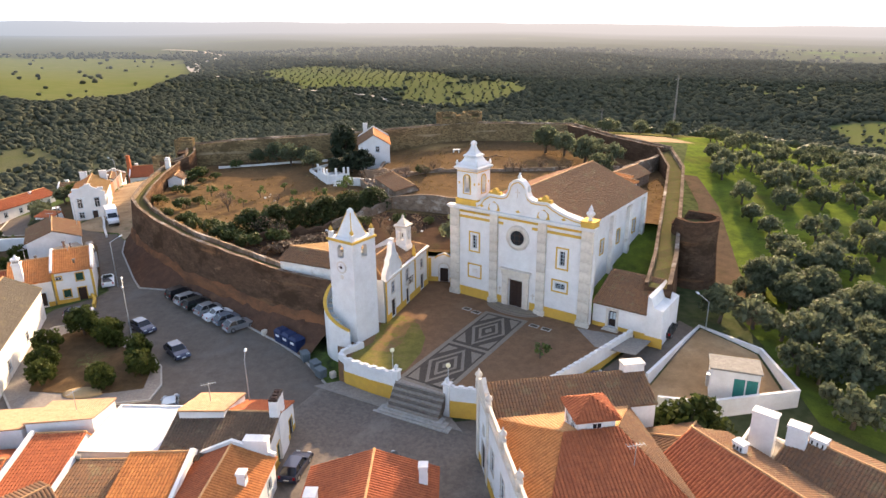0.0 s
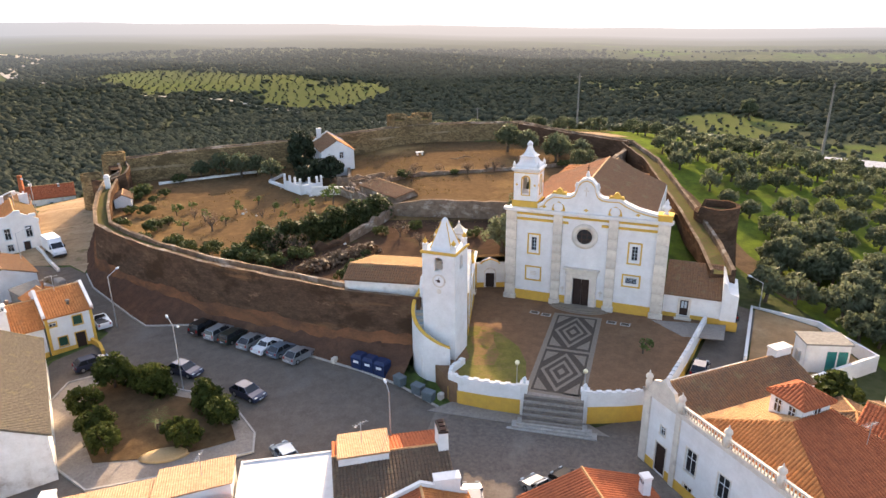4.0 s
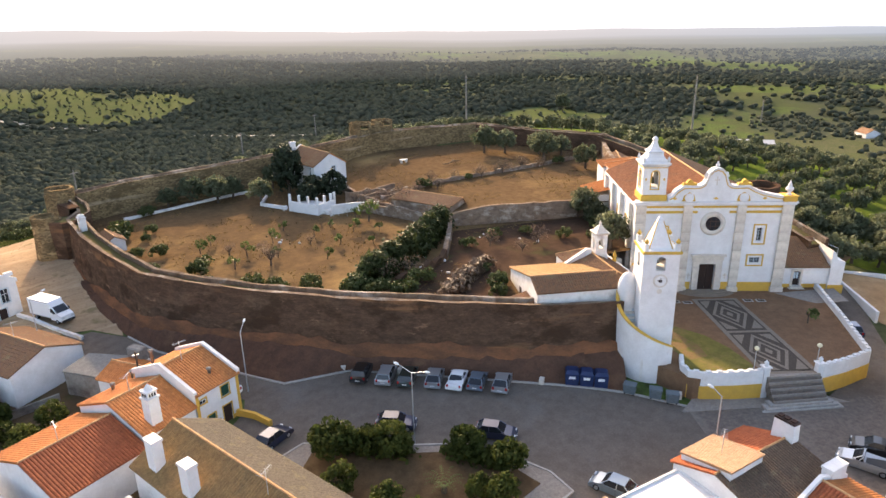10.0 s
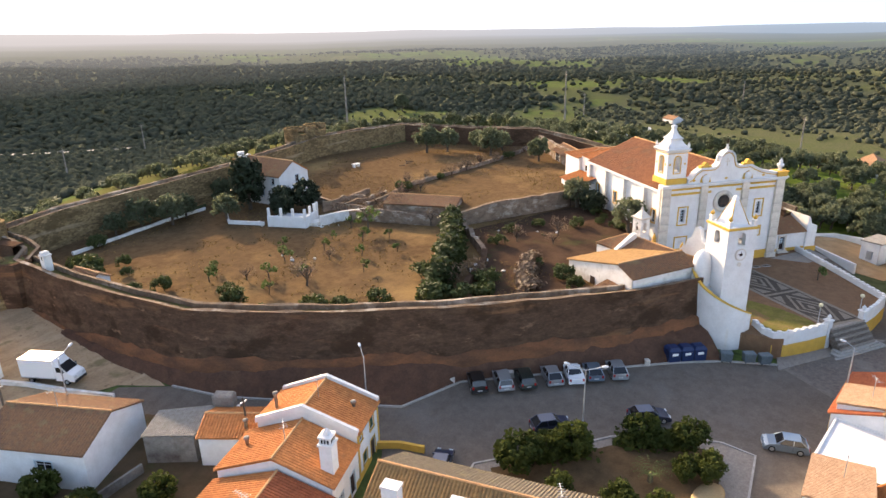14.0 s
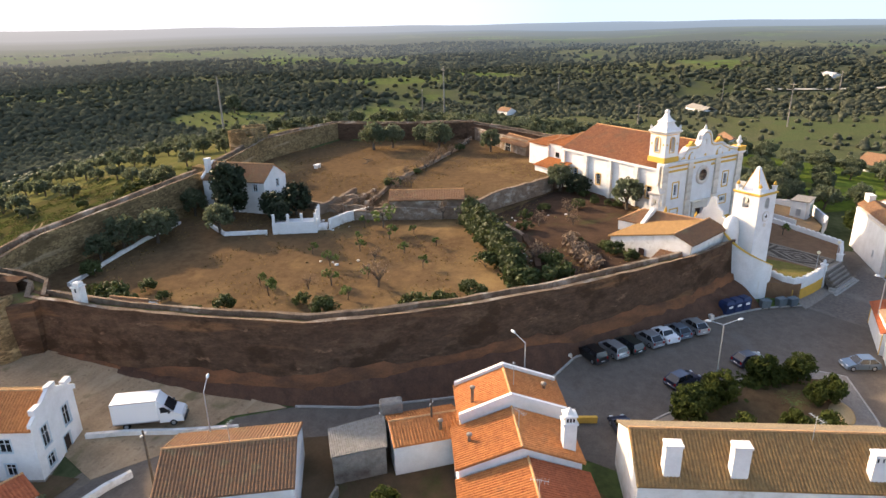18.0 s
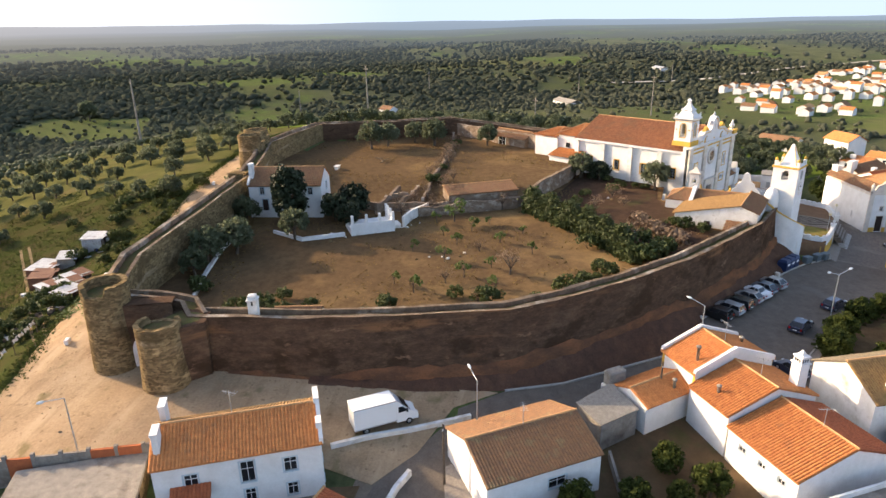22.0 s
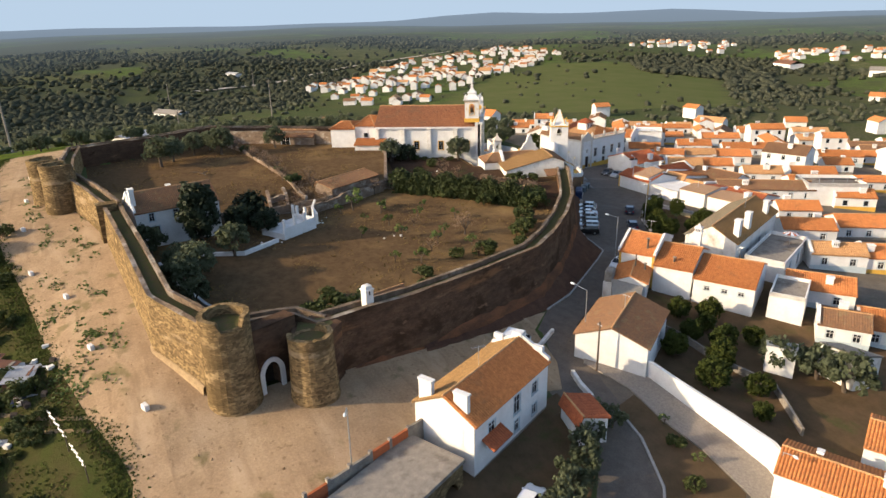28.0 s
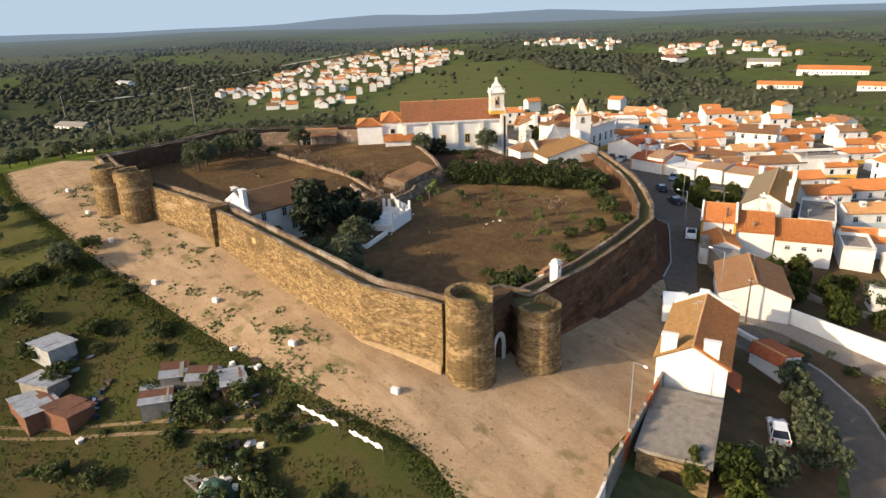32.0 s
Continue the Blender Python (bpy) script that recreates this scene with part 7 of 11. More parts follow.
leanto("shed with a dark cement-sheet roof", [(-69.8, 105.1), (-66.5, 101.2), (-62.6, 103.6), (-66.8, 107.4)], 1.7, 1.2, FIBRE, CEMENT, -1.6)
house("low annex with an orange tiled roof on the street", -62.6, 99.3, -52, 6.6, 4.6, -1.5, 1.6, 2.5, TILE, None, [], [(1.2, -1.6, 0.5, 0.5, 0.5, "pipe")])
part_ = thing("water_tank", "grey cement water tank on the annex roof", "tank", pose(-61.9, 103.2, 0, 0, 0, -55))
part("tank_body", box(-1.1, 1.1, -0.6, 0.6, 1.2, 2.9, bevel=0.15), CEMENT, part_)
part("wall_under", box(-1.2, 1.2, -0.7, 0.7, -1.8, 1.2), WHITE_OLD, part_)

# stepped row of three houses on the square
house("white house with ochre corner bands and green shutters on the square", -58.4, 92.3, 27.1, 5.4, 9.7, -1.5, 3.65, 5.5, TILE, None,
      [("f", -1.1, 0.9, 0.95, 1.2, "shutter"), ("f", 0.9, 0.05, 1.1, 2.1, "door"), ("f", 0.9, 3.3, 1.0, 1.2, "shutter"), ("f", -1.9, 3.8, 0.8, 0.5, "pane")],
      [(-1.2, 3.6, 0.4, 0.4, 0.4, "pipe"), (0.4, -3.4, -0.6, 0.45, 0.45, "pipe")], 0.2, (OCHRE, "f"), OCHRE, "lr", base_h=0.6)
house("white house with orange roof in a stepped row", -63.6, 90.0, 27.1, 5.6, 10.4, -1.5, 2.6, 4.5, TILE, None,
      [("f", -1.2, 0.8, 0.9, 1.2, "pane"), ("f", 1.3, 0.05, 1.0, 2.1, "door")], [(0.2, 4.0, -0.6, 0.45, 0.45, "pipe")], -0.1, (OCHRE, "f"), None, "", base_h=0.6)
h3 = house("white house with a broad orange roof in a stepped row", -69.9, 86.6, 27.1, 8.2, 10.8, -1.8, 1.7, 3.5, TILE_RED, None,
           [("b", -2.2, 1.9, 0.8, 0.6, "pane"), ("b", 0.2, 1.9, 0.8, 0.6, "pane"), ("b", 2.4, 1.9, 0.8, 0.6, "pane")], [], -0.4, None, None, "", roof2=TILE)
oc = thing("ornate_chimney", "tall ornate white chimney with a pointed cap", "chimney", pose(-62.6, 85.6, 0, 0, 0, 27))
chimney(oc, 0, 0, -1.5, 6.9, style="ornate")
flat_block("small white terrace block at the row's end", -77.2, 83.2, 27.1, 4.5, 7.5, -2.2, 0.6, rim=0.5)

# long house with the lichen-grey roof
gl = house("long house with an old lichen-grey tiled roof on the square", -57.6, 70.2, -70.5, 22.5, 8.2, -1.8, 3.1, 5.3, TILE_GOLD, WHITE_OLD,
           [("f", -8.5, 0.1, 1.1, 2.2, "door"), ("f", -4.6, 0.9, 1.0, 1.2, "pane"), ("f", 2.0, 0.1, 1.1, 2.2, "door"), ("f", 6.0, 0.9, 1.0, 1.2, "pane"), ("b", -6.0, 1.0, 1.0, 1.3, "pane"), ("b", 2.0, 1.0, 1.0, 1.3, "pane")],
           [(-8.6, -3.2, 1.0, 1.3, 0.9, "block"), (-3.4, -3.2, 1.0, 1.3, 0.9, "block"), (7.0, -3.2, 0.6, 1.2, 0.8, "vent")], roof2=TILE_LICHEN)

# houses at the near edge of the square
leanto("white house with a sunlit pale orange roof at the planted island", [(-33.5, 56.0), (-39.8, 55.4), (-39.6, 50.4), (-33.4, 51.4)], 2.3, 1.6, TILE_CREAM, WHITE, -1.8, "house")
ph = leanto("low white house with a sunlit pale orange roof", [(-39.8, 54.9), (-47.5, 54.0), (-46.5, 49.2), (-39.6, 50.2)], 1.9, 1.2, TILE_CREAM, WHITE, -1.8, "house")
chimney(ph, -47.2, 52.0, -1.9, 3.2, 1.0, 1.2, "block")
flat_block("white house with a bright lime-washed roof terrace", -29.2, 52.0, -2, 8.2, 7.8, -1.9, 0.75, top=WHITE, rim=0.12)
leanto("white roof room under a pale orange slope", [(-20.0, 56.0), (-24.6, 56.0), (-24.9, 50.9), (-20.4, 50.9)], 3.4, 2.2, TILE_CREAM, WHITE, -1.9, "house")
# south slope's dark tile stands for moss and for its shade
sq_ = house("white house with a dark mossy, shade-toned roof and green shutters", -20.3, 51.3, -2, 9.8, 9.4, -1.9, 1.3, 2.75, TILE_GREY, None,
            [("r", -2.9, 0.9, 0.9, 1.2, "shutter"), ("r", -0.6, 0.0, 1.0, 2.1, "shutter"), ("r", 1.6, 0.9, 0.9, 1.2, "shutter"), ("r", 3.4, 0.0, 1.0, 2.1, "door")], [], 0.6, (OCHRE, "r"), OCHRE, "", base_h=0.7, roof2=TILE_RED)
tc = thing("tall_chimney", "tall slab-like white chimney with a sooty top", "chimney", pose(-15.7, 52.0, 0, 0, 0, 88))
bm = bmesh.new()
prism(bm, [(-1.15, -0.5), (1.15, -0.5), (1.15, 0.5), (-1.15, 0.5)], -1.9, 4.3, top=0.82)
part("shaft", bm, WHITE, tc)
part("soot_box", box(-0.95, 0.95, -0.42, 0.42, 4.3, 4.5), DARK_WOOD, tc, "sooty chimney top")
for k in (-0.6, 0.0, 0.6):
    part("flue", box(k - 0.2, k + 0.2, -0.25, 0.25, 4.5, 4.62), IRON, tc)
or_ = house("white house with an orange roof behind a stepped white upstand", -18.3, 42.4, 88, 9.6, 6.6, -1.9, 1.2, 2.5, TILE, None, [("f", -3, 0.9, 0.9, 1.2, "pane"), ("f", 0, 0.0, 1.0, 2.1, "door"), ("f", 3, 0.9, 0.9, 1.2, "pane")], [(0.6, -2.0, 0.4, 0.7, 0.7, "vent")], 0.4, None, None, "rl", roof2=TILE_RED)
chimney(or_, 5.0, -1.8, 1.2, 3.0, 0.9, 2.1, "block")
house("white house with a faded brown roof stepping down the row", -24.5, 43.4, 2, 5.4, 8.4, -1.9, 0.9, 2.0, TILE, None, [], [], 3.2, None, None, "r", roof2=TILE_PALE)
house("white house with a golden brown roof stepping down the row", -29.9, 43.2, 2, 5.2, 8.6, -1.9, 0.2, 1.2, TILE_OLD, None, [], [(-2.2, 3.4, 0.5, 0.2, 0.2, "pipe")], 3.4, None, None, "l", roof2=TILE_PALE)
house("white house with a red roof and white edge in the row", -35.7, 46.6, 4, 4.8, 8.8, -1.9, 0.5, 1.6, TILE_RED, None, [], [], 3.4, None, None, "l", roof2=TILE)
house("white house with a dark red roof at the row's end", -42.6, 44.6, 6, 8.4, 8.4, -1.9, 0.3, 1.6, TILE_RED, None, [], [(2.4, 1.2, 0.5, 0.9, 0.7, "vent")], 1.0)
house("white house with orange roof behind the stepped row", -27.5, 35.5, 4, 12, 6.4, -2.2, 0.6, 1.9, TILE, None, [], [(3, 1.2, 0.5, 0.9, 0.7, "block")], roof2=TILE_OLD)
red = house("house with a bright red gabled roof below the church steps", -5.5, 40.6, 90, 9.2, 10.6, -1.9, 1.6, 3.35, TILE_RED, None, [], [])
chimney(red, 2.2, -4.3, 1.5, 3.75, 0.7, 0.7, "vent"), chimney(red, -0.6, 4.4, 1.5, 3.3, 1.1, 0.9, "block")

# large manor with balustrade, roof room and tall chimney
manor = thing("manor_house", "large white manor with marble balustrade and dark red roofs", "house", Matrix.Translation((3.6, 51.5, 0)) @ Matrix.Rotation(math.atan2(-15.5, 2.6), 4, "Z"))
ws = [(2.6, 0.0, 1.3, 3.0, "door"), (2.6, 4.1, 0.6, 0.8, "pane"), (6.2, 2.6, 1.2, 2.2, "pane"), (9.8, 2.6, 1.2, 2.2, "pane"), (13.4, 2.6, 1.2, 2.2, "pane"), (6.2, -0.2, 1.0, 1.4, "pane"), (9.8, -0.2, 1.2, 2.2, "door"), (16.8, 2.6, 1.2, 2.2, "pane")]
bm = bmesh.new()
wall_face(bm, 0, 19, -3.5, 5.6, [(w[0] - w[2] / 2, w[0] + w[2] / 2, -1.7 + w[1], -1.7 + w[1] + w[3]) for w in ws], 0.2)
part("front_wall", bm, WHITE, manor)
for w in ws:
    fit_window(manor, None, w[0], -1.7 + w[1], w[2], w[3], w[4], STONE)
bm = bmesh.new()
wall_face(bm, -12, 0, -3.5, 5.6, [(-4.5, -3.6, 0, 1.2)], 0.2, Matrix.Rotation(-math.pi / 2, 4, "Z"))
part("side_wall", bm, WHITE, manor)
part("rear_mass", box(0.2, 19, 0.3, 12, -3.5, 5.1), WHITE, manor)
part("wing_mass", box(0.25, 5.3, 12, 15, -3.5, 5.6), WHITE, manor)
part("cornice", box(-0.2, 19.2, -0.25, 0.3, 5.5, 5.85), STONE, manor), part("cornice", box(-0.25, 0.3, -0.25, 12, 5.5, 5.85), STONE, manor)
part("plinth", box(0.0, 1.9, -0.05, 0.0, -3.5, -0.9), OCHRE, manor), part("plinth", box(3.4, 19.0, -0.05, 0.0, -3.5, -0.9), OCHRE, manor)
part("corner_pilaster", box(-0.12, 0.75, -0.14, 0.02, -3.5, 5.5), STONE, manor), part("corner_pilaster", box(4.0, 4.6, -0.12, 0.02, -3.5, 5.5), STONE, manor)
bal = part("balustrade", box(4.6, 18.8, -0.12, 0.12, 6.5, 6.65), STONE, manor, "carved marble balustrade")
bme = mesh_of(lathe(bmesh.new(), [(0.05, 0), (0.09, 0.15), (0.05, 0.35), (0.08, 0.6), (0.05, 0.66)], 6), "baluster", STONE, True)
for k in range(46):
    b_ = new("baluster", bme)
    b_.parent = bal
    b_.matrix_basis = Matrix.Translation((4.75 + k * 0.31, 0, 5.85))
bm = bmesh.new()
plate(bm, [(0.1, 5.85), (0.1, 6.3), (0.7, 6.5), (1.0, 7.2), (1.8, 7.5), (2.3, 8.0), (2.8, 7.5), (3.6, 7.2), (3.9, 6.5), (4.5, 6.3), (4.5, 5.85)], -0.2, 0.2)
part("baroque_gable", bm, STONE, manor)
for xx in (0.2, 4.4, 9.5, 14.5):
    bm = bmesh.new()
    lathe(bm, [(0.3, 5.85), (0.3, 6.7), (0.2, 6.8), (0.35, 7.1), (0.3, 7.3), (0.1, 7.5), (0.02, 7.8)], 10, Matrix.Translation((xx, 0, 0)))
    part("urn", bm, STONE, manor, smooth=True)
# slope colours carry the sun: north one pale, south and east ones darker
for q, m_ in (([(0.3, 0.4, 6.0), (0.3, 15.2, 6.0), (1.9, 15.2, 7.2), (1.9, 0.4, 7.2)], TILE_OLD), ([(5.4, 15.2, 5.7), (5.4, 0.4, 5.7), (1.9, 0.4, 7.2), (1.9, 15.2, 7.2)], TILE_OLD),
              ([(5.4, 0.4, 5.7), (5.4, 12.4, 5.7), (11.5, 8.6, 8.2), (11.5, 4.2, 8.2)], TILE_PALE), ([(19.2, 12.4, 5.2), (19.2, 0.4, 5.2), (11.5, 4.2, 8.2), (11.5, 8.6, 8.2)], TILE_RED),
              ([(19.2, 0.4, 5.2), (5.4, 0.4, 5.7), (11.5, 4.2, 8.2)], TILE), ([(5.4, 12.4, 5.7), (19.2, 12.4, 5.2), (11.5, 8.6, 8.2)], TILE_OLD)):
    bm = bmesh.new()
    tile_slope(bm, q)
    slab(bm, [(a, b, c - 0.03) for a, b, c in q])
    part("roof", bm, m_, manor)
lr = part("roof_room", box(8.4, 11.4, 5.4, 8.4, 6.0, 9.0), WHITE, manor, "small roof room with windows")
for xx in (9.2, 10.5):
    fit_window(manor, Matrix.Translation((0, 5.4, 0)), xx, 7.5, 0.7, 1.1, "pane", WHITE, -0.02)
bm = bmesh.new()
for q in ([(8.1, 5.1, 9.0), (11.7, 5.1, 9.0), (9.9, 6.9, 10.1)], [(11.7, 5.1, 9.0), (11.7, 8.7, 9.0), (9.9, 6.9, 10.1)], [(11.7, 8.7, 9.0), (8.1, 8.7, 9.0), (9.9, 6.9, 10.1)], [(8.1, 8.7, 9.0), (8.1, 5.1, 9.0), (9.9, 6.9, 10.1)]):
    tile_slope(bm, q), slab(bm, [(a, b, c - 0.02) for a, b, c in q])
part("roof_room_roof", bm, TILE_RED, manor)
fit_window(manor, Matrix.Translation((11.4, 0, 0)) @ Matrix.Rotation(math.pi / 2, 4, "Z"), 6.9, 7.5, 0.8, 1.1, "pane", WHITE, -0.02)
chimney(manor, 1.7, 14.2, 5.5, 8.0, 1.0, 2.0, "block", WHITE_OLD)
yl = flat_block("white yard block with two broad chimney stacks", 29.0, 45.0, -40, 6.5, 4.0, -2.0, 3.0, rim=0.3, wins=[("b", 1.6, 0.2, 1.1, 2.0, "door")])
chimney(yl, -1.6, -0.6, 2.5, 6.9, 1.9, 1.0, "block"), chimney(yl, 0.9, -0.4, 2.5, 6.6, 1.5, 1.0, "block")
house("white house with a brown hipped roof behind the manor", 20.6, 45.2, -78, 6.5, 6.5, -2.0, 3.3, 4.6, TILE_OLD, hip=True)
house("white house with dark red roofs behind the manor", 24.5, 38.5, -60, 14, 9, -2.5, 4.0, 6.0, TILE_RED, None, [], [(-3.6, 1.5, 0.3, 0.9, 0.7, "vent")], roof2=TILE_OLD)
house("white house with a dark tiled roof near the lane", 33.5, 40.5, -50, 12, 8, -2.5, 3.4, 5.2, TILE_OLD, None, [], [(-4, 0, 0.6, 1.2, 0.8, "vent")])

# walled yard with the transformer hut beside the lane
plain_wall("yard_wall", [(22.8, 62.2), (33.0, 74.4), (38.0, 68.0), (37.8, 58.8), (27, 56.6), (22.6, 57.6)], 0.35, lambda x, y: 0.9, -3.0, WHITE, "white wall round the transformer yard")
drape("paving", [(23.2, 62.0), (32.9, 73.6), (37.4, 67.6), (37.2, 59.2), (27, 57.2), (23, 58.2)], DIRT, "bare earth of the transformer yard", 0.12)
hut = thing("transformer_hut", "white hut with two teal metal doors", "hut", pose(31.6, 60.6, 0.9, 0, 0, -18))
bm = bmesh.new()
wall_face(bm, -2.4, 2.4, -2.2, 1.9, [(-0.1, 1.0, -1.5, 1.1), (1.15, 2.25, -1.5, 1.1)], 0.15, Matrix.Translation((0, -1.5, 0)))
bx(bm, -2.4, 2.4, -1.3, 1.5, -2.2, 1.9)
part("wall_shell", bm, WHITE, hut)
for a in (-0.1, 1.15):
    part("door", box(a, a + 1.1, -1.42, -1.36, -1.5, 1.1), TEAL, hut, "teal metal door")
part("roof_slab", box(-2.6, 2.6, -1.7, 1.7, 1.9, 2.1, bevel=0.03), FIBRE, hut)
part("meter_box", box(-2.7, -2.4, -0.4, 0.4, -0.9, 0.5), METAL, hut)

# ---- houses inside the castle ----
wh = house("white two-storey house inside the castle with a worn orange roof", -18.4, 156.4, -82.6, 12.6, 7.4, 6.9, 11.6, 13.9, TILE_OLD, None,
           [("f", -3.6, 0.1, 1.0, 2.0, "door"), ("f", -4.0, 3.0, 0.8, 1.2, "pane"), ("f", -0.4, 3.0, 0.8, 1.2, "pane"), ("f", 1.2, 0.5, 0.9, 1.2, "pane"), ("f", 4.4, 2.9, 0.8, 1.2, "pane"), ("r", 0.8, 2.9, 0.9, 1.3, "pane"), ("r", -1.2, 0.5, 0.9, 1.2, "pane")],
           [(-6.0, -2.0, 1.1, 0.7, 1.1, "block")], parapet="l", roof2=TILE)
ls = house("ruinous low outbuilding with a long brown roof", -10.2, 123.3, -66, 13.0, 4.6, 7.0, 8.55, 9.3, TILE_OLD, STAINED, [], [], 1.6)
house("low stained range with a tiled roof behind the courtyard", 34.0, 119.5, 50, 11, 5, 8.3, 10.6, 11.9, TILE_OLD, STAINED, [("b", -2.0, 0.0, 2.2, 2.0, "pane")], [])
# small white building on the lower court, against the wall
house("small white store with a mossy roof against the castle wall", -60.6, 138.6, 100, 5.2, 3.0, 4.8, 6.7, 7.5, TILE_OLD, None, [("f", 0, 0.1, 0.9, 1.7, "door")], [])
# white terrace with broken pillars
lg = thing("pillared_terrace", "white garden terrace with a row of broken pillars", "terrace", pose(-27.2, 139.2, 0, 0, 0, -62))
bm = bmesh.new()
bx(bm, -3.6, 3.6, -1.0, -0.7, 4.6, 7.3), bx(bm, 3.3, 3.6, -0.7, 4.2, 4.6, 7.3), bx(bm, -3.6, 3.3, -0.7, 4.2, 4.6, 6.4)
part("podium", bm, WHITE, lg)
for xx, yy in ((-3.3, -0.85), (-1.0, -0.85), (1.2, -0.85), (3.4, -0.85), (3.45, 1.2), (3.45, 3.0), (3.45, 4.0)):
    part("pillar", box(xx - 0.2, xx + 0.2, yy - 0.2, yy + 0.2, 7.3, 8.7, bevel=0.03), WHITE, lg)
part("step", box(3.6, 5.0, 0.2, 2.6, 4.8, 6.0), WHITE_OLD, lg), part("step", box(5.0, 6.2, 0.2, 2.6, 4.8, 5.4), WHITE_OLD, lg)
plain_wall("low_wall", [(-29.8, 143.0), (-33, 149), (-30, 155)], 0.4, lambda x, y: 6.0, 4.5, WHITE, "low white terrace wall")
plain_wall("low_wall", [(-24.2, 134.6), (-20, 134), (-15.6, 132.0)], 0.4, lambda x, y: 7.2, 4.5, WHITE_OLD, "weathered white wall beside the terrace")

# low range along the castle wall behind the clock tower
RW = Matrix.Translation((-22.0, 78.6, 0)) @ Matrix.Rotation(math.atan2(-0.399, 0.917), 4, "Z")
rg = thing("wall_range", "low white range with a brown roof beside the castle wall", "house", RW)
bm = bmesh.new()
prism(bm, [(0.15, 0.15), (10.6, 0.15), (10.6, 12.6), (0.15, 12.6)], 0.5, 6.9)
bx(bm, 0.15, 10.6, 0.15, 0.5, 6.9, 8.45)
part("wall_shell", bm, WHITE_OLD, rg)
bm = bmesh.new()
plate(bm, [(0.15, 6.8), (0.15, 8.45), (2.77, 9.45), (12.6, 7.0), (12.6, 6.8)], 0.15, 0.4, Matrix(((0, 1, 0, 0), (1, 0, 0, 0), (0, 0, 1, 0), (0, 0, 0, 1))))
bmesh.ops.recalc_face_normals(bm, faces=bm.faces[:])
part("end_gable", bm, WHITE_OLD, rg)
# one roof in two tile colours: the shaded slope darker, the sunlit one golden
for q, m_, lab in (([(0.0, -0.1, 8.55), (10.4, -0.1, 8.55), (10.4, 2.77, 9.6), (0.0, 2.77, 9.6)], TILE_OLD, "old brown roof slope, shade put into its colour"),
                   ([(9.0, 13.0, 7.05), (0.0, 13.0, 7.05), (0.0, 2.77, 9.6), (9.0, 2.77, 9.6)], TILE_GOLD, "golden roof slope, sunlight put into its colour")):
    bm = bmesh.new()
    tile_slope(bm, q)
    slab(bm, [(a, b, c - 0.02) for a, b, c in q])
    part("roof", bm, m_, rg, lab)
bm = bmesh.new()
tube(bm, (0, 2.77, 9.65), (10.4, 2.77, 9.65), 0.12, seg=6)
part("ridge_tiles", bm, TILE_PALE, rg)
part("door", box(0.1, 0.16, 7.0, 7.9, 4.6, 6.4), DARK_WOOD, rg)
bm = bmesh.new()
q = [(-2.6, 4.6, 6.2), (-2.6, 1.2, 6.2), (0.1, 1.2, 7.0), (0.1, 4.6, 7.0)]
tile_slope(bm, q), slab(bm, [(a, b, c - 0.02) for a, b, c in q])
part("lean_to_roof", bm, TILE_OLD, rg)
bm = bmesh.new()
plate(bm, [(7.4, 6.6), (7.4, 7.5), (10.3, 9.35), (10.9, 9.3), (10.9, 6.6)], 11.55, 12.15)
part("ramped_buttress", bm, WHITE, rg, "white ramp-like buttress rising to the lantern")

# town hall on the churchyard: two bays, baroque gable, ochre trim
TH = Matrix.Translation((-7.4, 74.4, 0)) @ Matrix.Rotation(math.atan2(0.945, 0.33), 4, "Z")
th = thing("town_hall", "narrow white town hall with ochre trim and a baroque gable", "house", TH)
ws = [(2.3, 0.1, 1.1, 2.4, "door"), (2.3, 3.5, 0.9, 1.5, "pane"), (7.0, 0.1, 0.9, 2.1, "door"), (7.0, 3.2, 1.0, 1.9, "pane"), (12.3, 0.1, 1.0, 2.2, "door"), (12.3, 3.4, 0.9, 1.3, "pane")]
bm = bmesh.new()
wall_face(bm, 0, 14.6, 0.6, 7.2, [(w[0] - w[2] / 2, w[0] + w[2] / 2, 1.2 + w[1], 1.2 + w[1] + w[3]) for w in ws], 0.2)
bx(bm, 0, 14.6, 0.25, 6.4, 0.6, 7.1)
part("front_wall", bm, WHITE, th)
for w in ws:
    fit_window(th, None, w[0], 1.2 + w[1], w[2], w[3], w[4], STONE)
for a, b in ((0.0, 1.6), (3.0, 6.4), (7.6, 11.6), (13.0, 14.6)):
    part("plinth", box(a, b, -0.05, 0.0, 0.6, 2.1), OCHRE, th)
for a in (0.0, 4.7, 9.6, 14.25):
    part("corner_band", box(a, a + 0.35, -0.07, 0.0, 0.6, 7.0), OCHRE, th)
part("cornice", box(-0.1, 14.7, -0.28, 0.1, 7.0, 7.25), WHITE, th), part("cornice_band", box(0.0, 14.6, -0.1, 0.0, 6.75, 6.95), OCHRE, th)
half = [(0.0, 11.6), (0.35, 11.4), (0.5, 10.6), (0.75, 10.0), (1.3, 9.6), (1.5, 8.9), (2.0, 8.5), (2.4, 7.9), (2.5, 7.25)]
line_ = [(2.4 - a, b) for a, b in half][::-1] + [(2.4 + a, b) for a, b in half[1:]]
bm = bmesh.new()
plate(bm, line_[::-1], -0.1, 0.4)
part("gable", bm, WHITE, th, "white scrolled gable")
bm = bmesh.new()
band(bm, line_, 0.2, -0.2, 0.45)
part("gable_moulding", bm, WHITE, th)
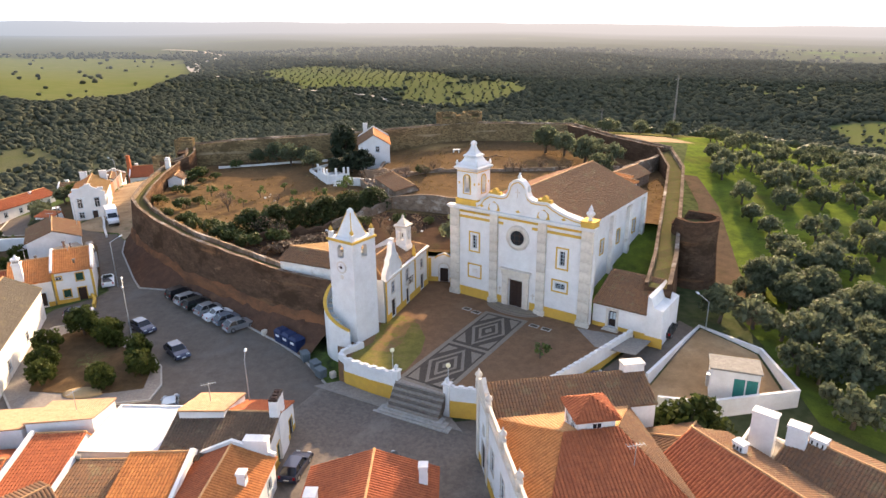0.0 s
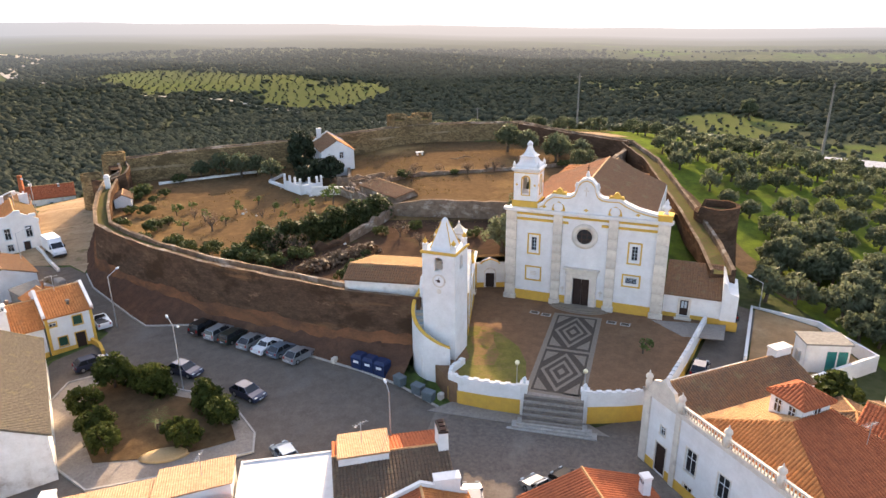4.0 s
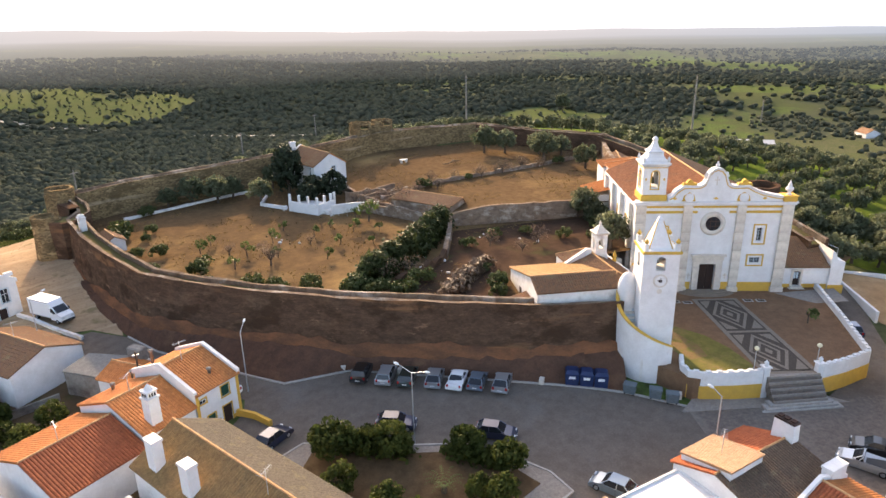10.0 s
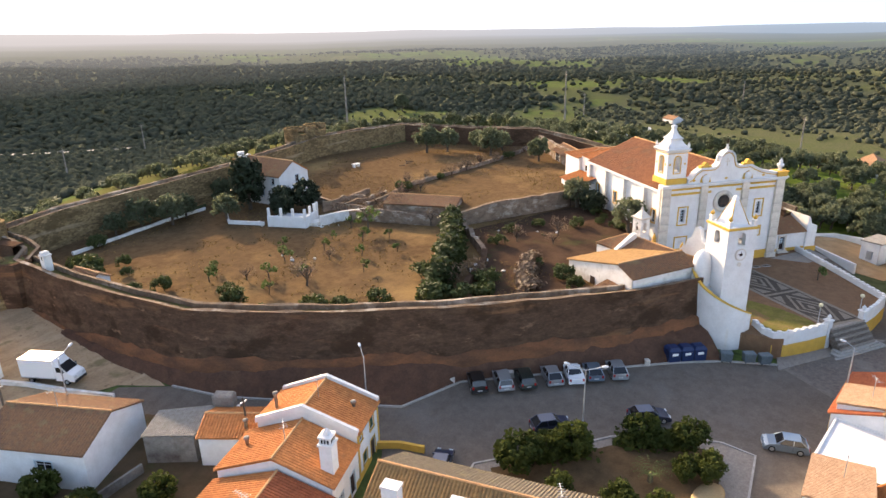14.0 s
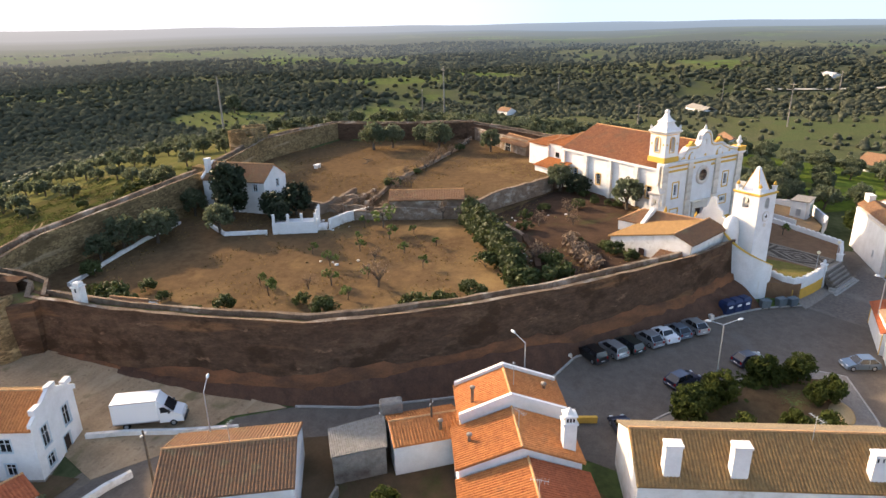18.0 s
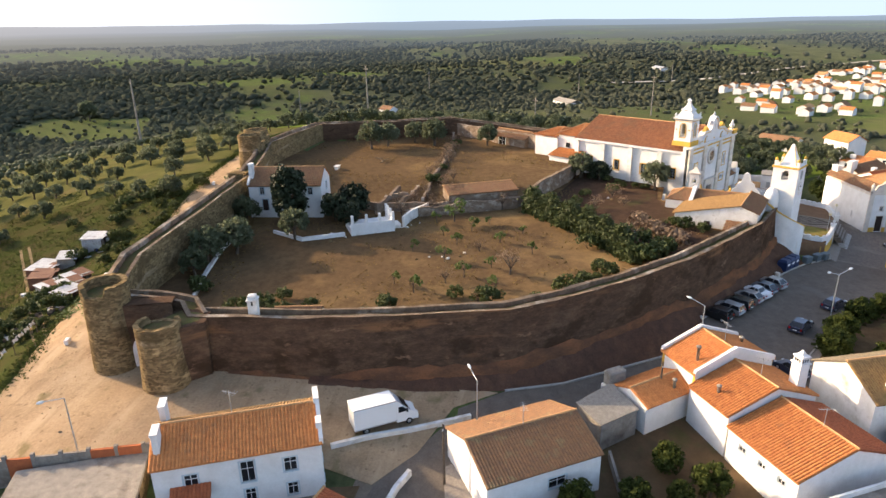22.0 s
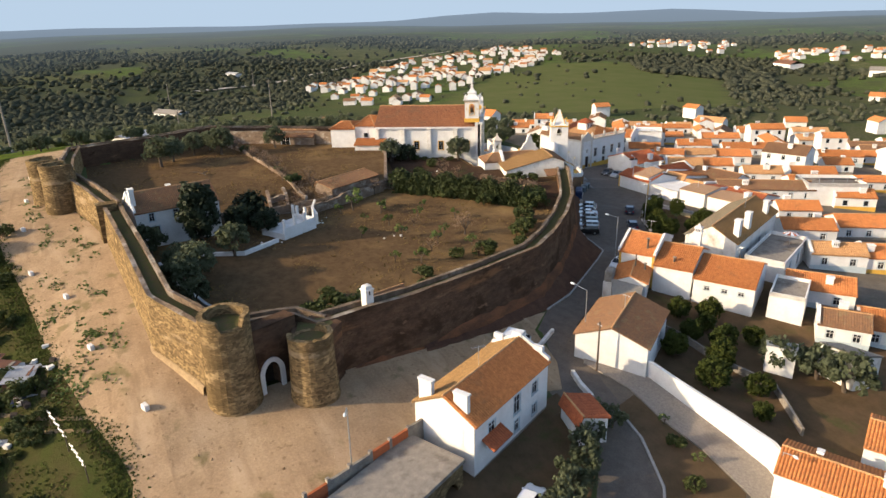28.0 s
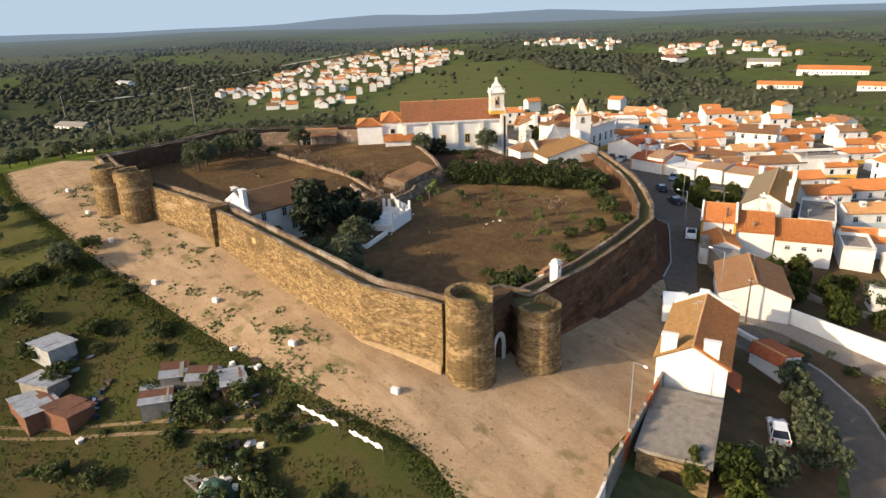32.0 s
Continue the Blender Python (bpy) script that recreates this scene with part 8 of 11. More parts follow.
for xx in (4.85, 9.75):
    bm = bmesh.new()
    lathe(bm, [(0.28, 7.25), (0.28, 7.7), (0.18, 7.8), (0.3, 8.1), (0.12, 8.6), (0.02, 8.9)], 10, Matrix.Translation((xx, 0.1, 0)))
    part("pinnacle", bm, OCHRE, th, smooth=True)
bm = bmesh.new()
bx(bm, 6.2, 7.8, -0.6, 0.0, 4.15, 4.3)
bal_ = part("balcony", bm, STONE, th)
for k in range(9):
    part("baluster", tube(bmesh.new(), (6.25 + k * 0.187, -0.55, 4.3), (6.25 + k * 0.187, -0.55, 5.2), 0.02, seg=5), IRON, bal_)
part("rail", box(6.2, 7.8, -0.58, -0.52, 5.2, 5.25), IRON, bal_)
hip_roof(th, 0.2, 14.4, 0.3, 6.4, 7.25, 8.7, TILE_OLD, 2.6, 0.15, "x")
# ornate bell gable on the roof
bg_ = thing("roof_lantern", "ornate white stone bell lantern with a pointed cap", "lantern", pose(-5.8, 85.1, 0, 0, 0, -22))
bm = bmesh.new()
for k in range(4):
    f = bmesh.new()
    arch_face(f, -0.8, 0.8, 8.6, 11.2, -0.36, 0.36, 9.2, 10.3, 0.3)
    for v in f.verts:
        v.co = Matrix.Rotation(k * math.pi / 2, 4, "Z") @ Matrix.Translation((0, -0.8, 0)) @ v.co
    tmp = bpy.data.meshes.new("tmp")
    f.to_mesh(tmp)
    f.free()
    bm.from_mesh(tmp)
    bpy.data.meshes.remove(tmp)
square(bm, [(0.92, 6.9), (0.92, 8.4), (0.8, 8.6)]), square(bm, [(0.5, 8.6), (0.5, 9.2)])
part("shaft", bm, WHITE_OLD, bg_)
bm = bmesh.new()
square(bm, [(0.82, 11.1), (1.02, 11.3), (1.02, 11.45), (0.75, 11.55), (0.35, 12.1), (0.12, 12.4), (0.16, 12.55), (0.02, 12.95)])
part("cap", bm, STONE, bg_)
part("bell", lathe(bmesh.new(), [(0.24, 9.6), (0.2, 9.75), (0.12, 10.1), (0.03, 10.15)], 10), BRONZE, bg_, smooth=True)
# gate wall between the town hall and the church
GW = Matrix.Translation((-3.4, 89.5, 0)) @ Matrix.Rotation(math.atan2(-0.9, 4.6), 4, "Z")
gw = thing("garden_gate_wall", "white gate wall with ochre trim and a dark door", "wall", GW, kind="structure")
bm = bmesh.new()
wall_face(bm, -1.6, 6.0, 0.6, 4.9, [(2.65, 3.95, 1.2, 3.4)], 0.35)
bx(bm, -1.6, 6.0, 0.4, 0.7, 0.6, 4.9)
plate(bm, [(1.9, 4.9), (2.2, 5.3), (3.3, 5.75), (4.4, 5.3), (4.7, 4.9)], 0.0, 0.5)
part("wall_panel", bm, WHITE, gw)
part("door", box(2.65, 3.95, 0.25, 0.32, 1.2, 3.4), DARK_WOOD, gw)
bm = bmesh.new()
band(bm, [(1.9, 4.85), (2.2, 5.22), (3.3, 5.65), (4.4, 5.22), (4.7, 4.85)], 0.18, -0.1, 0.02)
part("ornament_band", bm, OCHRE, gw)
bm = bmesh.new()
band(bm, [(2.5, 1.2), (2.5, 3.5)] + [(3.3 - 0.8 * math.cos(math.pi * i / 10), 3.5 + 0.7 * math.sin(math.pi * i / 10)) for i in range(1, 10)] + [(4.1, 3.5), (4.1, 1.2)], 0.16, -0.06, 0.02)
part("door_arch", bm, STONE, gw)
for a, b in ((-1.6, 2.4), (4.2, 6.0)):
    part("plinth", box(a, b, -0.05, 0.0, 0.6, 1.95), OCHRE, gw)
part("pilaster_band", box(0.9, 1.35, -0.08, 0.0, 1.95, 4.9), OCHRE, gw)


# ---- plants ----
def quads_mesh(name, centres, normals, sizes, material, seed):
    """Leaf tufts: one bent quad for each centre."""
    r = np.random.RandomState(seed)
    n = len(centres)
    a = np.cross(normals, r.normal(size=(n, 3)))
    a /= np.linalg.norm(a, axis=1, keepdims=True) + 1e-9
    b = np.cross(normals, a)
    s = sizes[:, None]
    v = np.stack([centres - a * s - b * s * .6, centres + a * s - b * s * .6, centres + a * s + b * s * .6 + normals * s * .3, centres - a * s + b * s * .6 + normals * s * .3], 1).reshape(-1, 3)
    me = bpy.data.meshes.new(name)
    me.from_pydata(v.tolist(), [], (np.arange(n * 4).reshape(-1, 4)).tolist())
    me.materials.append(material)
    return me


def crown_points(seed, radii, clumps, per, clump_r, low=-0.6):
    r = np.random.RandomState(seed)
    d = r.normal(size=(clumps, 3))
    d /= np.linalg.norm(d, axis=1, keepdims=True)
    d = d[d[:, 2] > low]
    c = d * np.array(radii) * (0.45 + 0.55 * r.rand(len(d), 1) ** 0.5)
    off = r.normal(size=(len(c), per, 3))
    off /= np.linalg.norm(off, axis=2, keepdims=True)
    rad = clump_r * (0.7 + 0.6 * r.rand(len(c), 1, 1))
    pts = (c[:, None] + off * rad * (0.5 + 0.5 * r.rand(len(c), per, 1))).reshape(-1, 3)
    nrm = (off + 0.5 * r.normal(size=off.shape)).reshape(-1, 3)
    return pts, nrm / np.linalg.norm(nrm, axis=1, keepdims=True)


def limbs(bm, rnd, h, r, n, spread, top):
    """A tapering trunk that leans a little and forks into limbs."""
    a, b = Vector((0, 0, -0.3)), Vector((rnd.uniform(-.2, .2), rnd.uniform(-.2, .2), h))
    tube(bm, a, b, r, r * 0.75, 7)
    for i in range(n):
        t = 2 * math.pi * i / n + rnd.uniform(-.4, .4)
        c = b + Vector((math.cos(t) * spread * 0.5, math.sin(t) * spread * 0.5, (top - h) * 0.5))
        d = b + Vector((math.cos(t) * spread, math.sin(t) * spread, (top - h) * rnd.uniform(.8, 1)))
        tube(bm, b, c, r * 0.55, r * 0.35, 5), tube(bm, c, d, r * 0.35, r * 0.1, 5)
        for k in range(2):
            e = c + Vector((rnd.uniform(-1, 1) * spread * .5, rnd.uniform(-1, 1) * spread * .5, (top - h) * 0.5))
            tube(bm, c, e, r * 0.2, r * 0.05, 4)


def tree_kind(name, label, category, material, seed, h, r, radii, clumps, per, clump_r, size, n_limbs=3, bark=None, low=-0.6):
    """A prototype tree: trunk with limbs, crown of leaf tufts."""
    rnd = random.Random(seed)
    t = thing(name, label, category)
    bm = bmesh.new()
    limbs(bm, rnd, h, r, n_limbs, radii[0] * 0.6, h + radii[2] * 1.1)
    part("trunk", bm, bark or BARK, t)
    pts, nrm = crown_points(seed, radii, clumps, per, clump_r, low)
    pts[:, 2] += h + radii[2] * 0.75
    sz = size * (0.6 + 0.8 * np.random.RandomState(seed + 1).rand(len(pts)))
    ob = new("crown", quads_mesh("crown", pts, nrm, sz, material, seed))
    ob.parent = t
    return t


def plant(proto, x, y, s=1.0, z=None, deg=None, used=set(), label="", group=""):
    """Sets a prototype in place; the first time the prototype itself is moved."""
    deg = random.uniform(0, 360) if deg is None else deg
    z = land_at(x, y) if z is None else z
    m = pose(x, y, z, 0, 0, deg)
    if proto.name not in used:
        used.add(proto.name)
        proto.matrix_basis = m @ Matrix.Scale(s, 4)
        ob = proto
    else:
        ob = copy_thing(proto, m)
        ob.scale = (s, s, s)
    return tagged(ob, label, group=group)


random.seed(11)
olives = [tree_kind("olive_tree", "grey-green olive tree with a gnarled trunk", "tree", OLIVE, 20 + k, 1.2, 0.24, (2.1 + .2 * k, 2.0, 1.5 + .15 * (k % 2)), 46, 26, 0.62, 0.20, 3) for k in range(4)]
big_olives = [tree_kind("olive_tree", "large spreading olive tree in the castle courtyard", "tree", OLIVE, 40 + k, 1.7, 0.32, (2.9, 2.7, 2.2), 70, 30, 0.75, 0.21, 4) for k in range(2)]
oranges = [tree_kind("orange_tree", "dense round orange tree with dark glossy leaves", "tree", ORANGELEAF, 60 + k, 0.7, 0.14, (1.5, 1.4, 1.35), 64, 46, 0.42, 0.11, 3, low=-0.9) for k in range(3)]
youngs = [tree_kind("fruit_tree", "small pruned fruit tree in the old orchard", "tree", YOUNGLEAF, 70 + k, 1.0, 0.09, (1.0, 1.0, 0.55), 9, 20, 0.36, 0.13, 5) for k in range(3)]
bares = [tree_kind("bare_shrub", "leafless brown shrub in the old orchard", "shrub", DRYLEAF, 80 + k, 0.5, 0.1, (1.2, 1.2, 1.0), 26, 9, 0.4, 0.06, 8) for k in range(2)]
bushes = [tree_kind("bush", "low leafy green garden bush", "shrub", HEDGELEAF, 90 + k, 0.15, 0.06, (1.3, 1.1, 0.7), 38, 44, 0.38, 0.095, 3, low=-0.3) for k in range(3)]
dark = tree_kind("cypress_tree", "tall dark evergreen in front of the castle house", "tree", DARKLEAF, 101, 1.3, 0.3, (2.0, 1.9, 3.2), 100, 34, 0.62, 0.18, 4, low=-0.95)
darkround = [tree_kind("evergreen_tree", "dark round evergreen tree", "tree", DARKLEAF, 103 + k, 1.0, 0.22, (2.3, 2.2, 1.9), 70, 30, 0.6, 0.18, 4, low=-0.8) for k in range(2)]


def low(x, y):
    return low_z(x, y)


plant(dark, -25.6, 153.6, 1.4, 6.0)
for x, y, s in ((-22.6, 147.0, 1.05), (-19.8, 144.4, 1.2), (-25.4, 143.6, 0.9)):
    plant(random.choice(darkround), x, y, s, 6.0)
for x, y, s in ((-32.5, 150.3, 1.0), (-26.8, 161.2, 1.0), (-39.5, 156.8, 1.1), (-43.8, 159.2, 1.1), (-36, 158.5, 0.9), (-48.5, 158.5, 0.8)):
    plant(random.choice(big_olives), x, y, s * 0.85, low(x, y))
for x, y, s in ((23.5, 153.0, 1.1), (27.5, 150.0, 0.95), (33.5, 144.5, 0.9), (30.3, 139.0, 1.1), (31.0, 126.0, 0.9), (37.0, 140.5, 0.8)):
    plant(random.choice(big_olives), x, y, s, high_z(x, y))
for x, y in ((-49, 127.6), (-46.6, 131.1), (-39.5, 118.1), (-24.4, 123.4), (-21.6, 129.8), (-21.2, 120.7), (-27, 127), (-31, 124.5), (-35, 131), (-37.5, 125), (-43, 122), (-29, 118.5), (-25, 115), (-34, 113.5), (-47, 117.5)):
    plant(random.choice(youngs), x + random.uniform(-.6, .6), y + random.uniform(-.6, .6), random.uniform(.7, 1.15), low(x, y), group="orchard trees")
plant(youngs[0], -20.5, 126.5, 1.9, low(-20.5, 126.5), label="taller leafy fruit tree in the old orchard")
for x, y, s in ((-41.6, 115.8, 1.7), (-45.5, 124.0, 1.0), (-51, 119, 1.0), (-33.5, 120.8, 0.9), (-12.5, 127.5, 1.5), (-8.5, 130.0, 1.4), (-4.5, 129.2, 1.2), (8, 132.0, 1.3), (14, 133.0, 1.4), (20, 134.2, 1.3), (-27.5, 98.5, 1.6), (-31, 99.6, 1.6)):
    plant(random.choice(bares), x, y, s, low(x, y) if x < -14 else high_z(x, y))
for x, y, s in ((-52.8, 155.4, 1.3), (-53.8, 143.5, 1.0), (-49.7, 121.9, 1.0), (-51.2, 117.8, 1.5), (-46.5, 108.0, 1.5), (-44.0, 105.2, 1.3), (-55.3, 139.2, 0.8), (-40.2, 103.0, 1.4), (-54.6, 130.0, 1.2), (-36, 99, 1.3), (-58.5, 147.5, 1.3)):
    plant(random.choice(bushes), x, y, s, low(x, y))


def hedge_row(label, pts, wide, high, z, material, seed, dense=60, name="hedge"):
    """A leafy hedge along a line."""
    r = np.random.RandomState(seed)
    line = walk_line(pts, 1.0)
    P, N = [], []
    for q in line:
        for k in range(dense):
            a = r.uniform(0, math.pi)
            rr = 0.75 + 0.35 * r.rand()
            P.append((q.x + math.cos(a) * wide / 2 * rr + r.normal() * .3, q.y + r.normal() * .5, z(q.x, q.y) + abs(math.sin(a)) * high * rr * (0.85 + 0.15 * math.sin(q.x * 1.7))))
            N.append((math.cos(a) + r.normal() * .5, r.normal() * .6, math.sin(a) + r.normal() * .4))
    P, N = np.array(P), np.array(N)
    N /= np.linalg.norm(N, axis=1, keepdims=True)
    t = new(name, quads_mesh(name, P, N, 0.13 + 0.16 * r.rand(len(P)), material, seed))
    return tagged(t, label, "hedge")


hedge_row("tall overgrown hedge along the garden wall", [(-12.8, 114.4), (-17.5, 110.5), (-23.0, 105.6), (-28.6, 102.4), (-33.5, 99.4)], 3.6, 4.4, low_z, DENSELEAF, 3, 420)
for x, y, s in ((-36, 97.5, 1.6), (-34, 95.0, 1.4), (-31.0, 94.0, 1.3), (-27, 96.5, 1.2), (-30.5, 104.6, 1.2), (-22, 108.5, 1.1)):
    plant(random.choice(bushes), x, y, s * 1.2, low(x, y), label="overgrown shrub beside the ruined garden wall")
for k in range(15):
    x = -13.0 + k * 3.6 + random.uniform(-1, 1)
    plant(random.choice(bares + bushes[:1]), x, 133.4 + random.uniform(-.9, .9) + max(0, x - 25) * 0.1, random.uniform(0.7, 1.3), high_z(x, 133), label="brown scrub along the low courtyard wall", group="scrub along the courtyard wall")
for x, y, s in ((-15.5, 137.5, .9), (-13.8, 134.5, 1.0), (-14.5, 129.0, .9), (-12.6, 125.0, .8), (-17.2, 131.0, 1.0), (-18.6, 136.2, .9), (-13.0, 119.0, 1.0)):
    plant(random.choice(bares), x, y, s * 1.3, low(x, y) + 0.4, label="tangled brown shrub on the ruined terrace")
hedge_row("brambles and creepers over the ruins", [(-17, 96.0), (-22, 93.5), (-26, 90.5)], 3.2, 1.6, low_z, DRYLEAF, 4, 160)
for k in range(9):
    q = CH @ Vector((-13.4 + random.uniform(-1, 1.2), 5 + k * 2.0, 0))
    plant(random.choice(darkround + big_olives + bushes), q.x, q.y, random.uniform(0.6, 1.0), low(q.x, q.y))
for x, y, s in ((-14.2, 104.0, 0.7), (-11.2, 102.6, 0.8), (-4.6, 99.2, 0.9), (-17.7, 94.6, 0.5), (-18.5, 90.3, 0.6), (-9, 97.5, 0.6), (0.5, 98.5, 0.7)):
    plant(random.choice(bares + bushes), x, y, s * 1.6, low(x, y))
for x, y, s in ((-19.5, 89.0, 1.2), (-21.3, 86.5, 1.0), (-8, 106, 1.0), (-3, 104, 0.9)):
    plant(random.choice(bushes), x, y, s, low(x, y))
# planted island on the square
for x, y, s in ((-48.7, 76.4, 1.5), (-43.6, 73.6, 1.35), (-50.3, 71.2, 1.25), (-48.0, 66.6, 1.25), (-37.8, 69.4, 1.25), (-35.8, 65.6, 1.2), (-40.2, 64.3, 0.9), (-46.6, 63.8, 1.15), (-45.4, 75.2, 1.1), (-38.9, 62.6, 1.1)):
    plant(random.choice(oranges), x, y, s * 0.86, land_at(x, y) + 0.2, group="orange trees on the planted island")
hedge_row("clipped dark hedge along the kerb of the planted island", [(-46.8, 76.6), (-42.6, 73.2)], 1.3, 1.3, lambda x, y: land_at(x, y) + .1, ORANGELEAF, 6, 220)
hedge_row("clipped dark hedge along the kerb of the planted island", [(-38.6, 70.6), (-35.6, 66.6)], 1.3, 1.3, lambda x, y: land_at(x, y) + .1, ORANGELEAF, 7, 220)
palm = thing("palm", "small feathery palm on the planted island", "palm", pose(-42.2, 66.6, land_at(-42.2, 66.6)))
bm = bmesh.new()
lathe(bm, [(0.3, 0), (0.26, 0.5), (0.22, 0.9)], 10)
part("trunk", bm, BARK, palm)
for k in range(16):
    bm = bmesh.new()
    a, r_ = 2 * math.pi * k / 16 + 0.2 * (k % 3), 1.7 + 0.3 * (k % 2)
    for i in range(9):
        s0 = i / 9
        c = Vector((math.cos(a) * r_ * s0, math.sin(a) * r_ * s0, 0.9 + 1.1 * math.sin(s0 * 2.4) * (0.6 + 0.4 * (k % 3) / 2)))
        w = Vector((-math.sin(a), math.cos(a), 0)) * (0.32 * (1 - s0 * 0.6))
        d = Vector((math.cos(a), math.sin(a), 0)) * 0.14
        for sg in (-1, 1):
            bm.faces.new([bm.verts.new(p) for p in (c, c + d * 0.5, c + w * sg + d + Vector((0, 0, -0.12)))])
    part("frond", bm, YOUNGLEAF, palm)
sap = plant(youngs[1], 11.3, 65.1, 1.0, 1.2, label="lone sapling in the churchyard")

# gardens, roadside and grove trees
for x, y, s in ((-71.3, 99.0, 1.2), (-73.8, 95.6, 1.3), (-79.9, 100.5, 1.4), (-85.0, 109.0, 1.5), (-78.1, 107.6, 1.3), (-82.5, 104.5, 1.4), (-76.5, 102.5, 1.2), (-88.5, 105.5, 1.2), (-81, 96.0, 1.1), (-75.5, 98.5, 1.0), (-91.5, 108.9, 0.9)):
    plant(random.choice(oranges), x, y, s * 0.8, group="orange trees in the walled garden")
for x, y, s in ((-86.2, 98.4, 1.0), (-89.5, 95.7, 1.1), (-92.6, 95.3, 1.2), (-86.6, 129.0, 0.7), (-88.2, 131.0, 0.8), (-89.8, 133.2, 0.8), (-91.4, 135.6, 0.85), (-93.0, 138.0, 0.85), (-94.6, 140.6, 0.85), (-83.6, 125.9, 0.6), (-85.5, 125.0, 0.6), (-92.5, 147.0, 1.0)):
    plant(random.choice(olives), x, y, s)
for x, y, s in ((-90.8, 150, 1.3), (-93.5, 152.5, 1.2), (-88.7, 152.8, 1.1)):
    plant(random.choice(oranges), x, y, s)
plant(oranges[1], 23.4, 51.0, 2.1, -1.9, label="leafy lemon tree between the manor and the yard")


TOWN_LAND = [(-70, 60), (-105, 110), (-105, 160), (-82, 195), (-60, 176), (-30, 181), (5, 182), (66, 187), (70, 165), (58, 140), (50, 105), (47, 88), (41, 76), (41, 55), (60, 30), (110, 20), (120, -60), (0, -95), (-120, -60), (-120, 50)]


def blocked(x, y):
    return inside(x, y, TOWN_LAND)


spots_ = []
for i in range(-30, 40):
    for j in range(-8, 52):
        x, y = 38 + i * 7.2 + j * 1.1 + random.uniform(-1.2, 1.2), -10 + j * 7.2 - i * 0.6 + random.uniform(-1.2, 1.2)
        if inside(x, y, OLIVE_LAND) and not blocked(x, y) and random.random() > 0.14 and y < 178:
            spots_.append((x, y))
for i in range(-20, 34):
    for j in range(0, 24):
        x, y = -20 + i * 10.2 + j * 3.0 + random.uniform(-.9, .9), 186 + j * 9.4 - i * 1.6 + random.uniform(-.9, .9)
        if inside(x, y, OLIVE_LAND) and y > 178 and not blocked(x, y) and random.random() > 0.1 and (x > -16 or y > 212):
            spots_.append((x, y))
spots_.sort(key=lambda q: min(math.hypot(q[0] - 30, q[1] - 100), math.hypot(q[0] + 20, q[1] - 195)))
for x, y in spots_[:290]:
    plant(random.choice(olives), x, y, random.uniform(0.8, 1.25) if x > 38 and y < 150 else random.uniform(0.75, 1.1), group="olive grove")
FAR_OLIVES = spots_[290:]
plant(tree_kind("valley_tree", "tall pale-green tree standing alone in the valley", "tree", OLIVE, 131, 5.0, 0.6, (6.5, 6.0, 6.5), 120, 34, 1.7, 0.5, 5), 349, 484, 1.0)
for k in range(20):
    x, y = 43.5 + random.uniform(0, 15), 60 + random.uniform(0, 32)
    if not inside(x, y, [(20, 50), (39.5, 52), (39.5, 74), (20, 76)]):
        plant(random.choice(big_olives), x, y, random.uniform(0.8, 1.0), label="crowded dark olive tree below the church", group="olives below the church")
for x, y in ((46.9, 67.5), (40.5, 63.9), (52.9, 71.4), (42.0, 71.3), (39.8, 74.2), (50.9, 76.0), (45.3, 61.8), (48.2, 79.4), (42.9, 83.1), (36.0, 75.7), (49.5, 65.0)):
    plant(random.choice(olives), x, y, random.uniform(0.9, 1.2), label="crowded dark olive tree below the church", group="olives below the church")
for k in range(95):
    x = random.uniform(-80, -4)
    y = 174.5 + 0.11 * (x + 60) + random.uniform(1.0, 26) * random.uniform(0.25, 1)
    if x > -66 or y > 176:
        plant(random.choice(bushes), x, y, random.uniform(0.35, 1.5), group="scrub below the castle track")

# weeds on the trodden ground along the north wall
r = np.random.RandomState(5)
P = []
for k in range(75):
    c = np.array([r.uniform(-58, 30), 0.0])
    y = 167.5 + r.uniform(0, 8) + max(0, c[0] + 20) * 0.10
    for _ in range(22):
        x2, y2 = c[0] + r.normal() * .7, y + r.normal() * .5
        P.append((x2, y2, land_at(x2, y2) + 0.16))
P = np.array(P)
N = np.tile([0.0, 0.0, 1.0], (len(P), 1)) + r.normal(size=(len(P), 3)) * .5
N /= np.linalg.norm(N, axis=1, keepdims=True)
tagged(new("weeds", quads_mesh("weeds", P, N, 0.10 + 0.12 * r.rand(len(P)), YOUNGLEAF, 9)), "tufts of green weeds on the bare ground", "weeds", kind="stuff")
q = np.column_stack([r.uniform(-100, 4, 45000), r.uniform(170, 225, 45000)])
keep = [y2 > 174.6 + 0.125 * (x2 + 60) + 1.6 * math.sin(x2 * 0.7) * math.sin(x2 * 0.23) and (x2 > -80 or y2 > 176) and noise.noise(Vector((x2 / 5, y2 / 5, 4.0))) > -0.25 for x2, y2 in q]
q = q[np.array(keep)]
P = np.column_stack([q, land(q[:, 0], q[:, 1]) + 0.10])
N = np.tile([0.0, 0.0, 1.0], (len(P), 1)) + r.normal(size=(len(P), 3)) * .55
N /= np.linalg.norm(N, axis=1, keepdims=True)
tagged(new("grass", quads_mesh("grass", P, N, 0.05 + 0.11 * r.rand(len(P)), GRASSLEAF, 10)), "rough winter grass below the castle track", "grass", kind="stuff")

# ---- woods and far country ----
WOODS = leaf("far_woodland_leaves", (0.074, 0.082, 0.058), (0.122, 0.130, 0.090), 0.5, 0.0)
wn_ = WOODS.node_tree
wt, wb = wn_.nodes.new("ShaderNodeTexNoise"), wn_.nodes.new("ShaderNodeBump")
wt.inputs["Scale"].default_value, wt.inputs["Detail"].default_value = 1.1, 5
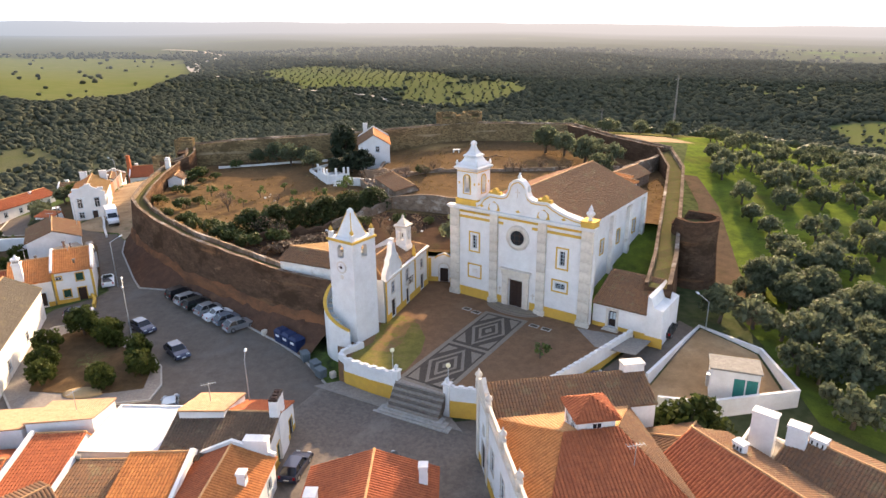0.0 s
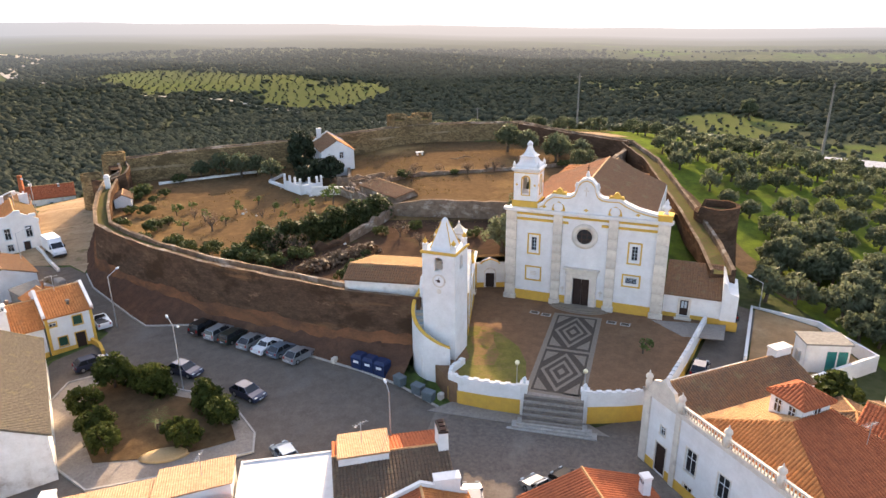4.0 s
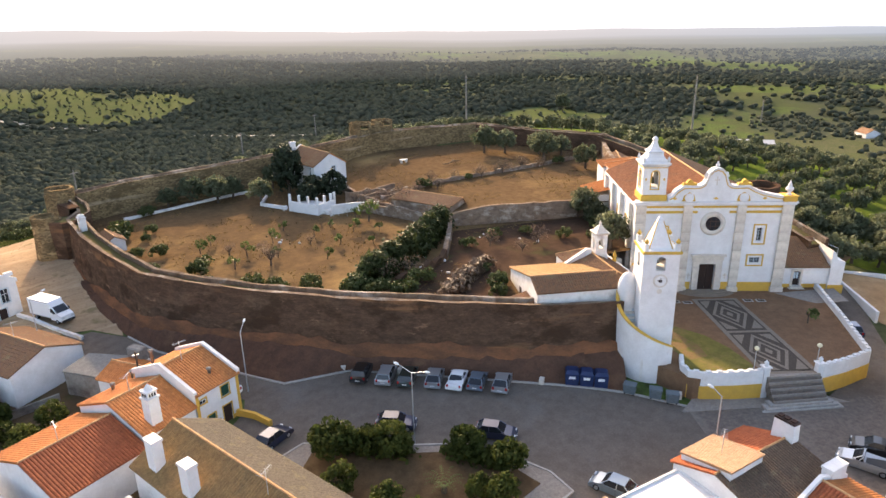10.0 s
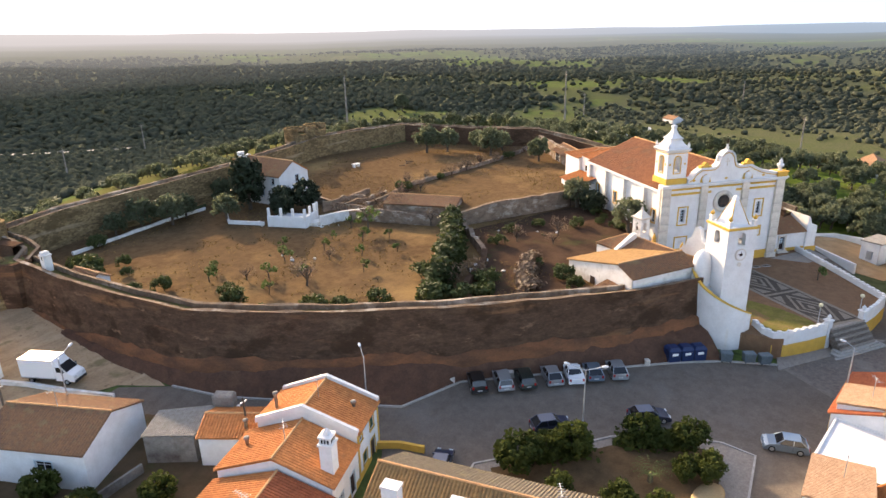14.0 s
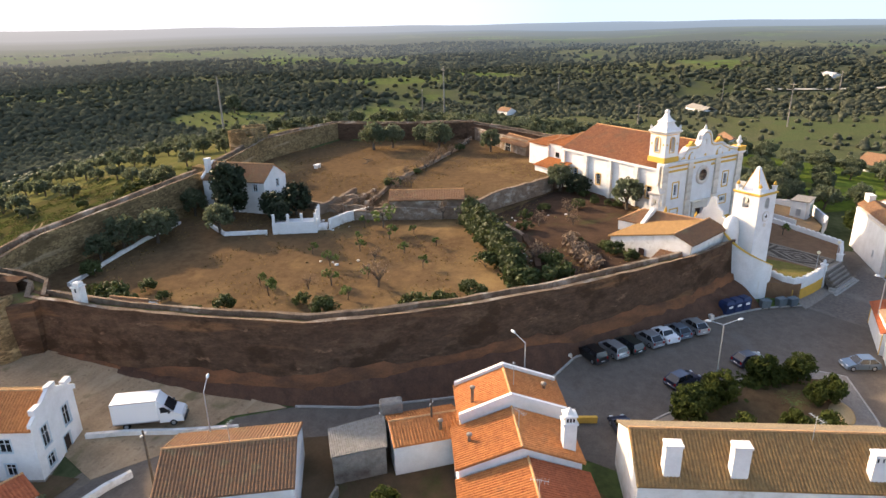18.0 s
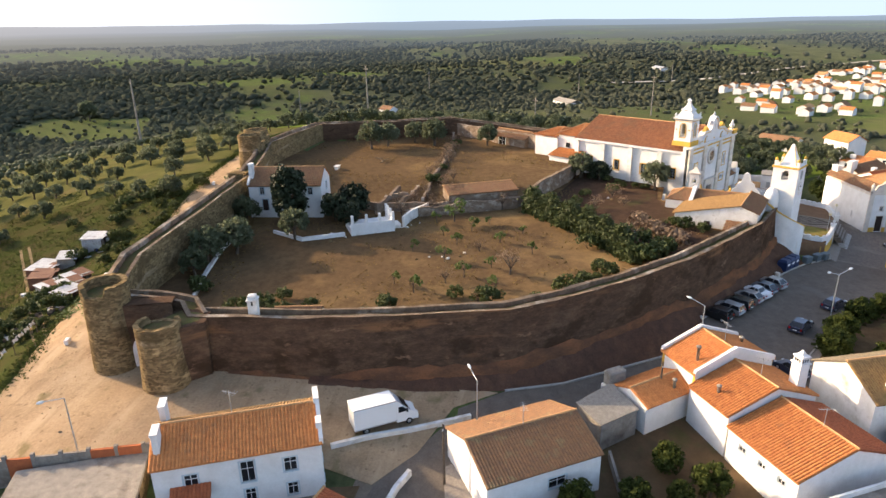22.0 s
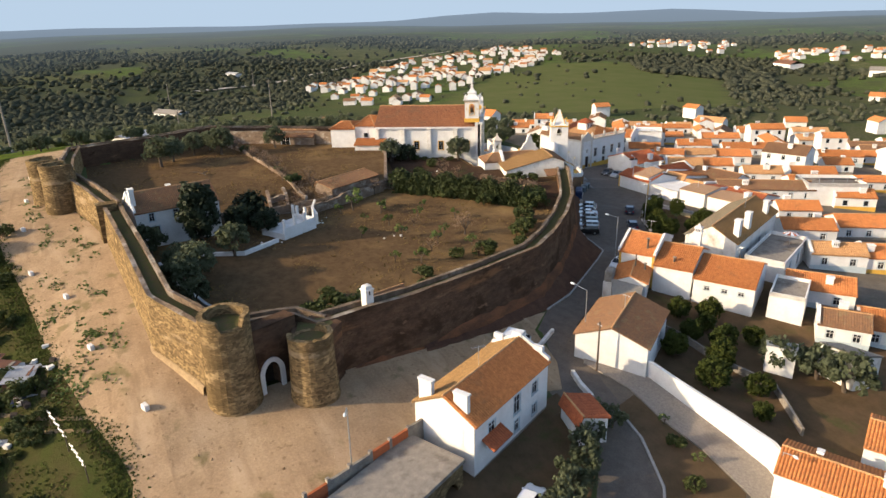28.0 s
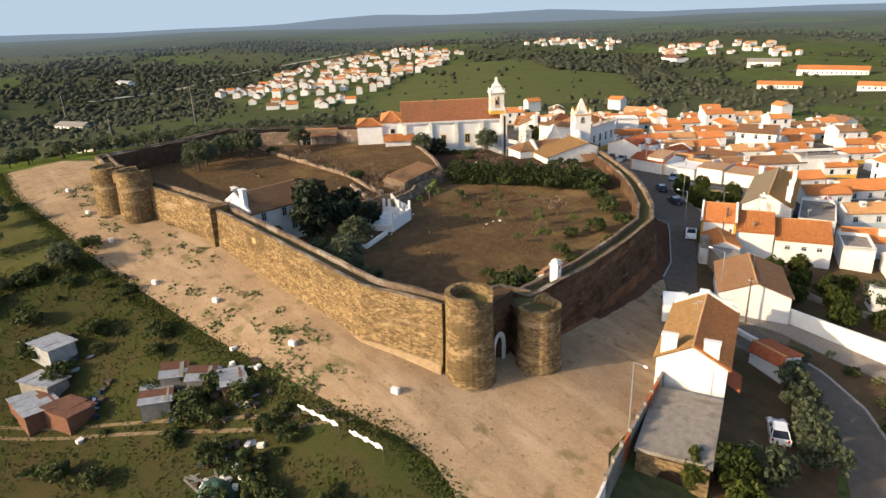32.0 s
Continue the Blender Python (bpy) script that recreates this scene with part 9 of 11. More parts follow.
wb.inputs["Strength"].default_value, wb.inputs["Distance"].default_value = 0.9, 0.7
wn_.links.new(wn_.nodes.new("ShaderNodeNewGeometry").outputs["Position"], wt.inputs["Vector"])
wn_.links.new(wt.outputs["Fac"], wb.inputs["Height"])
wn_.links.new(wb.outputs["Normal"], wn_.nodes["Principled BSDF"].inputs["Normal"])
# far trees: the same leaves with haze added as emission
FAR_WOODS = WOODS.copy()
emissive_haze(FAR_WOODS, FAR_WOODS.node_tree.nodes["Mix Shader"].outputs[0])


def blobs(name, label, pts, size, seed, material, flat=0.75, detail=1, smooth=True):
    """Many far crowns as one object: jittered faceted clumps."""
    r = np.random.RandomState(seed)
    bm = bmesh.new()
    bmesh.ops.create_icosphere(bm, subdivisions=detail, radius=1.0)
    base = np.array([v.co[:] for v in bm.verts])
    tri = np.array([[v.index for v in f.verts] for f in bm.faces])
    bm.free()
    n, k = len(pts), len(base)
    jit = base[None] * (0.62 + 0.6 * r.rand(n, k, 1)) * (np.array([1, 1, flat]) * size[:, None])[:, None, :]
    a = r.rand(n) * 6.283
    c, s = np.cos(a)[:, None], np.sin(a)[:, None]
    x, y = jit[..., 0] * c - jit[..., 1] * s, jit[..., 0] * s + jit[..., 1] * c
    v = np.stack([x, y, jit[..., 2]], 2) + pts[:, None, :]
    f = (tri[None] + (np.arange(n) * k)[:, None, None]).reshape(-1, 3)
    me = bpy.data.meshes.new(name)
    me.vertices.add(n * k)
    me.vertices.foreach_set("co", v.reshape(-1).astype(np.float32))
    me.loops.add(len(f) * 3)
    me.loops.foreach_set("vertex_index", f.reshape(-1).astype(np.int32))
    me.polygons.add(len(f))
    me.polygons.foreach_set("loop_start", np.arange(0, len(f) * 3, 3, dtype=np.int32))
    me.update()
    me.validate()
    me.materials.append(material)
    if smooth:
        me.shade_smooth()
    return tagged(new(name, me), label, "woods", kind="stuff")


r = np.random.RandomState(12)
q = np.repeat(np.array(FAR_OLIVES), 3, 0) + r.normal(size=(len(FAR_OLIVES) * 3, 2)) * 0.8
blobs("olive_grove", "olive trees further down the slopes", np.column_stack([q, land(q[:, 0], q[:, 1]) + 1.3 + 0.7 * r.rand(len(q))]), 0.8 + 0.6 * r.rand(len(q)), 4, OLIVE, 0.75, 2)
r = np.random.RandomState(77)
a, d = r.uniform(0, 2 * math.pi, 250000), 135 * 14.5 ** r.rand(250000)
x, y = -5 + d * np.sin(a), 105 + d * np.cos(a)
ok = ~(((d < 330) & within(x, y, [TOWN_LAND])) | ((x > -130) & (x < 60) & (y > 60) & (y < 200)) | within(x, y, [OLIVE_LAND]) | ((y < 60) & (d < 300) & (r.rand(len(x)) < 0.7)))
x, y, d = x[ok], y[ok], d[ok]
k = wooded(x, y)
ok = r.rand(len(x)) < np.where(k > 0.34, k * 1.5 - 0.45, 0.06 * k / 0.34 + 0.01)
x, y, d = x[ok], y[ok], d[ok]
spots = [np.column_stack([x[m_], y[m_]]) for m_ in (d < 520, (d >= 520) & (d < 950), d >= 950)]
for k, (lab, lo_, hi_) in enumerate((("scrub oak and olive woods on the slopes below the castle", 1.2, 2.7), ("dark distant woodland over the hills", 2.2, 5.0), ("hazy woodland on the far hills", 3.0, 6.0))):
    q = spots[k]
    sz = lo_ + (hi_ - lo_) * r.rand(len(q)) ** 1.6
    pts = np.column_stack([q, land(q[:, 0], q[:, 1]) + sz * 0.5])
    blobs("woodland", lab, pts, sz, 5 + k, FAR_WOODS if k == 2 else WOODS, 0.85 if k == 0 else 0.7, 2 if k == 0 else 1)
rows_pts = []
for p in GROVE_FIELDS:
    xs, ys = [q[0] for q in p], [q[1] for q in p]
    for i in range(int((max(xs) - min(xs)) / 13)):
        for j in range(int((max(ys) - min(ys)) / 13)):
            x, y = min(xs) + i * 13 + r.normal() * 2.4, min(ys) + j * 13 + r.normal() * 2.4
            if inside(x, y, p):
                rows_pts.append((x, y, land_at(x, y) + 1.2))
blobs("young_grove", "rows of young olive trees on a far slope", np.array(rows_pts), 1.1 + 0.9 * r.rand(len(rows_pts)), 3, WOODS)
PALE_ROAD = mat("pale_country_road", (0.40, 0.36, 0.30), (0.33, 0.30, 0.25), 0.05, 0.9, coords="Position")


def far_road(pts, width, label):
    line = walk_line(pts, 25)
    l, r_ = offset_line(line, width / 2), offset_line(line, -width / 2)
    drape("country_road", l + r_[::-1], PALE_ROAD, label, 1.6, 22, category="road")


def curve_through(pts, n=8):
    """A smooth line through points of the plan."""
    q = [Vector(p) for p in [pts[0], *pts, pts[-1]]]
    out = []
    for a, b, c, d in zip(q, q[1:], q[2:], q[3:]):
        for i in range(n):
            t = i / n
            out.append(0.5 * (2 * b + (c - a) * t + (2 * a - 5 * b + 4 * c - d) * t * t + (3 * b - a - 3 * c + d) * t ** 3))
    return [(p.x, p.y) for p in out + [q[-1]]]


far_road(curve_through([(126, 552), (86, 580), (51, 610), (17, 665), (-26, 765), (-70, 809), (-102, 857), (-167, 894), (-250, 930)]), 9, "pale country road winding below the castle")
far_road(curve_through([(-380, 1060), (-430, 1130), (-466, 1200), (-514, 1300), (-556, 1420), (-562, 1547), (-580, 1680), (-668, 1800), (-700, 1880), (-846, 1932)]), 24, "pale river bend in the valley")
far_road(curve_through([(690, 40), (740, -40), (790, -117), (870, -230), (955, -349), (1010, -480), (1150, -650)]), 10, "straight country road past the far houses")
# far ranges of hills and the pale sky over them
RIDGE = ((-180, -0.4), (-60, 0.7), (-31, 0.84), (-15, 0.76), (3, 0.5), (22, 0.12), (36, -0.12), (60, -0.3), (84, -0.42), (107, -0.55), (116, -0.45), (120, -0.16), (124, -0.06), (128, -0.16), (133, -0.2), (139, -0.04), (143, -0.25), (148, -0.45), (153, -0.5), (180, -0.4))
ridge_rows, sky_rows = [], []
bm, bs = bmesh.new(), bmesh.new()
for i in range(361):
    a = -math.pi + 2 * math.pi * i / 360
    hgt = 37 + 4400 * math.tan(radians(float(np.interp(math.degrees(a), [q[0] for q in RIDGE], [q[1] for q in RIDGE])))) + 2.5 * math.sin(a * 9 + 0.6) + 2 * math.sin(a * 23 + 2) + 1.5 * math.sin(a * 41)
    ridge_rows.append([bm.verts.new((R0 * math.sin(a), 105 + R0 * math.cos(a), z)) for R0, z in ((3700, -80), (4150, hgt * 0.6 - 18), (4400, hgt), (4480, -80))])
    sky_rows.append([bs.verts.new((4560 * math.sin(a), 105 + 4560 * math.cos(a), z)) for z in (-120, 100, 220, 420)])
for target, rows in ((bm, ridge_rows), (bs, sky_rows)):
    for p, q in zip(rows, rows[1:]):
        for k in range(3):
            target.faces.new((p[k], p[k + 1], q[k + 1], q[k]))
    bmesh.ops.recalc_face_normals(target, faces=target.faces[:])
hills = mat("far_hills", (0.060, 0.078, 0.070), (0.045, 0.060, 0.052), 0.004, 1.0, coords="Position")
# haze over the hills is emission that nearly hides their own colour
emissive_haze(hills, hills.node_tree.nodes["Principled BSDF"].outputs[0], 900.0, 4400.0, 0.97, 1.0)
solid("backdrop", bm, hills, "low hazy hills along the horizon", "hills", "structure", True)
# glowing ring painted as the sky close to the horizon
pale_sky = mat("pale_sky", (0.0, 0.0, 0.0), None, rough=1.0)
tint = emissive_haze(pale_sky, pale_sky.node_tree.nodes["Principled BSDF"].outputs[0], 10.0, 20.0, 1.0, 1.0)
tint.inputs[6].default_value, tint.inputs[7].default_value = (0.235, 0.305, 0.390, 1), (0.40, 0.40, 0.43, 1)
solid("backdrop", bs, pale_sky, "pale bright sky above the horizon", "sky", "structure", True)


# ---- the town below the castle ----
random.seed(21)
ROOFS = [TILE, TILE, TILE, TILE_PALE, TILE, TILE_OLD]


def town_house(x, y, deg, L, W, roof=None, storeys=1, label=None, z=None, fine=True):
    z = land_at(x, y) if z is None else z
    h = 2.9 if storeys == 1 else 5.4
    wins = []
    for s in "fb":
        k = max(2, int(L / 3.2))
        for i in range(k):
            px = -L / 2 + L * (i + 0.5) / k
            if i == k // 2 and s == "f":
                wins.append((s, px, 0.05, 1.0, 2.1, "door"))
            else:
                wins.append((s, px, 1.0, 0.9, 1.1, "pane"))
            if storeys == 2:
                wins.append((s, px, 3.6, 0.9, 1.2, "pane"))
    wins.append(("l", 0.3, 1.0 if storeys == 1 else 3.5, 0.8, 1.0, "pane"))
    col = {TILE: "orange", TILE_PALE: "sun-bleached", TILE_RED: "red", TILE_OLD: "brown"}
    roof = roof or random.choice(ROOFS)
    ch = [(random.uniform(-.4, .4) * L, random.choice((-1, 1)) * W * 0.22, 0.5, random.uniform(.8, 1.5), random.uniform(.6, .9), random.choice(("block", "vent")))]
    return house(label or f"white {'two-storey' if storeys == 2 else 'low'} town house with {col[roof]} tiled roof", x, y, deg, L, W, z, z + h, z + h + W * 0.2, roof, None, wins, ch,
                 random.choice((0, 0, 0.5, -0.6)), (random.choice((OCHRE, FRAME_GREY, CEMENT)), "fb"), None, random.choice(("", "", "l", "r")), fine, "town houses")


PLACES = [
          (-21.5, -0.8, 20, 11, 9, 2), (-3.0, -8.9, 50, 15, 6, 1), (-39.2, 35.2, 52, 20, 6, 1), (-66.8, 36.0, 52, 21, 7, 1), (-60.6, 53.4, 50, 9, 6, 1), (-70.2, 60.5, 50, 8.5, 6, 1), (-75.5, 53.7, 50, 9, 6, 1),
          (-84.7, 50.5, 50, 12, 7, 1), (-77.2, 76.0, 32, 9, 6, 1), (-85.1, 83.5, 32, 6, 6, 1), (-91.2, 76.2, 32, 14, 7, 1), (-35.1, -31.8, 50, 9, 7, 2), (-21.7, -24.6, 50, 12, 6, 1), (-48.6, -17.3, 50, 8, 5, 1),
          (-56.5, -20.2, 50, 9, 5, 1), (-45.8, -1.8, 52, 17, 5, 1), (-57.4, 3.4, 52, 8, 5, 1), (-66.2, 4.4, 50, 9, 6, 1), (20.7, 22.6, 27, 12, 8, 2), (10.2, 20.9, 45, 9, 6, 1), (0.0, 21.6, 45, 8, 5, 1),
          (-4.3, 13.9, 50, 8, 5, 1), (-9.4, 6.3, 50, 9, 6, 1), (-16.0, 22.5, 48, 9, 6, 1), (-28.0, 20.0, 50, 9, 6, 1), (-12.5, 30.0, 47, 9, 6, 1), (-52.5, 44.0, 50, 8, 6, 1), (-33, 7.5, 52, 11, 6, 1),
          (-76.5, 22.0, 52, 14, 6, 1), (-90, 30.0, 52, 12, 7, 1), (-98, 58, 45, 10, 7, 1), (-72, -12, 50, 10, 6, 1), (-84, 5, 50, 12, 6, 1), (8, 2, 50, 10, 6, 1), (22, 6, 45, 9, 6, 2), (36, 14, 30, 10, 7, 1), (34, 28, 30, 9, 7, 1), (48, 26, 30, 10, 7, 1)]
done = []
for x, y, deg, L, W, st in PLACES:
    town_house(x, y, deg + random.uniform(-3, 3), L, W, None, st)
    done.append((x, y, L))
for k in range(600):
    if len(done) > 92:
        break
    x, y = random.uniform(-110, 95), random.uniform(-85, 42)
    if not inside(x, y, [(60, 40), (95, 15), (70, -50), (10, -82), (-70, -70), (-112, -20), (-112, 45), (-60, 30), (0, 18)]):
        continue
    L = random.uniform(7, 13)
    if any(math.hypot(x - a, y - b) < (L + c) / 2 + 1.2 for a, b, c in done):
        continue
    town_house(x, y, random.choice((48, 52, 138)) + random.uniform(-5, 5), L, random.uniform(5, 7), None, random.choice((1, 1, 1, 2)), fine=False)
    done.append((x, y, L))
# roof terrace with solar panels
sp = flat_block("white block with a roof terrace carrying solar panels", -47.3, 23.4, 52, 12, 8, -4.0, 1.2, rim=0.7, wins=[("f", -3, 1.2, 0.9, 1.2, "pane"), ("f", 2, 1.2, 0.9, 1.2, "pane")])
rack = thing("solar_array", "row of dark blue solar panels on a roof terrace", "solar panels", pose(-48.4, 22.0, 1.2, 0, 0, 52))
for i in range(6):
    for j in range(2):
        part("panel", box(-4.5 + i * 1.5, -3.08 + i * 1.5, -0.95 + j, 0.0 + j - 0.04, 0, 0.05, pose(0, 0, 0.7, 24)), SOLAR, rack)
for i in range(4):
    part("support", box(-4.4 + i * 2.9, -4.3 + i * 2.9, 0.5, 0.6, 0, 1.2), METAL, rack)
flat_block("tall white cube house among the roofs", 19.0, 10.0, 45, 8, 7, -5.0, 2.2, top=WHITE, wins=[("l", 0, 3.5, 0.9, 1.2, "pane"), ("l", 2, 3.5, 0.9, 1.2, "pane")])
# rear terraces of the long house
flat_block("white rear terrace with a parapet behind the long house", -66.2, 70.0, -70, 15, 6.0, -1.9, 0.6, rim=0.6, wins=[("f", -4, 0.1, 1.0, 2.0, "door"), ("f", 1, 0.1, 1.0, 2.0, "door")])
par = thing("parasol", "red and white parasol on a roof terrace", "parasol", pose(-66.0, 66.5, 0.6))
part("pole", tube(bmesh.new(), (0, 0, 0), (0, 0, 2.2), 0.03), METAL, par)
for k in range(12):
    bm = bmesh.new()
    a, b = 2 * math.pi * k / 12, 2 * math.pi * (k + 1) / 12
    v = [bm.verts.new(p) for p in ((0, 0, 2.35), (1.25 * math.cos(a), 1.25 * math.sin(a), 1.9), (1.25 * math.cos(b), 1.25 * math.sin(b), 1.9))]
    bm.faces.new(v)
    part("canopy_panel", bm, TILE_RED if k % 2 else CLOTH, par)

# garden walls, sheds and the white roadside wall
plain_wall("garden_wall", [(-80.3, 114.4), (-86, 114.6), (-91.5, 114.6), (-96.5, 114.8), (-103, 117.5)], 0.4, lambda x, y: 0.2 + 0.05 * (x + 80), -5.5, WHITE, "tall white garden wall along the street", step=2)
drape("pavement", [(-72.6, 117.2), (-80.4, 114.6), (-86, 114.7), (-92, 114.7), (-97.5, 115.0), (-104, 118.0), (-104.5, 122), (-97.8, 119.4), (-92, 118.8), (-87, 119.2), (-81, 118.4), (-75, 119.6)], PAVING, "stone pavement with shallow steps along the garden wall", 0.2, thick=0.4)
kerb("kerb", [(-83.4, 122.4), (-88, 123.3), (-93.5, 126.0), (-99.5, 132), (-103.6, 142)], 0.25, 0.22, KERB, "pale kerb round the bend of the street")
plain_wall("low_wall", [(-67.2, 118.0), (-70.5, 123.4), (-72.6, 127.4), (-74.6, 130.6)], 0.4, lambda x, y: land_at(x, y) + 0.55, -3, WHITE_OLD, "low white wall where the street forks")
plain_wall("low_wall", [(-81.2, 123.8), (-78.6, 123.3), (-76.4, 122.5)], 0.4, lambda x, y: land_at(x, y) + 0.7, -4, WHITE_OLD, "low white wall end at the street fork")
house("small white shed with a red tiled roof by the bend", -84.4, 127.9, -14, 4.2, 3.0, -2.2, 0.9, 1.5, TILE_RED, None, [], [], 1.2)
leanto("garden shed with cement-sheet roof", [(-93.9, 91.0), (-89.4, 92.0), (-88.4, 94.6), (-93.0, 94.4)], 0.6, 0.1, FIBRE, WHITE_OLD, -3)
leanto("garden shed with pale sheet roof", [(-87.0, 96.2), (-84.0, 98.2), (-85.4, 100.2), (-88.2, 98.4)], 0.4, 0.0, SHEET, WHITE, -3)
plain_wall("garden_wall", [(-70.5, 104.2), (-76.5, 103.4), (-82, 104.0), (-88.5, 102.5), (-95, 107.2)], 0.25, lambda x, y: land_at(x, y) + 1.0, -5, CEMENT, "grey garden partition wall")

# ---- far houses ----
def far_proto(L, W, h, roof):
    t = thing("far_house", "small white house with orange roof in the far village", "house", group="far village")
    bm = bmesh.new()
    bx(bm, -L / 2, L / 2, -W / 2, W / 2, -3, h)
    plate(bm, [(-W / 2, h), (0, h + W * .25), (W / 2, h)], -L / 2, L / 2, Matrix(((0, 1, 0, 0), (1, 0, 0, 0), (0, 0, 1, 0), (0, 0, 0, 1))))
    bmesh.ops.recalc_face_normals(bm, faces=bm.faces[:])
    part("wall", bm, WHITE, t)
    for s in (-1, 1):
        bm = bmesh.new()
        q = [(-L / 2 - .3, s * (W / 2 + .4), h - 0.2), (L / 2 + .3, s * (W / 2 + .4), h - 0.2), (L / 2 + .3, 0, h + W * .25 + .12), (-L / 2 - .3, 0, h + W * .25 + .12)]
        slab(bm, q, 0.15)
        part("roof", bm, roof, t)
    return t


protos = [far_proto(9, 7, 3.2, TILE), far_proto(13, 7, 3.4, TILE_PALE), far_proto(8, 6, 5.6, TILE), far_proto(11, 8, 3.0, TILE_OLD)]
r = random.Random(9)
placed = []
for town, amount, deg in ((FAR_TOWN, 205, -38), (FAR_TOWN2, 32, -30), (FAR_TOWN3, 38, -35)):
    n = 0
    for _ in range(6000):
        x, y = r.uniform(min(p[0] for p in town), max(p[0] for p in town)), r.uniform(min(p[1] for p in town), max(p[1] for p in town))
        if not inside(x, y, town) or any(math.hypot(x - a, y - b) < 12 for a, b in placed):
            continue
        placed.append((x, y))
        plant(r.choice(protos), x, y, r.uniform(0.85, 1.1), land_at(x, y) + 1.0, deg + r.choice((0, 0, 90)) + r.uniform(-8, 8))
        n += 1
        if n >= amount:
            break
for x, y in ((150, -20), (135, -45), (170, -70), (105, 15), (120, 30), (190, -130), (150, -170), (120, -150), (95, -190), (60, -210), (20, -190), (-20, -170), (130, 75), (420, 250), (90, -120)):
    plant(r.choice(protos), x, y, 1.2, land_at(x, y), r.uniform(0, 180), label="white farmhouse with orange roof below the town")
shed = thing("farm_shed", "long farm shed with a pale metal roof", "shed", pose(121, 149.4, land_at(121, 149.4), 0, 0, -50))
part("wall", box(-9, 9, -4, 4, -3, 2.6), WHITE_OLD, shed)
bm = bmesh.new()
slab(bm, [(-9.5, -4.5, 2.5), (9.5, -4.5, 2.5), (9.5, 0, 3.5), (-9.5, 0, 3.5)]), slab(bm, [(9.5, 4.5, 2.5), (-9.5, 4.5, 2.5), (-9.5, 0, 3.5), (9.5, 0, 3.5)])
part("roof", bm, SHEET, shed)
for x, y, h in ((150, 190, 26), (250, 120, 26), (360, 40, 28), (90, 260, 24), (-60, 330, 20)):
    pl = thing("power_pole", "slender concrete power pole in the valley", "pole", pose(x, y, land_at(x, y), 0, 0, 40), "power poles")
    part("shaft", tube(bmesh.new(), (0, 0, -1), (0, 0, h), 0.5, 0.25), CEMENT, pl)
    part("crossarm", box(-2.2, 2.2, -0.15, 0.15, h - 1.5, h - 1.2), CEMENT, pl)

# ---- vehicles ----
def car_paint(name, col, metal=0.3):
    m = mat(name, col, None, rough=0.28, spec=0.5)
    m.node_tree.nodes["Principled BSDF"].inputs["Coat Weight"].default_value = 0.6
    m.node_tree.nodes["Principled BSDF"].inputs["Metallic"].default_value = metal
    return m


CAR_BLACK, CAR_SILVER, CAR_WHITE = car_paint("black_car_paint", (0.012, 0.013, 0.014)), car_paint("silver_car_paint", (0.36, 0.38, 0.39), 0.6), car_paint("white_car_paint", (0.74, 0.74, 0.73), 0)
CAR_NAVY, CAR_GREEN, CAR_BLUE = car_paint("navy_car_paint", (0.016, 0.024, 0.055)), car_paint("dark_green_car_paint", (0.018, 0.03, 0.026)), car_paint("grey_blue_car_paint", (0.16, 0.21, 0.26), 0.5)
RUBBER = mat("tyre_rubber", (0.018, 0.018, 0.018), None, rough=0.9)
TAIL = mat("red_lamp_glass", (0.35, 0.012, 0.01), None, rough=0.2)
LAMP_GLASS = mat("headlamp_glass", (0.6, 0.62, 0.62), None, rough=0.1)
PLATE = mat("plate_white", (0.7, 0.7, 0.68), None, rough=0.5)
TRIM_DARK = mat("dark_bumper_plastic", (0.03, 0.03, 0.03), None, rough=0.6)


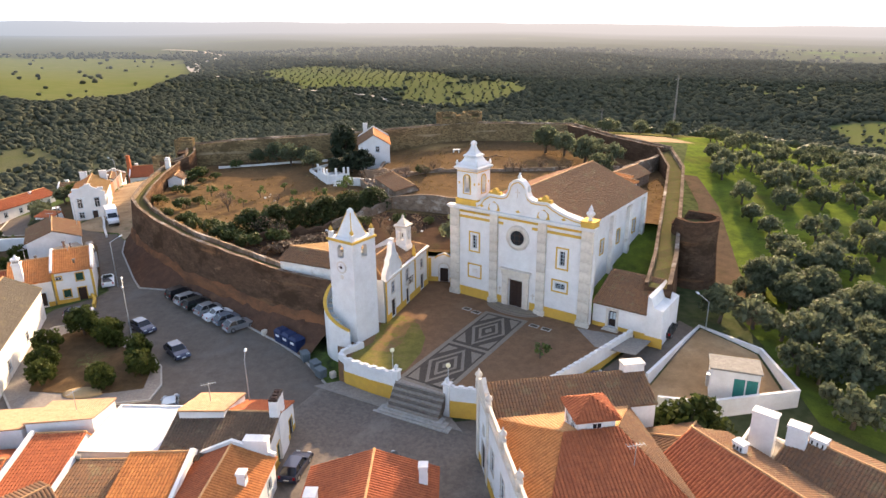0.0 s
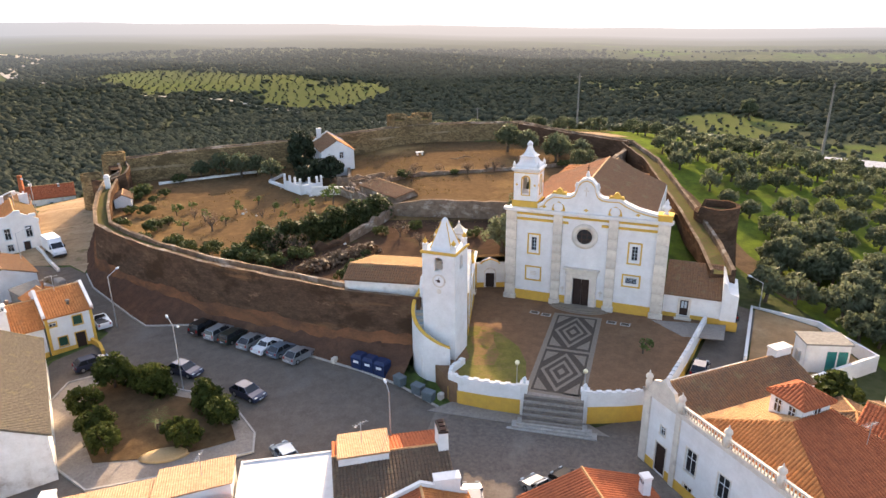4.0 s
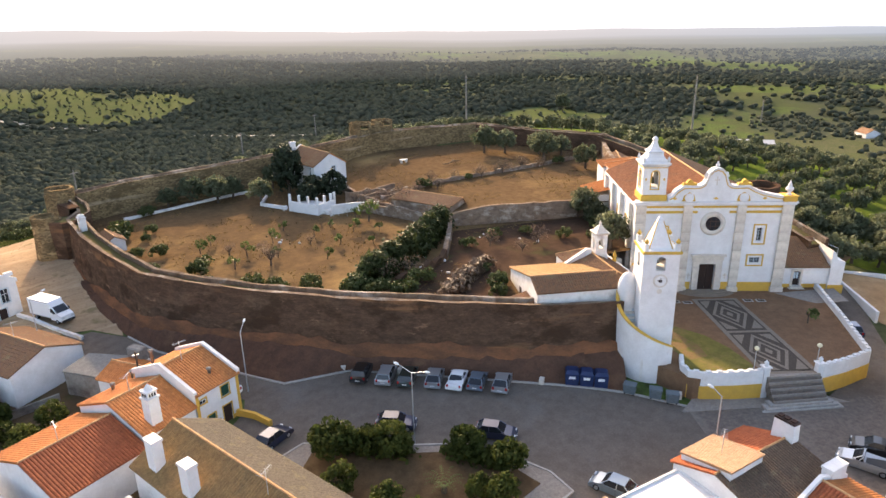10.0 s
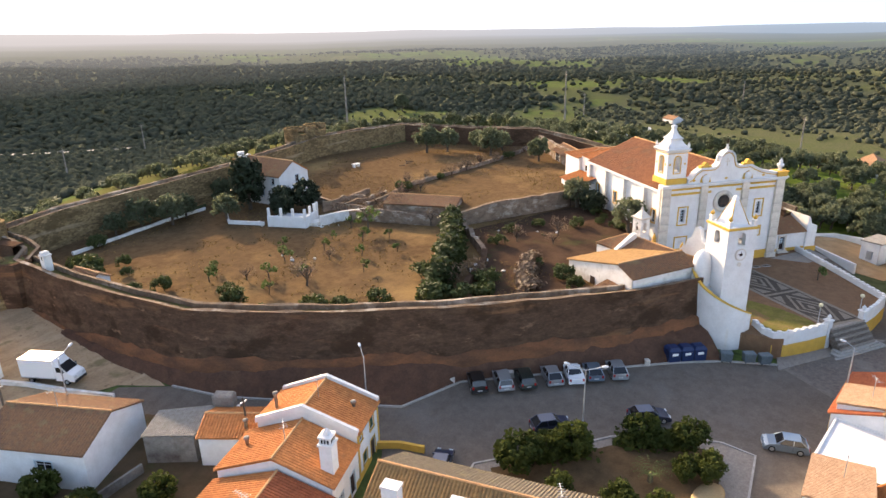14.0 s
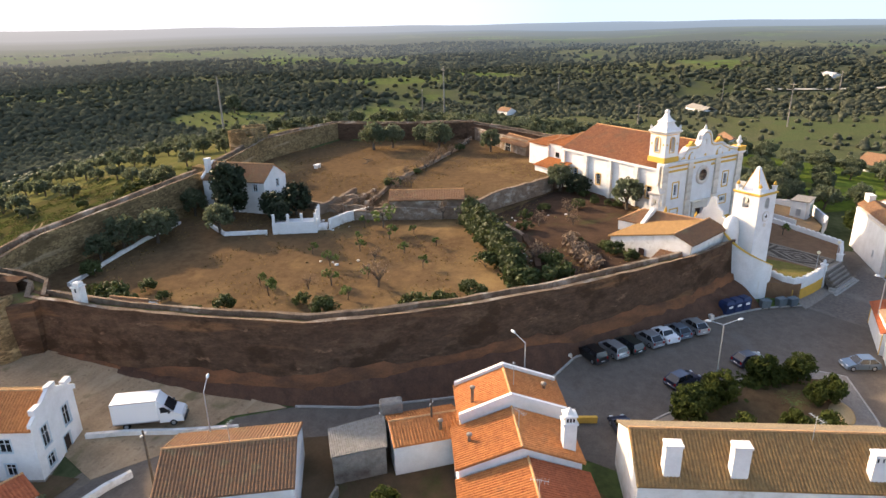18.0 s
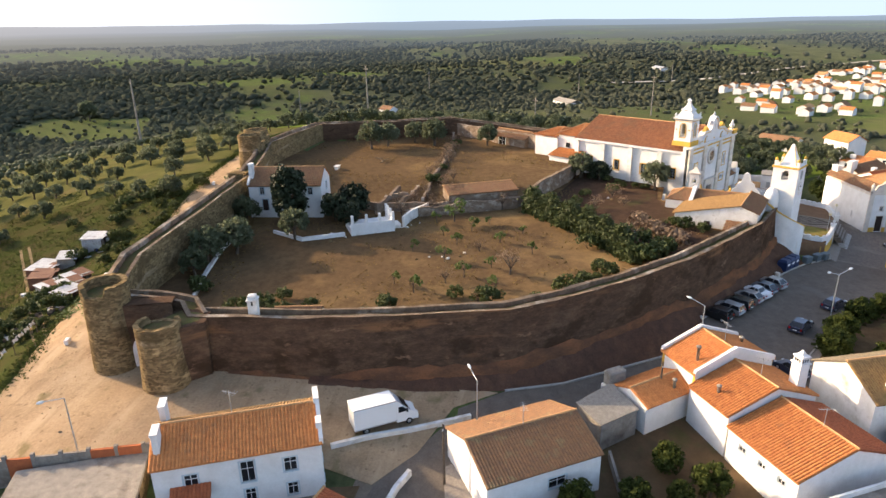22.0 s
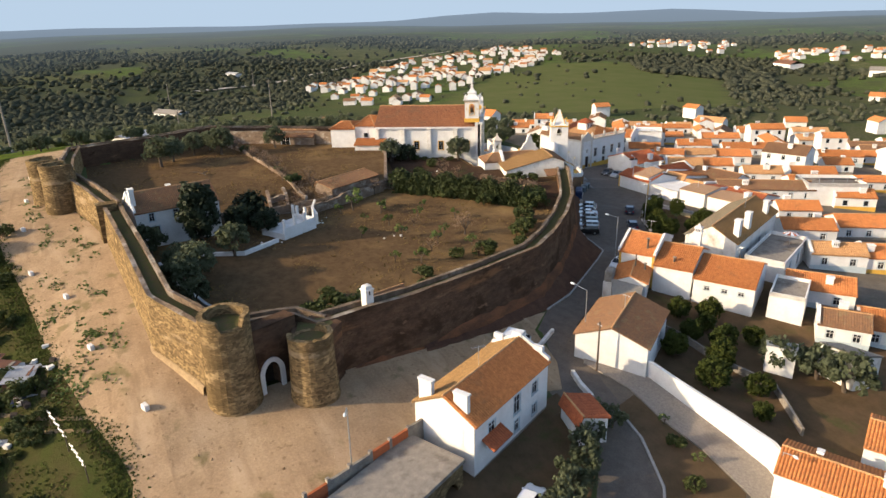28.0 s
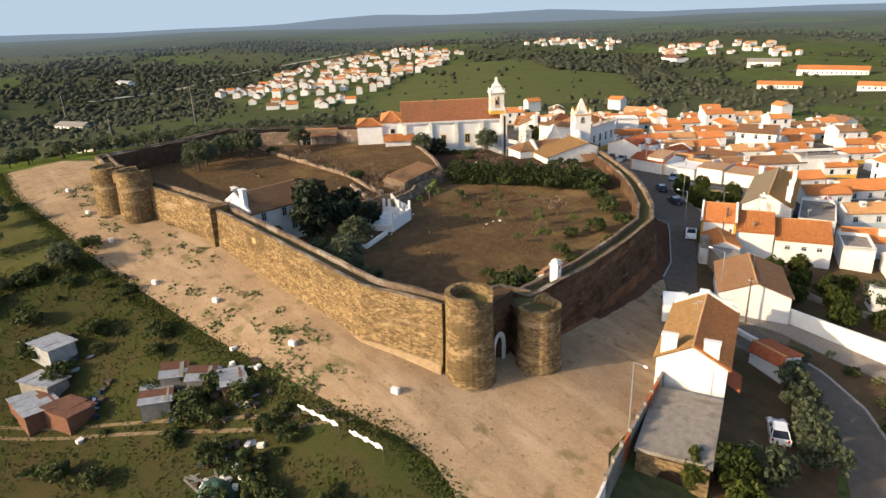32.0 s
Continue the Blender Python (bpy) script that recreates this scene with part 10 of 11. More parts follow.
def car(label, paint, x, y, deg, length=4.2, width=1.72, height=1.45, style="hatch", z=None):
    """x forward. Body, glasshouse, roof, bumpers, wheels, lamps."""
    z = land_at(x, y) + 0.08 if z is None else z
    t = thing("car", label, "car", pose(x, y, z, 0, 0, deg), "parked cars")
    h, w = length / 2, width / 2
    belt = 0.62 * height
    back = {"hatch": -0.93, "estate": -0.97, "sedan": -0.52, "suv": -0.96, "pickup": 0.05}[style] * h
    roof_b = {"hatch": -0.62, "estate": -0.86, "sedan": -0.30, "suv": -0.84, "pickup": 0.1}[style] * h
    front, roof_f = 0.46 * h, 0.12 * h
    prof = [(-h, 0.34), (-h * 0.985, belt * 0.78), (-h * 0.95, belt * (1.02 if style != "sedan" else 0.98)), (back, belt), (front, belt), (h * 0.8, belt * 0.86), (h * 0.97, belt * 0.68), (h, 0.36), (h * 0.97, 0.2), (-h * 0.97, 0.2)]
    bm = bmesh.new()
    plate(bm, prof, -w, w)
    side = [e for e in bm.edges if abs(e.verts[0].co.y - e.verts[1].co.y) < 1e-5]
    bmesh.ops.bevel(bm, geom=side, offset=0.09, segments=2, affect="EDGES")
    body = part("body", bm, paint, t, smooth=False)
    bm = bmesh.new()
    lo = [bm.verts.new(p) for p in ((back, -w * .94, belt - .02), (front, -w * .94, belt - .02), (front, w * .94, belt - .02), (back, w * .94, belt - .02))]
    hi = [bm.verts.new(p) for p in ((roof_b, -w * .76, height - .05), (roof_f, -w * .76, height - .05), (roof_f, w * .76, height - .05), (roof_b, w * .76, height - .05))]
    for i in range(4):
        j = (i + 1) % 4
        bm.faces.new((lo[i], lo[j], hi[j], hi[i]))
    bm.faces.new(hi), bm.faces.new(lo[::-1])
    part("glasshouse", bm, WINDOW, t, "dark car glazing")
    part("roof", box(roof_b - .05, roof_f + .06, -w * .78, w * .78, height - .06, height, bevel=0.03), paint, t)
    for s in (-1, 1):
        bm = bmesh.new()
        for a, b in (((back, belt), (roof_b, height - .04)), ((front, belt), (roof_f, height - .04)), (((back + front) / 2 - .1, belt), ((roof_b + roof_f) / 2 - .1, height - .04))):
            tube(bm, (a[0], s * w * .945, a[1]), (b[0], s * w * .77, b[1]), 0.045, seg=5)
        part("pillar", bm, paint, t)
        part("mirror", box(front - .32, front - .14, s * (w + .02) - .09, s * (w + .02) + .09, belt + .02, belt + .16, bevel=0.03), paint, t)
        part("headlamp", box(h * .93, h * .985, s * w * .68 - .18, s * w * .68 + .18, belt * .70, belt * .82, bevel=0.02), LAMP_GLASS, t)
        part("tail_lamp", box(-h - .005, -h * .95, s * w * .82 - .1, s * w * .82 + .1, belt * .66, belt * .98, bevel=0.02), TAIL, t)
        part("door_seam", box((back + front) / 2 - .11, (back + front) / 2 - .09, s * w - .004, s * w + .004, 0.3, belt - .05), TRIM_DARK, body)
        for fx in (-0.62, 0.62):
            bm = bmesh.new()
            lathe(bm, [(0.31, -0.1), (0.33, -0.06), (0.33, 0.06), (0.31, 0.1)], 18, pose(fx * h, s * (w - 0.09), 0.31, 90))
            wl = part("wheel", bm, RUBBER, t)
            part("rim", lathe(bmesh.new(), [(0.2, -0.115), (0.2, 0.115)], 12, pose(fx * h, s * (w - 0.09), 0.31, 90)), METAL, wl)
    part("bumper", box(-h - .06, -h + .1, -w * .92, w * .92, 0.26, 0.5, bevel=0.05), TRIM_DARK if style == "suv" else paint, t)
    part("bumper", box(h - .1, h + .06, -w * .92, w * .92, 0.22, 0.46, bevel=0.05), TRIM_DARK if style == "suv" else paint, t)
    part("number_plate", box(-h - .075, -h - .06, -.26, .26, 0.52, 0.63), PLATE, t)
    part("number_plate", box(h + .06, h + .075, -.26, .26, 0.34, 0.45), PLATE, t)
    if style == "pickup":
        bm = bmesh.new()
        bx(bm, -h * .93, 0.0, -w * .9, w * .9, belt - .01, belt + .012)
        part("load_bed", bm, TRIM_DARK, t)
    return t


HD = math.degrees(math.atan2(0.755, 0.655))
along = Vector((0.755, -0.655))
a0 = Vector((-40.1, 87.9))
for k, (s, lab, paint, L, sty, hh) in enumerate(((0.0, "black off-road car parked against the bank", CAR_BLACK, 4.2, "suv", 1.65), (2.95, "silver estate car parked against the bank", CAR_SILVER, 4.4, "estate", 1.5),
        (5.45, "dark green estate car parked against the bank", CAR_GREEN, 4.5, "estate", 1.48), (8.6, "silver hatchback parked against the bank", CAR_SILVER, 4.2, "hatch", 1.48),
        (11.2, "white saloon car parked against the bank", CAR_WHITE, 4.3, "sedan", 1.38), (13.5, "small grey-blue hatchback parked against the bank", CAR_BLUE, 3.8, "hatch", 1.42), (16.3, "silver compact car parked against the bank", CAR_SILVER, 4.1, "hatch", 1.5))):
    q = a0 + along * s
    car(lab, paint, q.x, q.y, HD + (0 if k < 4 else -6), L, 1.74, hh, sty)
car("dark blue hatchback at the planted island", CAR_NAVY, -41.2, 77.5, -38, 4.1)
car("navy hatchback at the planted island", CAR_NAVY, -33.6, 70.6, -46, 4.1)
car("dark blue hatchback before the ochre-trimmed house", CAR_NAVY, -52.6, 82.2, 30, 4.0)
car("grey-blue hatchback on the setts", CAR_BLUE, -29.5, 58.8, 112, 3.9)
car("navy car parked beside a house wall", CAR_NAVY, -13.6, 49.2, 80, 4.2)
car("grey-green pickup on the setts", CAR_SILVER, -7.3, 48.6, 110, 4.7, 1.75, 1.6, "pickup")
car("black car on the setts", CAR_BLACK, -4.3, 49.2, 115, 4.2)
car("dark car parked in the lane beside the church", CAR_BLACK, 28.3, 72.8, 60, 4.2)
car("blue car parked in the lane beside the churchyard", CAR_NAVY, 17.4, 62.8, 48, 4.0)
car("white pickup parked beside the stepped row", CAR_WHITE, -54.6, 94.2, 118, 4.4, 1.7, 1.5, "pickup")
car("white car under the trees by the bend", CAR_WHITE, -89.9, 138.9, -60, 4.0)

van = thing("box_van", "white box van parked under the castle wall", "van", Matrix.Translation((-70.2, 126.4, land_at(-70.2, 126.4) + 0.1)) @ Matrix.Rotation(math.atan2(-0.84, 0.54), 4, "Z"))
part("cargo_box", box(-3.4, 1.0, -1.1, 1.1, 0.75, 3.1, bevel=0.05), CAR_WHITE, van, "white box body")
for s in (-1, 1):
    bm = bmesh.new()
    bx(bm, -3.4, 1.0, s * 1.1 - 0.015, s * 1.1 + 0.015, 0.75, 0.86), bx(bm, -3.4, 1.0, s * 1.1 - 0.015, s * 1.1 + 0.015, 3.0, 3.1)
    part("box_rail", bm, METAL, van)
bm = bmesh.new()
plate(bm, [(1.0, 0.45), (1.0, 2.35), (1.6, 2.4), (2.45, 1.55), (3.15, 1.25), (3.3, 0.9), (3.3, 0.45)], -0.98, 0.98)
part("cab", bm, CAR_WHITE, van)
bm = bmesh.new()
plate(bm, [(1.0, 2.35), (1.6, 2.4), (1.0, 3.05)], -0.95, 0.95)
part("wind_deflector", bm, CAR_WHITE, van)
bm = bmesh.new()
v = [bm.verts.new(p) for p in ((1.64, -0.86, 2.4), (2.44, -0.9, 1.6), (2.44, 0.9, 1.6), (1.64, 0.86, 2.4))]
bm.faces.new(v)
part("windscreen", bm, WINDOW, van, m=Matrix.Translation((0.02, 0, 0.02)))
for s in (-1, 1):
    bm = bmesh.new()
    plate(bm, [(1.2, 1.55), (1.2, 2.2), (1.65, 2.22), (2.25, 1.6)], s * 0.98 - 0.012, s * 0.98 + 0.012)
    part("side_window", bm, WINDOW, van)
    part("mirror", box(2.0, 2.15, s * 1.12 - 0.1, s * 1.12 + 0.1, 1.55, 1.95), TRIM_DARK, van)
    part("headlamp", box(3.22, 3.32, s * 0.7 - 0.2, s * 0.7 + 0.2, 0.85, 1.1), LAMP_GLASS, van)
    for fx in (-2.2, 2.3):
        wl = part("wheel", lathe(bmesh.new(), [(0.34, -0.14), (0.36, -0.08), (0.36, 0.08), (0.34, 0.14)], 18, pose(fx, s * 0.85, 0.36, 90)), RUBBER, van)
        part("rim", lathe(bmesh.new(), [(0.2, -0.155), (0.2, 0.155)], 12, pose(fx, s * 0.85, 0.36, 90)), METAL, wl)
part("chassis", box(-3.3, 3.2, -0.7, 0.7, 0.4, 0.75), TRIM_DARK, van), part("bumper", box(3.2, 3.4, -0.95, 0.95, 0.35, 0.65, bevel=0.04), TRIM_DARK, van)

# ---- street furniture ----
def street_lamp(x, y, top, deg, arms=1, reach=1.6, z=None):
    z = land_at(x, y) if z is None else z
    t = thing("street_lamp", "slender grey steel street lamp with a short arm" if arms == 1 else "double-armed grey steel street lamp on the square", "street lamp", pose(x, y, z, 0, 0, deg), "street lamps")
    h = top - z
    part("pole", tube(bmesh.new(), (0, 0, -0.3), (0, 0, h - 0.5), 0.085, 0.055), METAL, t)
    for k in range(arms):
        s = 1 if k == 0 else -1
        ar = part("arm", tube(bmesh.new(), (0, 0, h - 0.52), (s * reach, 0, h), 0.04, 0.035, 6), METAL, t)
        bm = bmesh.new()
        lathe(bm, [(0.04, 0), (0.13, 0.12), (0.15, 0.4), (0.06, 0.62)], 10, Matrix.Translation((s * reach * 0.96, 0, h)) @ Matrix.Rotation(s * radians(80), 4, "Y"))
        part("lamp_head", bm, LAMP_GLASS, ar)
    return t


street_lamp(-41.0, 74.1, 7.1, 118, 2, 1.5)
street_lamp(-81.5, 151.8, 8.3, 155), street_lamp(-71.9, 116.8, 7.0, 30), street_lamp(-52.2, 92.6, 6.9, 60), street_lamp(-19.7, 55.9, 6.6, 100, 1, 0.8), street_lamp(33.5, 73.6, 5.0, 120), street_lamp(-99.0, 117.5, 1.5, 160, 1, 1.2)
for x, y in ((-5.43, 61.57), (0.72, 58.21)):
    t = thing("globe_lamp", "opal globe lamp on a thin post at the church steps", "lamp", pose(x, y, 1.2), "globe lamps")
    part("post", tube(bmesh.new(), (0, 0, 0), (0, 0, 2.75), 0.05, 0.04), METAL, t)
    bm = bmesh.new()
    bmesh.ops.create_uvsphere(bm, u_segments=16, v_segments=10, radius=0.25, matrix=Matrix.Translation((0, 0, 2.95)))
    part("globe", bm, GLOBE, t, smooth=True)
for x, y, h in ((-76.9, 119.2, 6.5), (-62.4, 98.6, 6.0)):
    t = thing("utility_pole", "weathered wooden utility pole at a house corner", "pole", pose(x, y, land_at(x, y)))
    part("shaft", tube(bmesh.new(), (0, 0, -0.4), (0, 0, h), 0.13, 0.09), BARK, t)
    part("bracket", box(-0.35, 0.35, -0.05, 0.05, h - 0.5, h - 0.38), METAL, t)
for k in range(3):
    q = Vector((-18.5, 71.3)) + along * (-k * 1.6)
    t = thing("recycling_bin", "large dark blue recycling container at the kerb", "container", pose(q.x, q.y, land_at(q.x, q.y) + 0.1, 0, 0, -41), "recycling containers")
    bm = bmesh.new()
    prism(bm, [(-0.72, -0.7), (0.72, -0.7), (0.72, 0.7), (-0.72, 0.7)], 0, 1.5, top=1.06)
    part("body", bm, BLUE_PLASTIC, t)
    bm = bmesh.new()
    prism(bm, [(-0.78, -0.76), (0.78, -0.76), (0.78, 0.76), (-0.78, 0.76)], 1.5, 1.85, top=0.7)
    part("lid", bm, BLUE_PLASTIC, t)
    part("sign", box(-0.35, 0.35, -0.78, -0.74, 0.9, 1.2), PLATE, t)
for x, y, d in ((-16.9, 68.5, -60), (-15.2, 66.4, -50), (-14.3, 64.9, -45)):
    t = thing("wheelie_bin", "grey wheeled rubbish container at the kerb", "bin", pose(x, y, land_at(x, y) + 0.12, 0, 0, d), "rubbish bins")
    bm = bmesh.new()
    prism(bm, [(-0.6, -0.42), (0.6, -0.42), (0.6, 0.42), (-0.6, 0.42)], 0.15, 1.1, top=1.12)
    part("body", bm, GREY_PLASTIC, t)
    part("lid", box(-0.7, 0.7, -0.52, 0.52, 1.1, 1.26, bevel=0.06), GREY_PLASTIC, t)
    for a in (-0.45, 0.45):
        part("castor", lathe(bmesh.new(), [(0.1, -0.04), (0.1, 0.04)], 10, pose(a, -0.3, 0.1, 90)), RUBBER, t)
for x, y, z in ((-23.8, 75.2, -0.9), (-36.2, 85.9, -0.9), (-41.4, 90.3, -0.9), (-12.9, 65.1, -1.2)):
    solid("marble_block", box(-0.35, 0.35, -0.28, 0.28, -0.2, 0.55, bevel=0.06), STONE, "pale stone block on the kerb", "stone", m=pose(x, y, land_at(x, y) + 0.2, 0, 0, 40))
for x, y in ((-50.3, 170.4), (-64.2, 166.4), (-33.7, 172.6), (-23.0, 176.8), (-6.6, 177.9), (8.0, 177.7), (25.0, 177.4)):
    solid("marker_stone", box(-0.45, 0.45, -0.25, 0.25, -0.1, 0.55, bevel=0.06), WHITE, "white block marking the edge of the track", "stone", m=pose(x, y, land_at(x, y) + 0.1, 0, 0, 20), group="marker stones")

# ---- sheds and litter below the track ----
r = random.Random(31)


def shack(x, y, deg, L, W, h, roof, wall, label):
    z = land_at(x, y)
    t = thing("shack", label, "shack", pose(x, y, z, 0, 0, deg), "makeshift sheds")
    bm = bmesh.new()
    bx(bm, -L / 2, L / 2, -W / 2, W / 2, -0.5, h)
    part("wall_shell", bm, wall, t)
    n = max(2, int(L / 1.1))
    for i in range(n):
        a = -L / 2 - .2 + (L + .4) * i / n
        part("roof_sheet", box(a, a + (L + .4) / n + .08, -W / 2 - .3, W / 2 + .3, h + .02 + .03 * (i % 2), h + .06 + .03 * (i % 2), pose(0, 0, 0, r.uniform(3, 8))), roof if r.random() < .8 else RUST_SHEET, t)
    part("doorway", box(-0.45, 0.45, -W / 2 - .03, -W / 2 + .01, 0, h * .8), DARK_WOOD, t)
    for k in range(3):
        part("plank", box(-L / 2 + k * L / 3, -L / 2 + k * L / 3 + .15, -W / 2 - .06, -W / 2, 0, h), BARK, t)
    return t


shack(-27.2, 190.5, 20, 4.2, 3.2, 2.0, SHEET, SHEET, "grey tin shed with a patched roof")
shack(-35.6, 194.2, 10, 5.0, 3.4, 1.9, SHEET, RUST_SHEET, "low shed of rusty sheet metal")
shack(-39.2, 191.6, 24, 4.2, 3.0, 1.8, RUST_SHEET, RUST_SHEET, "rusty shed with a sagging roof")
shack(-45.4, 184.2, -20, 3.8, 2.8, 1.5, SHEET, FIBRE, "small shed roofed with grey sheets")
shack(-43.4, 181.6, -20, 3.2, 2.4, 1.4, SHEET, FIBRE, "small shed roofed with cement sheets")
shack(-46.9, 179.8, -28, 2.8, 2.4, 1.5, SHEET, FIBRE, "lean-to shed with a tin roof")
shack(-50.2, 177.6, -15, 3.4, 2.2, 1.3, SHEET, RUST_SHEET, "low scrap-built pen with a tin roof")
shack(-32.0, 192.6, 30, 4.4, 2.6, 1.5, SHEET, FIBRE, "low shed with overlapping pale tin sheets")
tp = thing("tarpaulin_heap", "heap covered with a green tarpaulin and planks", "heap", pose(-60.6, 184.0, land_at(-60.6, 184), 0, 0, 15))
bm = bmesh.new()
bmesh.ops.create_icosphere(bm, subdivisions=3, radius=1.0, matrix=Matrix.Diagonal((2.0, 1.5, 1.3, 1)))
for v in bm.verts:
    v.co += Vector((1, 1, 1)) * 0.18 * noise.noise(v.co * 1.7)
part("cover", bm, TARP, tp)
for k in range(9):
    part("plank", box(-1.3, 1.3, -0.1, 0.1, 0, 0.05, pose(1.8 + r.uniform(-.8, 1.6), r.uniform(-1.6, 1.2), 0.25 + .05 * k, r.uniform(-8, 8), r.uniform(-12, 12), r.uniform(0, 180))), FIBRE, tp)
scraps = {"tin_sheet": (SHEET, (1.4, 0.8, 0.04), "bent grey tin sheet among the scrap", "scrap"), "crate": (BARK, (0.6, 0.5, 0.45), "broken wooden crate among the scrap", "crate"), "bucket": (BLUE_PLASTIC, (0.35, 0.35, 0.5), "blue plastic tub among the scrap", "tub"), "scrap_box": (WHITE_OLD, (0.7, 0.5, 0.4), "pale discarded box among the scrap", "scrap")}
for k in range(120):
    nm = r.choice(list(scraps))
    m_, s, lab, cat = scraps[nm]
    cx, cy = r.choice(((-48.5, 177.2), (-51.8, 177.0), (-53.5, 178.2), (-46.5, 182.5), (-38.5, 190.2), (-60.5, 183.2), (-28.5, 188.6), (-58.5, 181)))
    x, y = cx + r.gauss(0, 1.7), cy + r.gauss(0, 1.4)
    solid(nm, box(-s[0] / 2, s[0] / 2, -s[1] / 2, s[1] / 2, 0, s[2], bevel=0.02), m_, lab, cat, m=pose(x, y, land_at(x, y) + 0.05, r.uniform(-14, 14), r.uniform(-14, 14), r.uniform(0, 180)), group="scrap heap")
cl = thing("washing_line", "washing line hung with white sheets", "washing line", Matrix.Translation((0, 0, 0)))
p0, p1 = Vector((-59.6, 174.8, 0)), Vector((-70.0, 172.0, 0))
for q in (p0, (p0 + p1) / 2, p1):
    z = land_at(q.x, q.y)
    part("post", tube(bmesh.new(), (q.x, q.y, z - .3), (q.x, q.y, z + 2.0), 0.05), BARK, cl)
for k in range(8):
    a, b = p0.lerp(p1, (k + .1) / 8), p0.lerp(p1, (k + .95) / 8)
    if k == 4:
        continue
    z = land_at(a.x, a.y) + 1.95
    bm = bmesh.new()
    g_ = [[bm.verts.new((a.x + (b.x - a.x) * i / 5 + 0.05 * math.sin(j * 2 + k), a.y + (b.y - a.y) * i / 5 + 0.12 * math.sin(i * 1.7 + j), z - 0.12 * j - (0.05 * (i % 2)))) for i in range(6)] for j in range(5)]
    for u_, w_ in zip(g_, g_[1:]):
        for i in range(5):
            bm.faces.new((u_[i], u_[i + 1], w_[i + 1], w_[i]))
    part("sheet", bm, CLOTH, cl, smooth=True)

# ---- small things in the courtyards ----
t = thing("stone_table", "white stone table in the upper courtyard", "table", pose(2.0, 154.5, 8.75))
part("table_top", box(-0.9, 0.9, -0.5, 0.5, 0.7, 0.82, bevel=0.02), WHITE_OLD, t)
for s in (-0.6, 0.6):
    part("support", box(s - 0.12, s + 0.12, -0.35, 0.35, -0.05, 0.7), WHITE_OLD, t)
bm = bmesh.new()
for a, b in (((0, 0, .2), (2.2, .4, .5)), ((2.2, .4, .5), (4.0, -.4, .3)), ((2.2, .4, .5), (3.4, 1.4, .6)), ((0, 0, .2), (-1.2, .8, .3)), ((1.0, .2, .35), (1.4, -1.2, .5))):
    tube(bm, a, b, 0.12, 0.06, 6)
solid("fallen_branch", bm, BARK, "bare fallen branch on the courtyard earth", "branch", m=pose(9.0, 146.5, 8.75, 0, 0, 20))
for k in range(46):
    c = r.choice(((-25, 134.5, 5.4), (-20.5, 101.5, 5.3), (-24.5, 98.8, 5.2), (-9.5, 108, 5.6), (-5, 102, 5.7), (-31, 143, 5.2), (-36, 126, 5.0)))
    s = r.uniform(.12, .4)
    x, y = c[0] + r.gauss(0, 1.6), c[1] + r.gauss(0, 1.6)
    bm = bmesh.new()
    bmesh.ops.create_icosphere(bm, subdivisions=1, radius=s)
    for v in bm.verts:
        v.co *= r.uniform(.7, 1.15)
        v.co.z *= .7
    solid("rubble_stone", bm, r.choice((WHITE_OLD, STONE, WALL_N)), "loose stone of a fallen wall", "stone", m=pose(x, y, low_z(x, y) + s * .3, 0, 0, r.uniform(0, 360)), group="fallen stones")
per = thing("timber_frame", "rough timber frame beside the church wall", "frame", CH @ pose(-12.6, 19.5, 5.4))
for a in (-1.2, 1.2):
    for b in (-1.0, 1.0):
        part("post", box(a - .06, a + .06, b - .06, b + .06, -0.3, 2.4), BARK, per)
for k in range(5):
    part("board", box(-1.5, 1.5, -1.1 + k * .45, -.85 + k * .45, 2.4, 2.45), TILE_PALE, per)
for a in (0.0, 2.3):
    ip = thing("iron_post", "tall rusty iron post beside the church", "post", CH @ pose(-15.0 + a, 21.5, 5.4))
    part("shaft", tube(bmesh.new(), (0, 0, -0.3), (0, 0, 5.6), 0.09, 0.07), IRON, ip)

# ---- houses beyond the gate and along the lower street ----
for x, y, deg, L, W, e, rg_, m_, lab in ((-105.4, 148.5, 78, 17, 6.0, 3.0, 4.4, TILE_RED, "long white house with red roof down the lower street"), (-105.4, 132.8, 114, 11.5, 6.7, 3.9, 5.2, TILE, "white house with a large orange roof at the bend"),
                                    (-102.8, 114.8, 23, 9.5, 5.2, 4.7, 5.7, TILE, "white house with orange roof on the garden wall"), (-104.4, 104.0, 23, 9, 6, 4.8, 6.0, TILE, "white house with orange roof behind the garden"),
                                    (-94.0, 196.0, 18, 12, 8, 3.4, 6.0, TILE_RED, "plastered house with red roof on the slope"), (-108.0, 183.0, 20, 14, 6, 2.8, 4.0, TILE_OLD, "low farm building with a faded brown roof"),
                                    (-92.5, 169.5, -66, 12, 6, 2.4, 3.6, TILE_OLD, "low white outhouse with a brown roof below the gate"), (-114.5, 192.0, 10, 6, 4, 2.6, 3.2, TILE_OLD, "small white shed on the far slope")):
    z = land_at(x, y)
    k = max(2, int(L / 3.5))
    house(lab, x, y, deg, L, W, z, z + e, z + rg_, m_, WHITE_OLD if "plastered" in lab else None, [(s_, -L / 2 + L * (i + .5) / k, 0.9, 0.9, 1.1, "pane") for i in range(k) for s_ in "fb"],
          [(-L * 0.35, 0.4, 0.7, 0.8, 0.8, "block"), (L * 0.2, -0.8, 0.3, 0.5, 0.5, "vent")], parapet="l")
ch_ = thing("brick_stack", "tall tapering red brick chimney by the slope house", "chimney", pose(-99.5, 193.2, land_at(-99.5, 193.2)))
bm = bmesh.new()
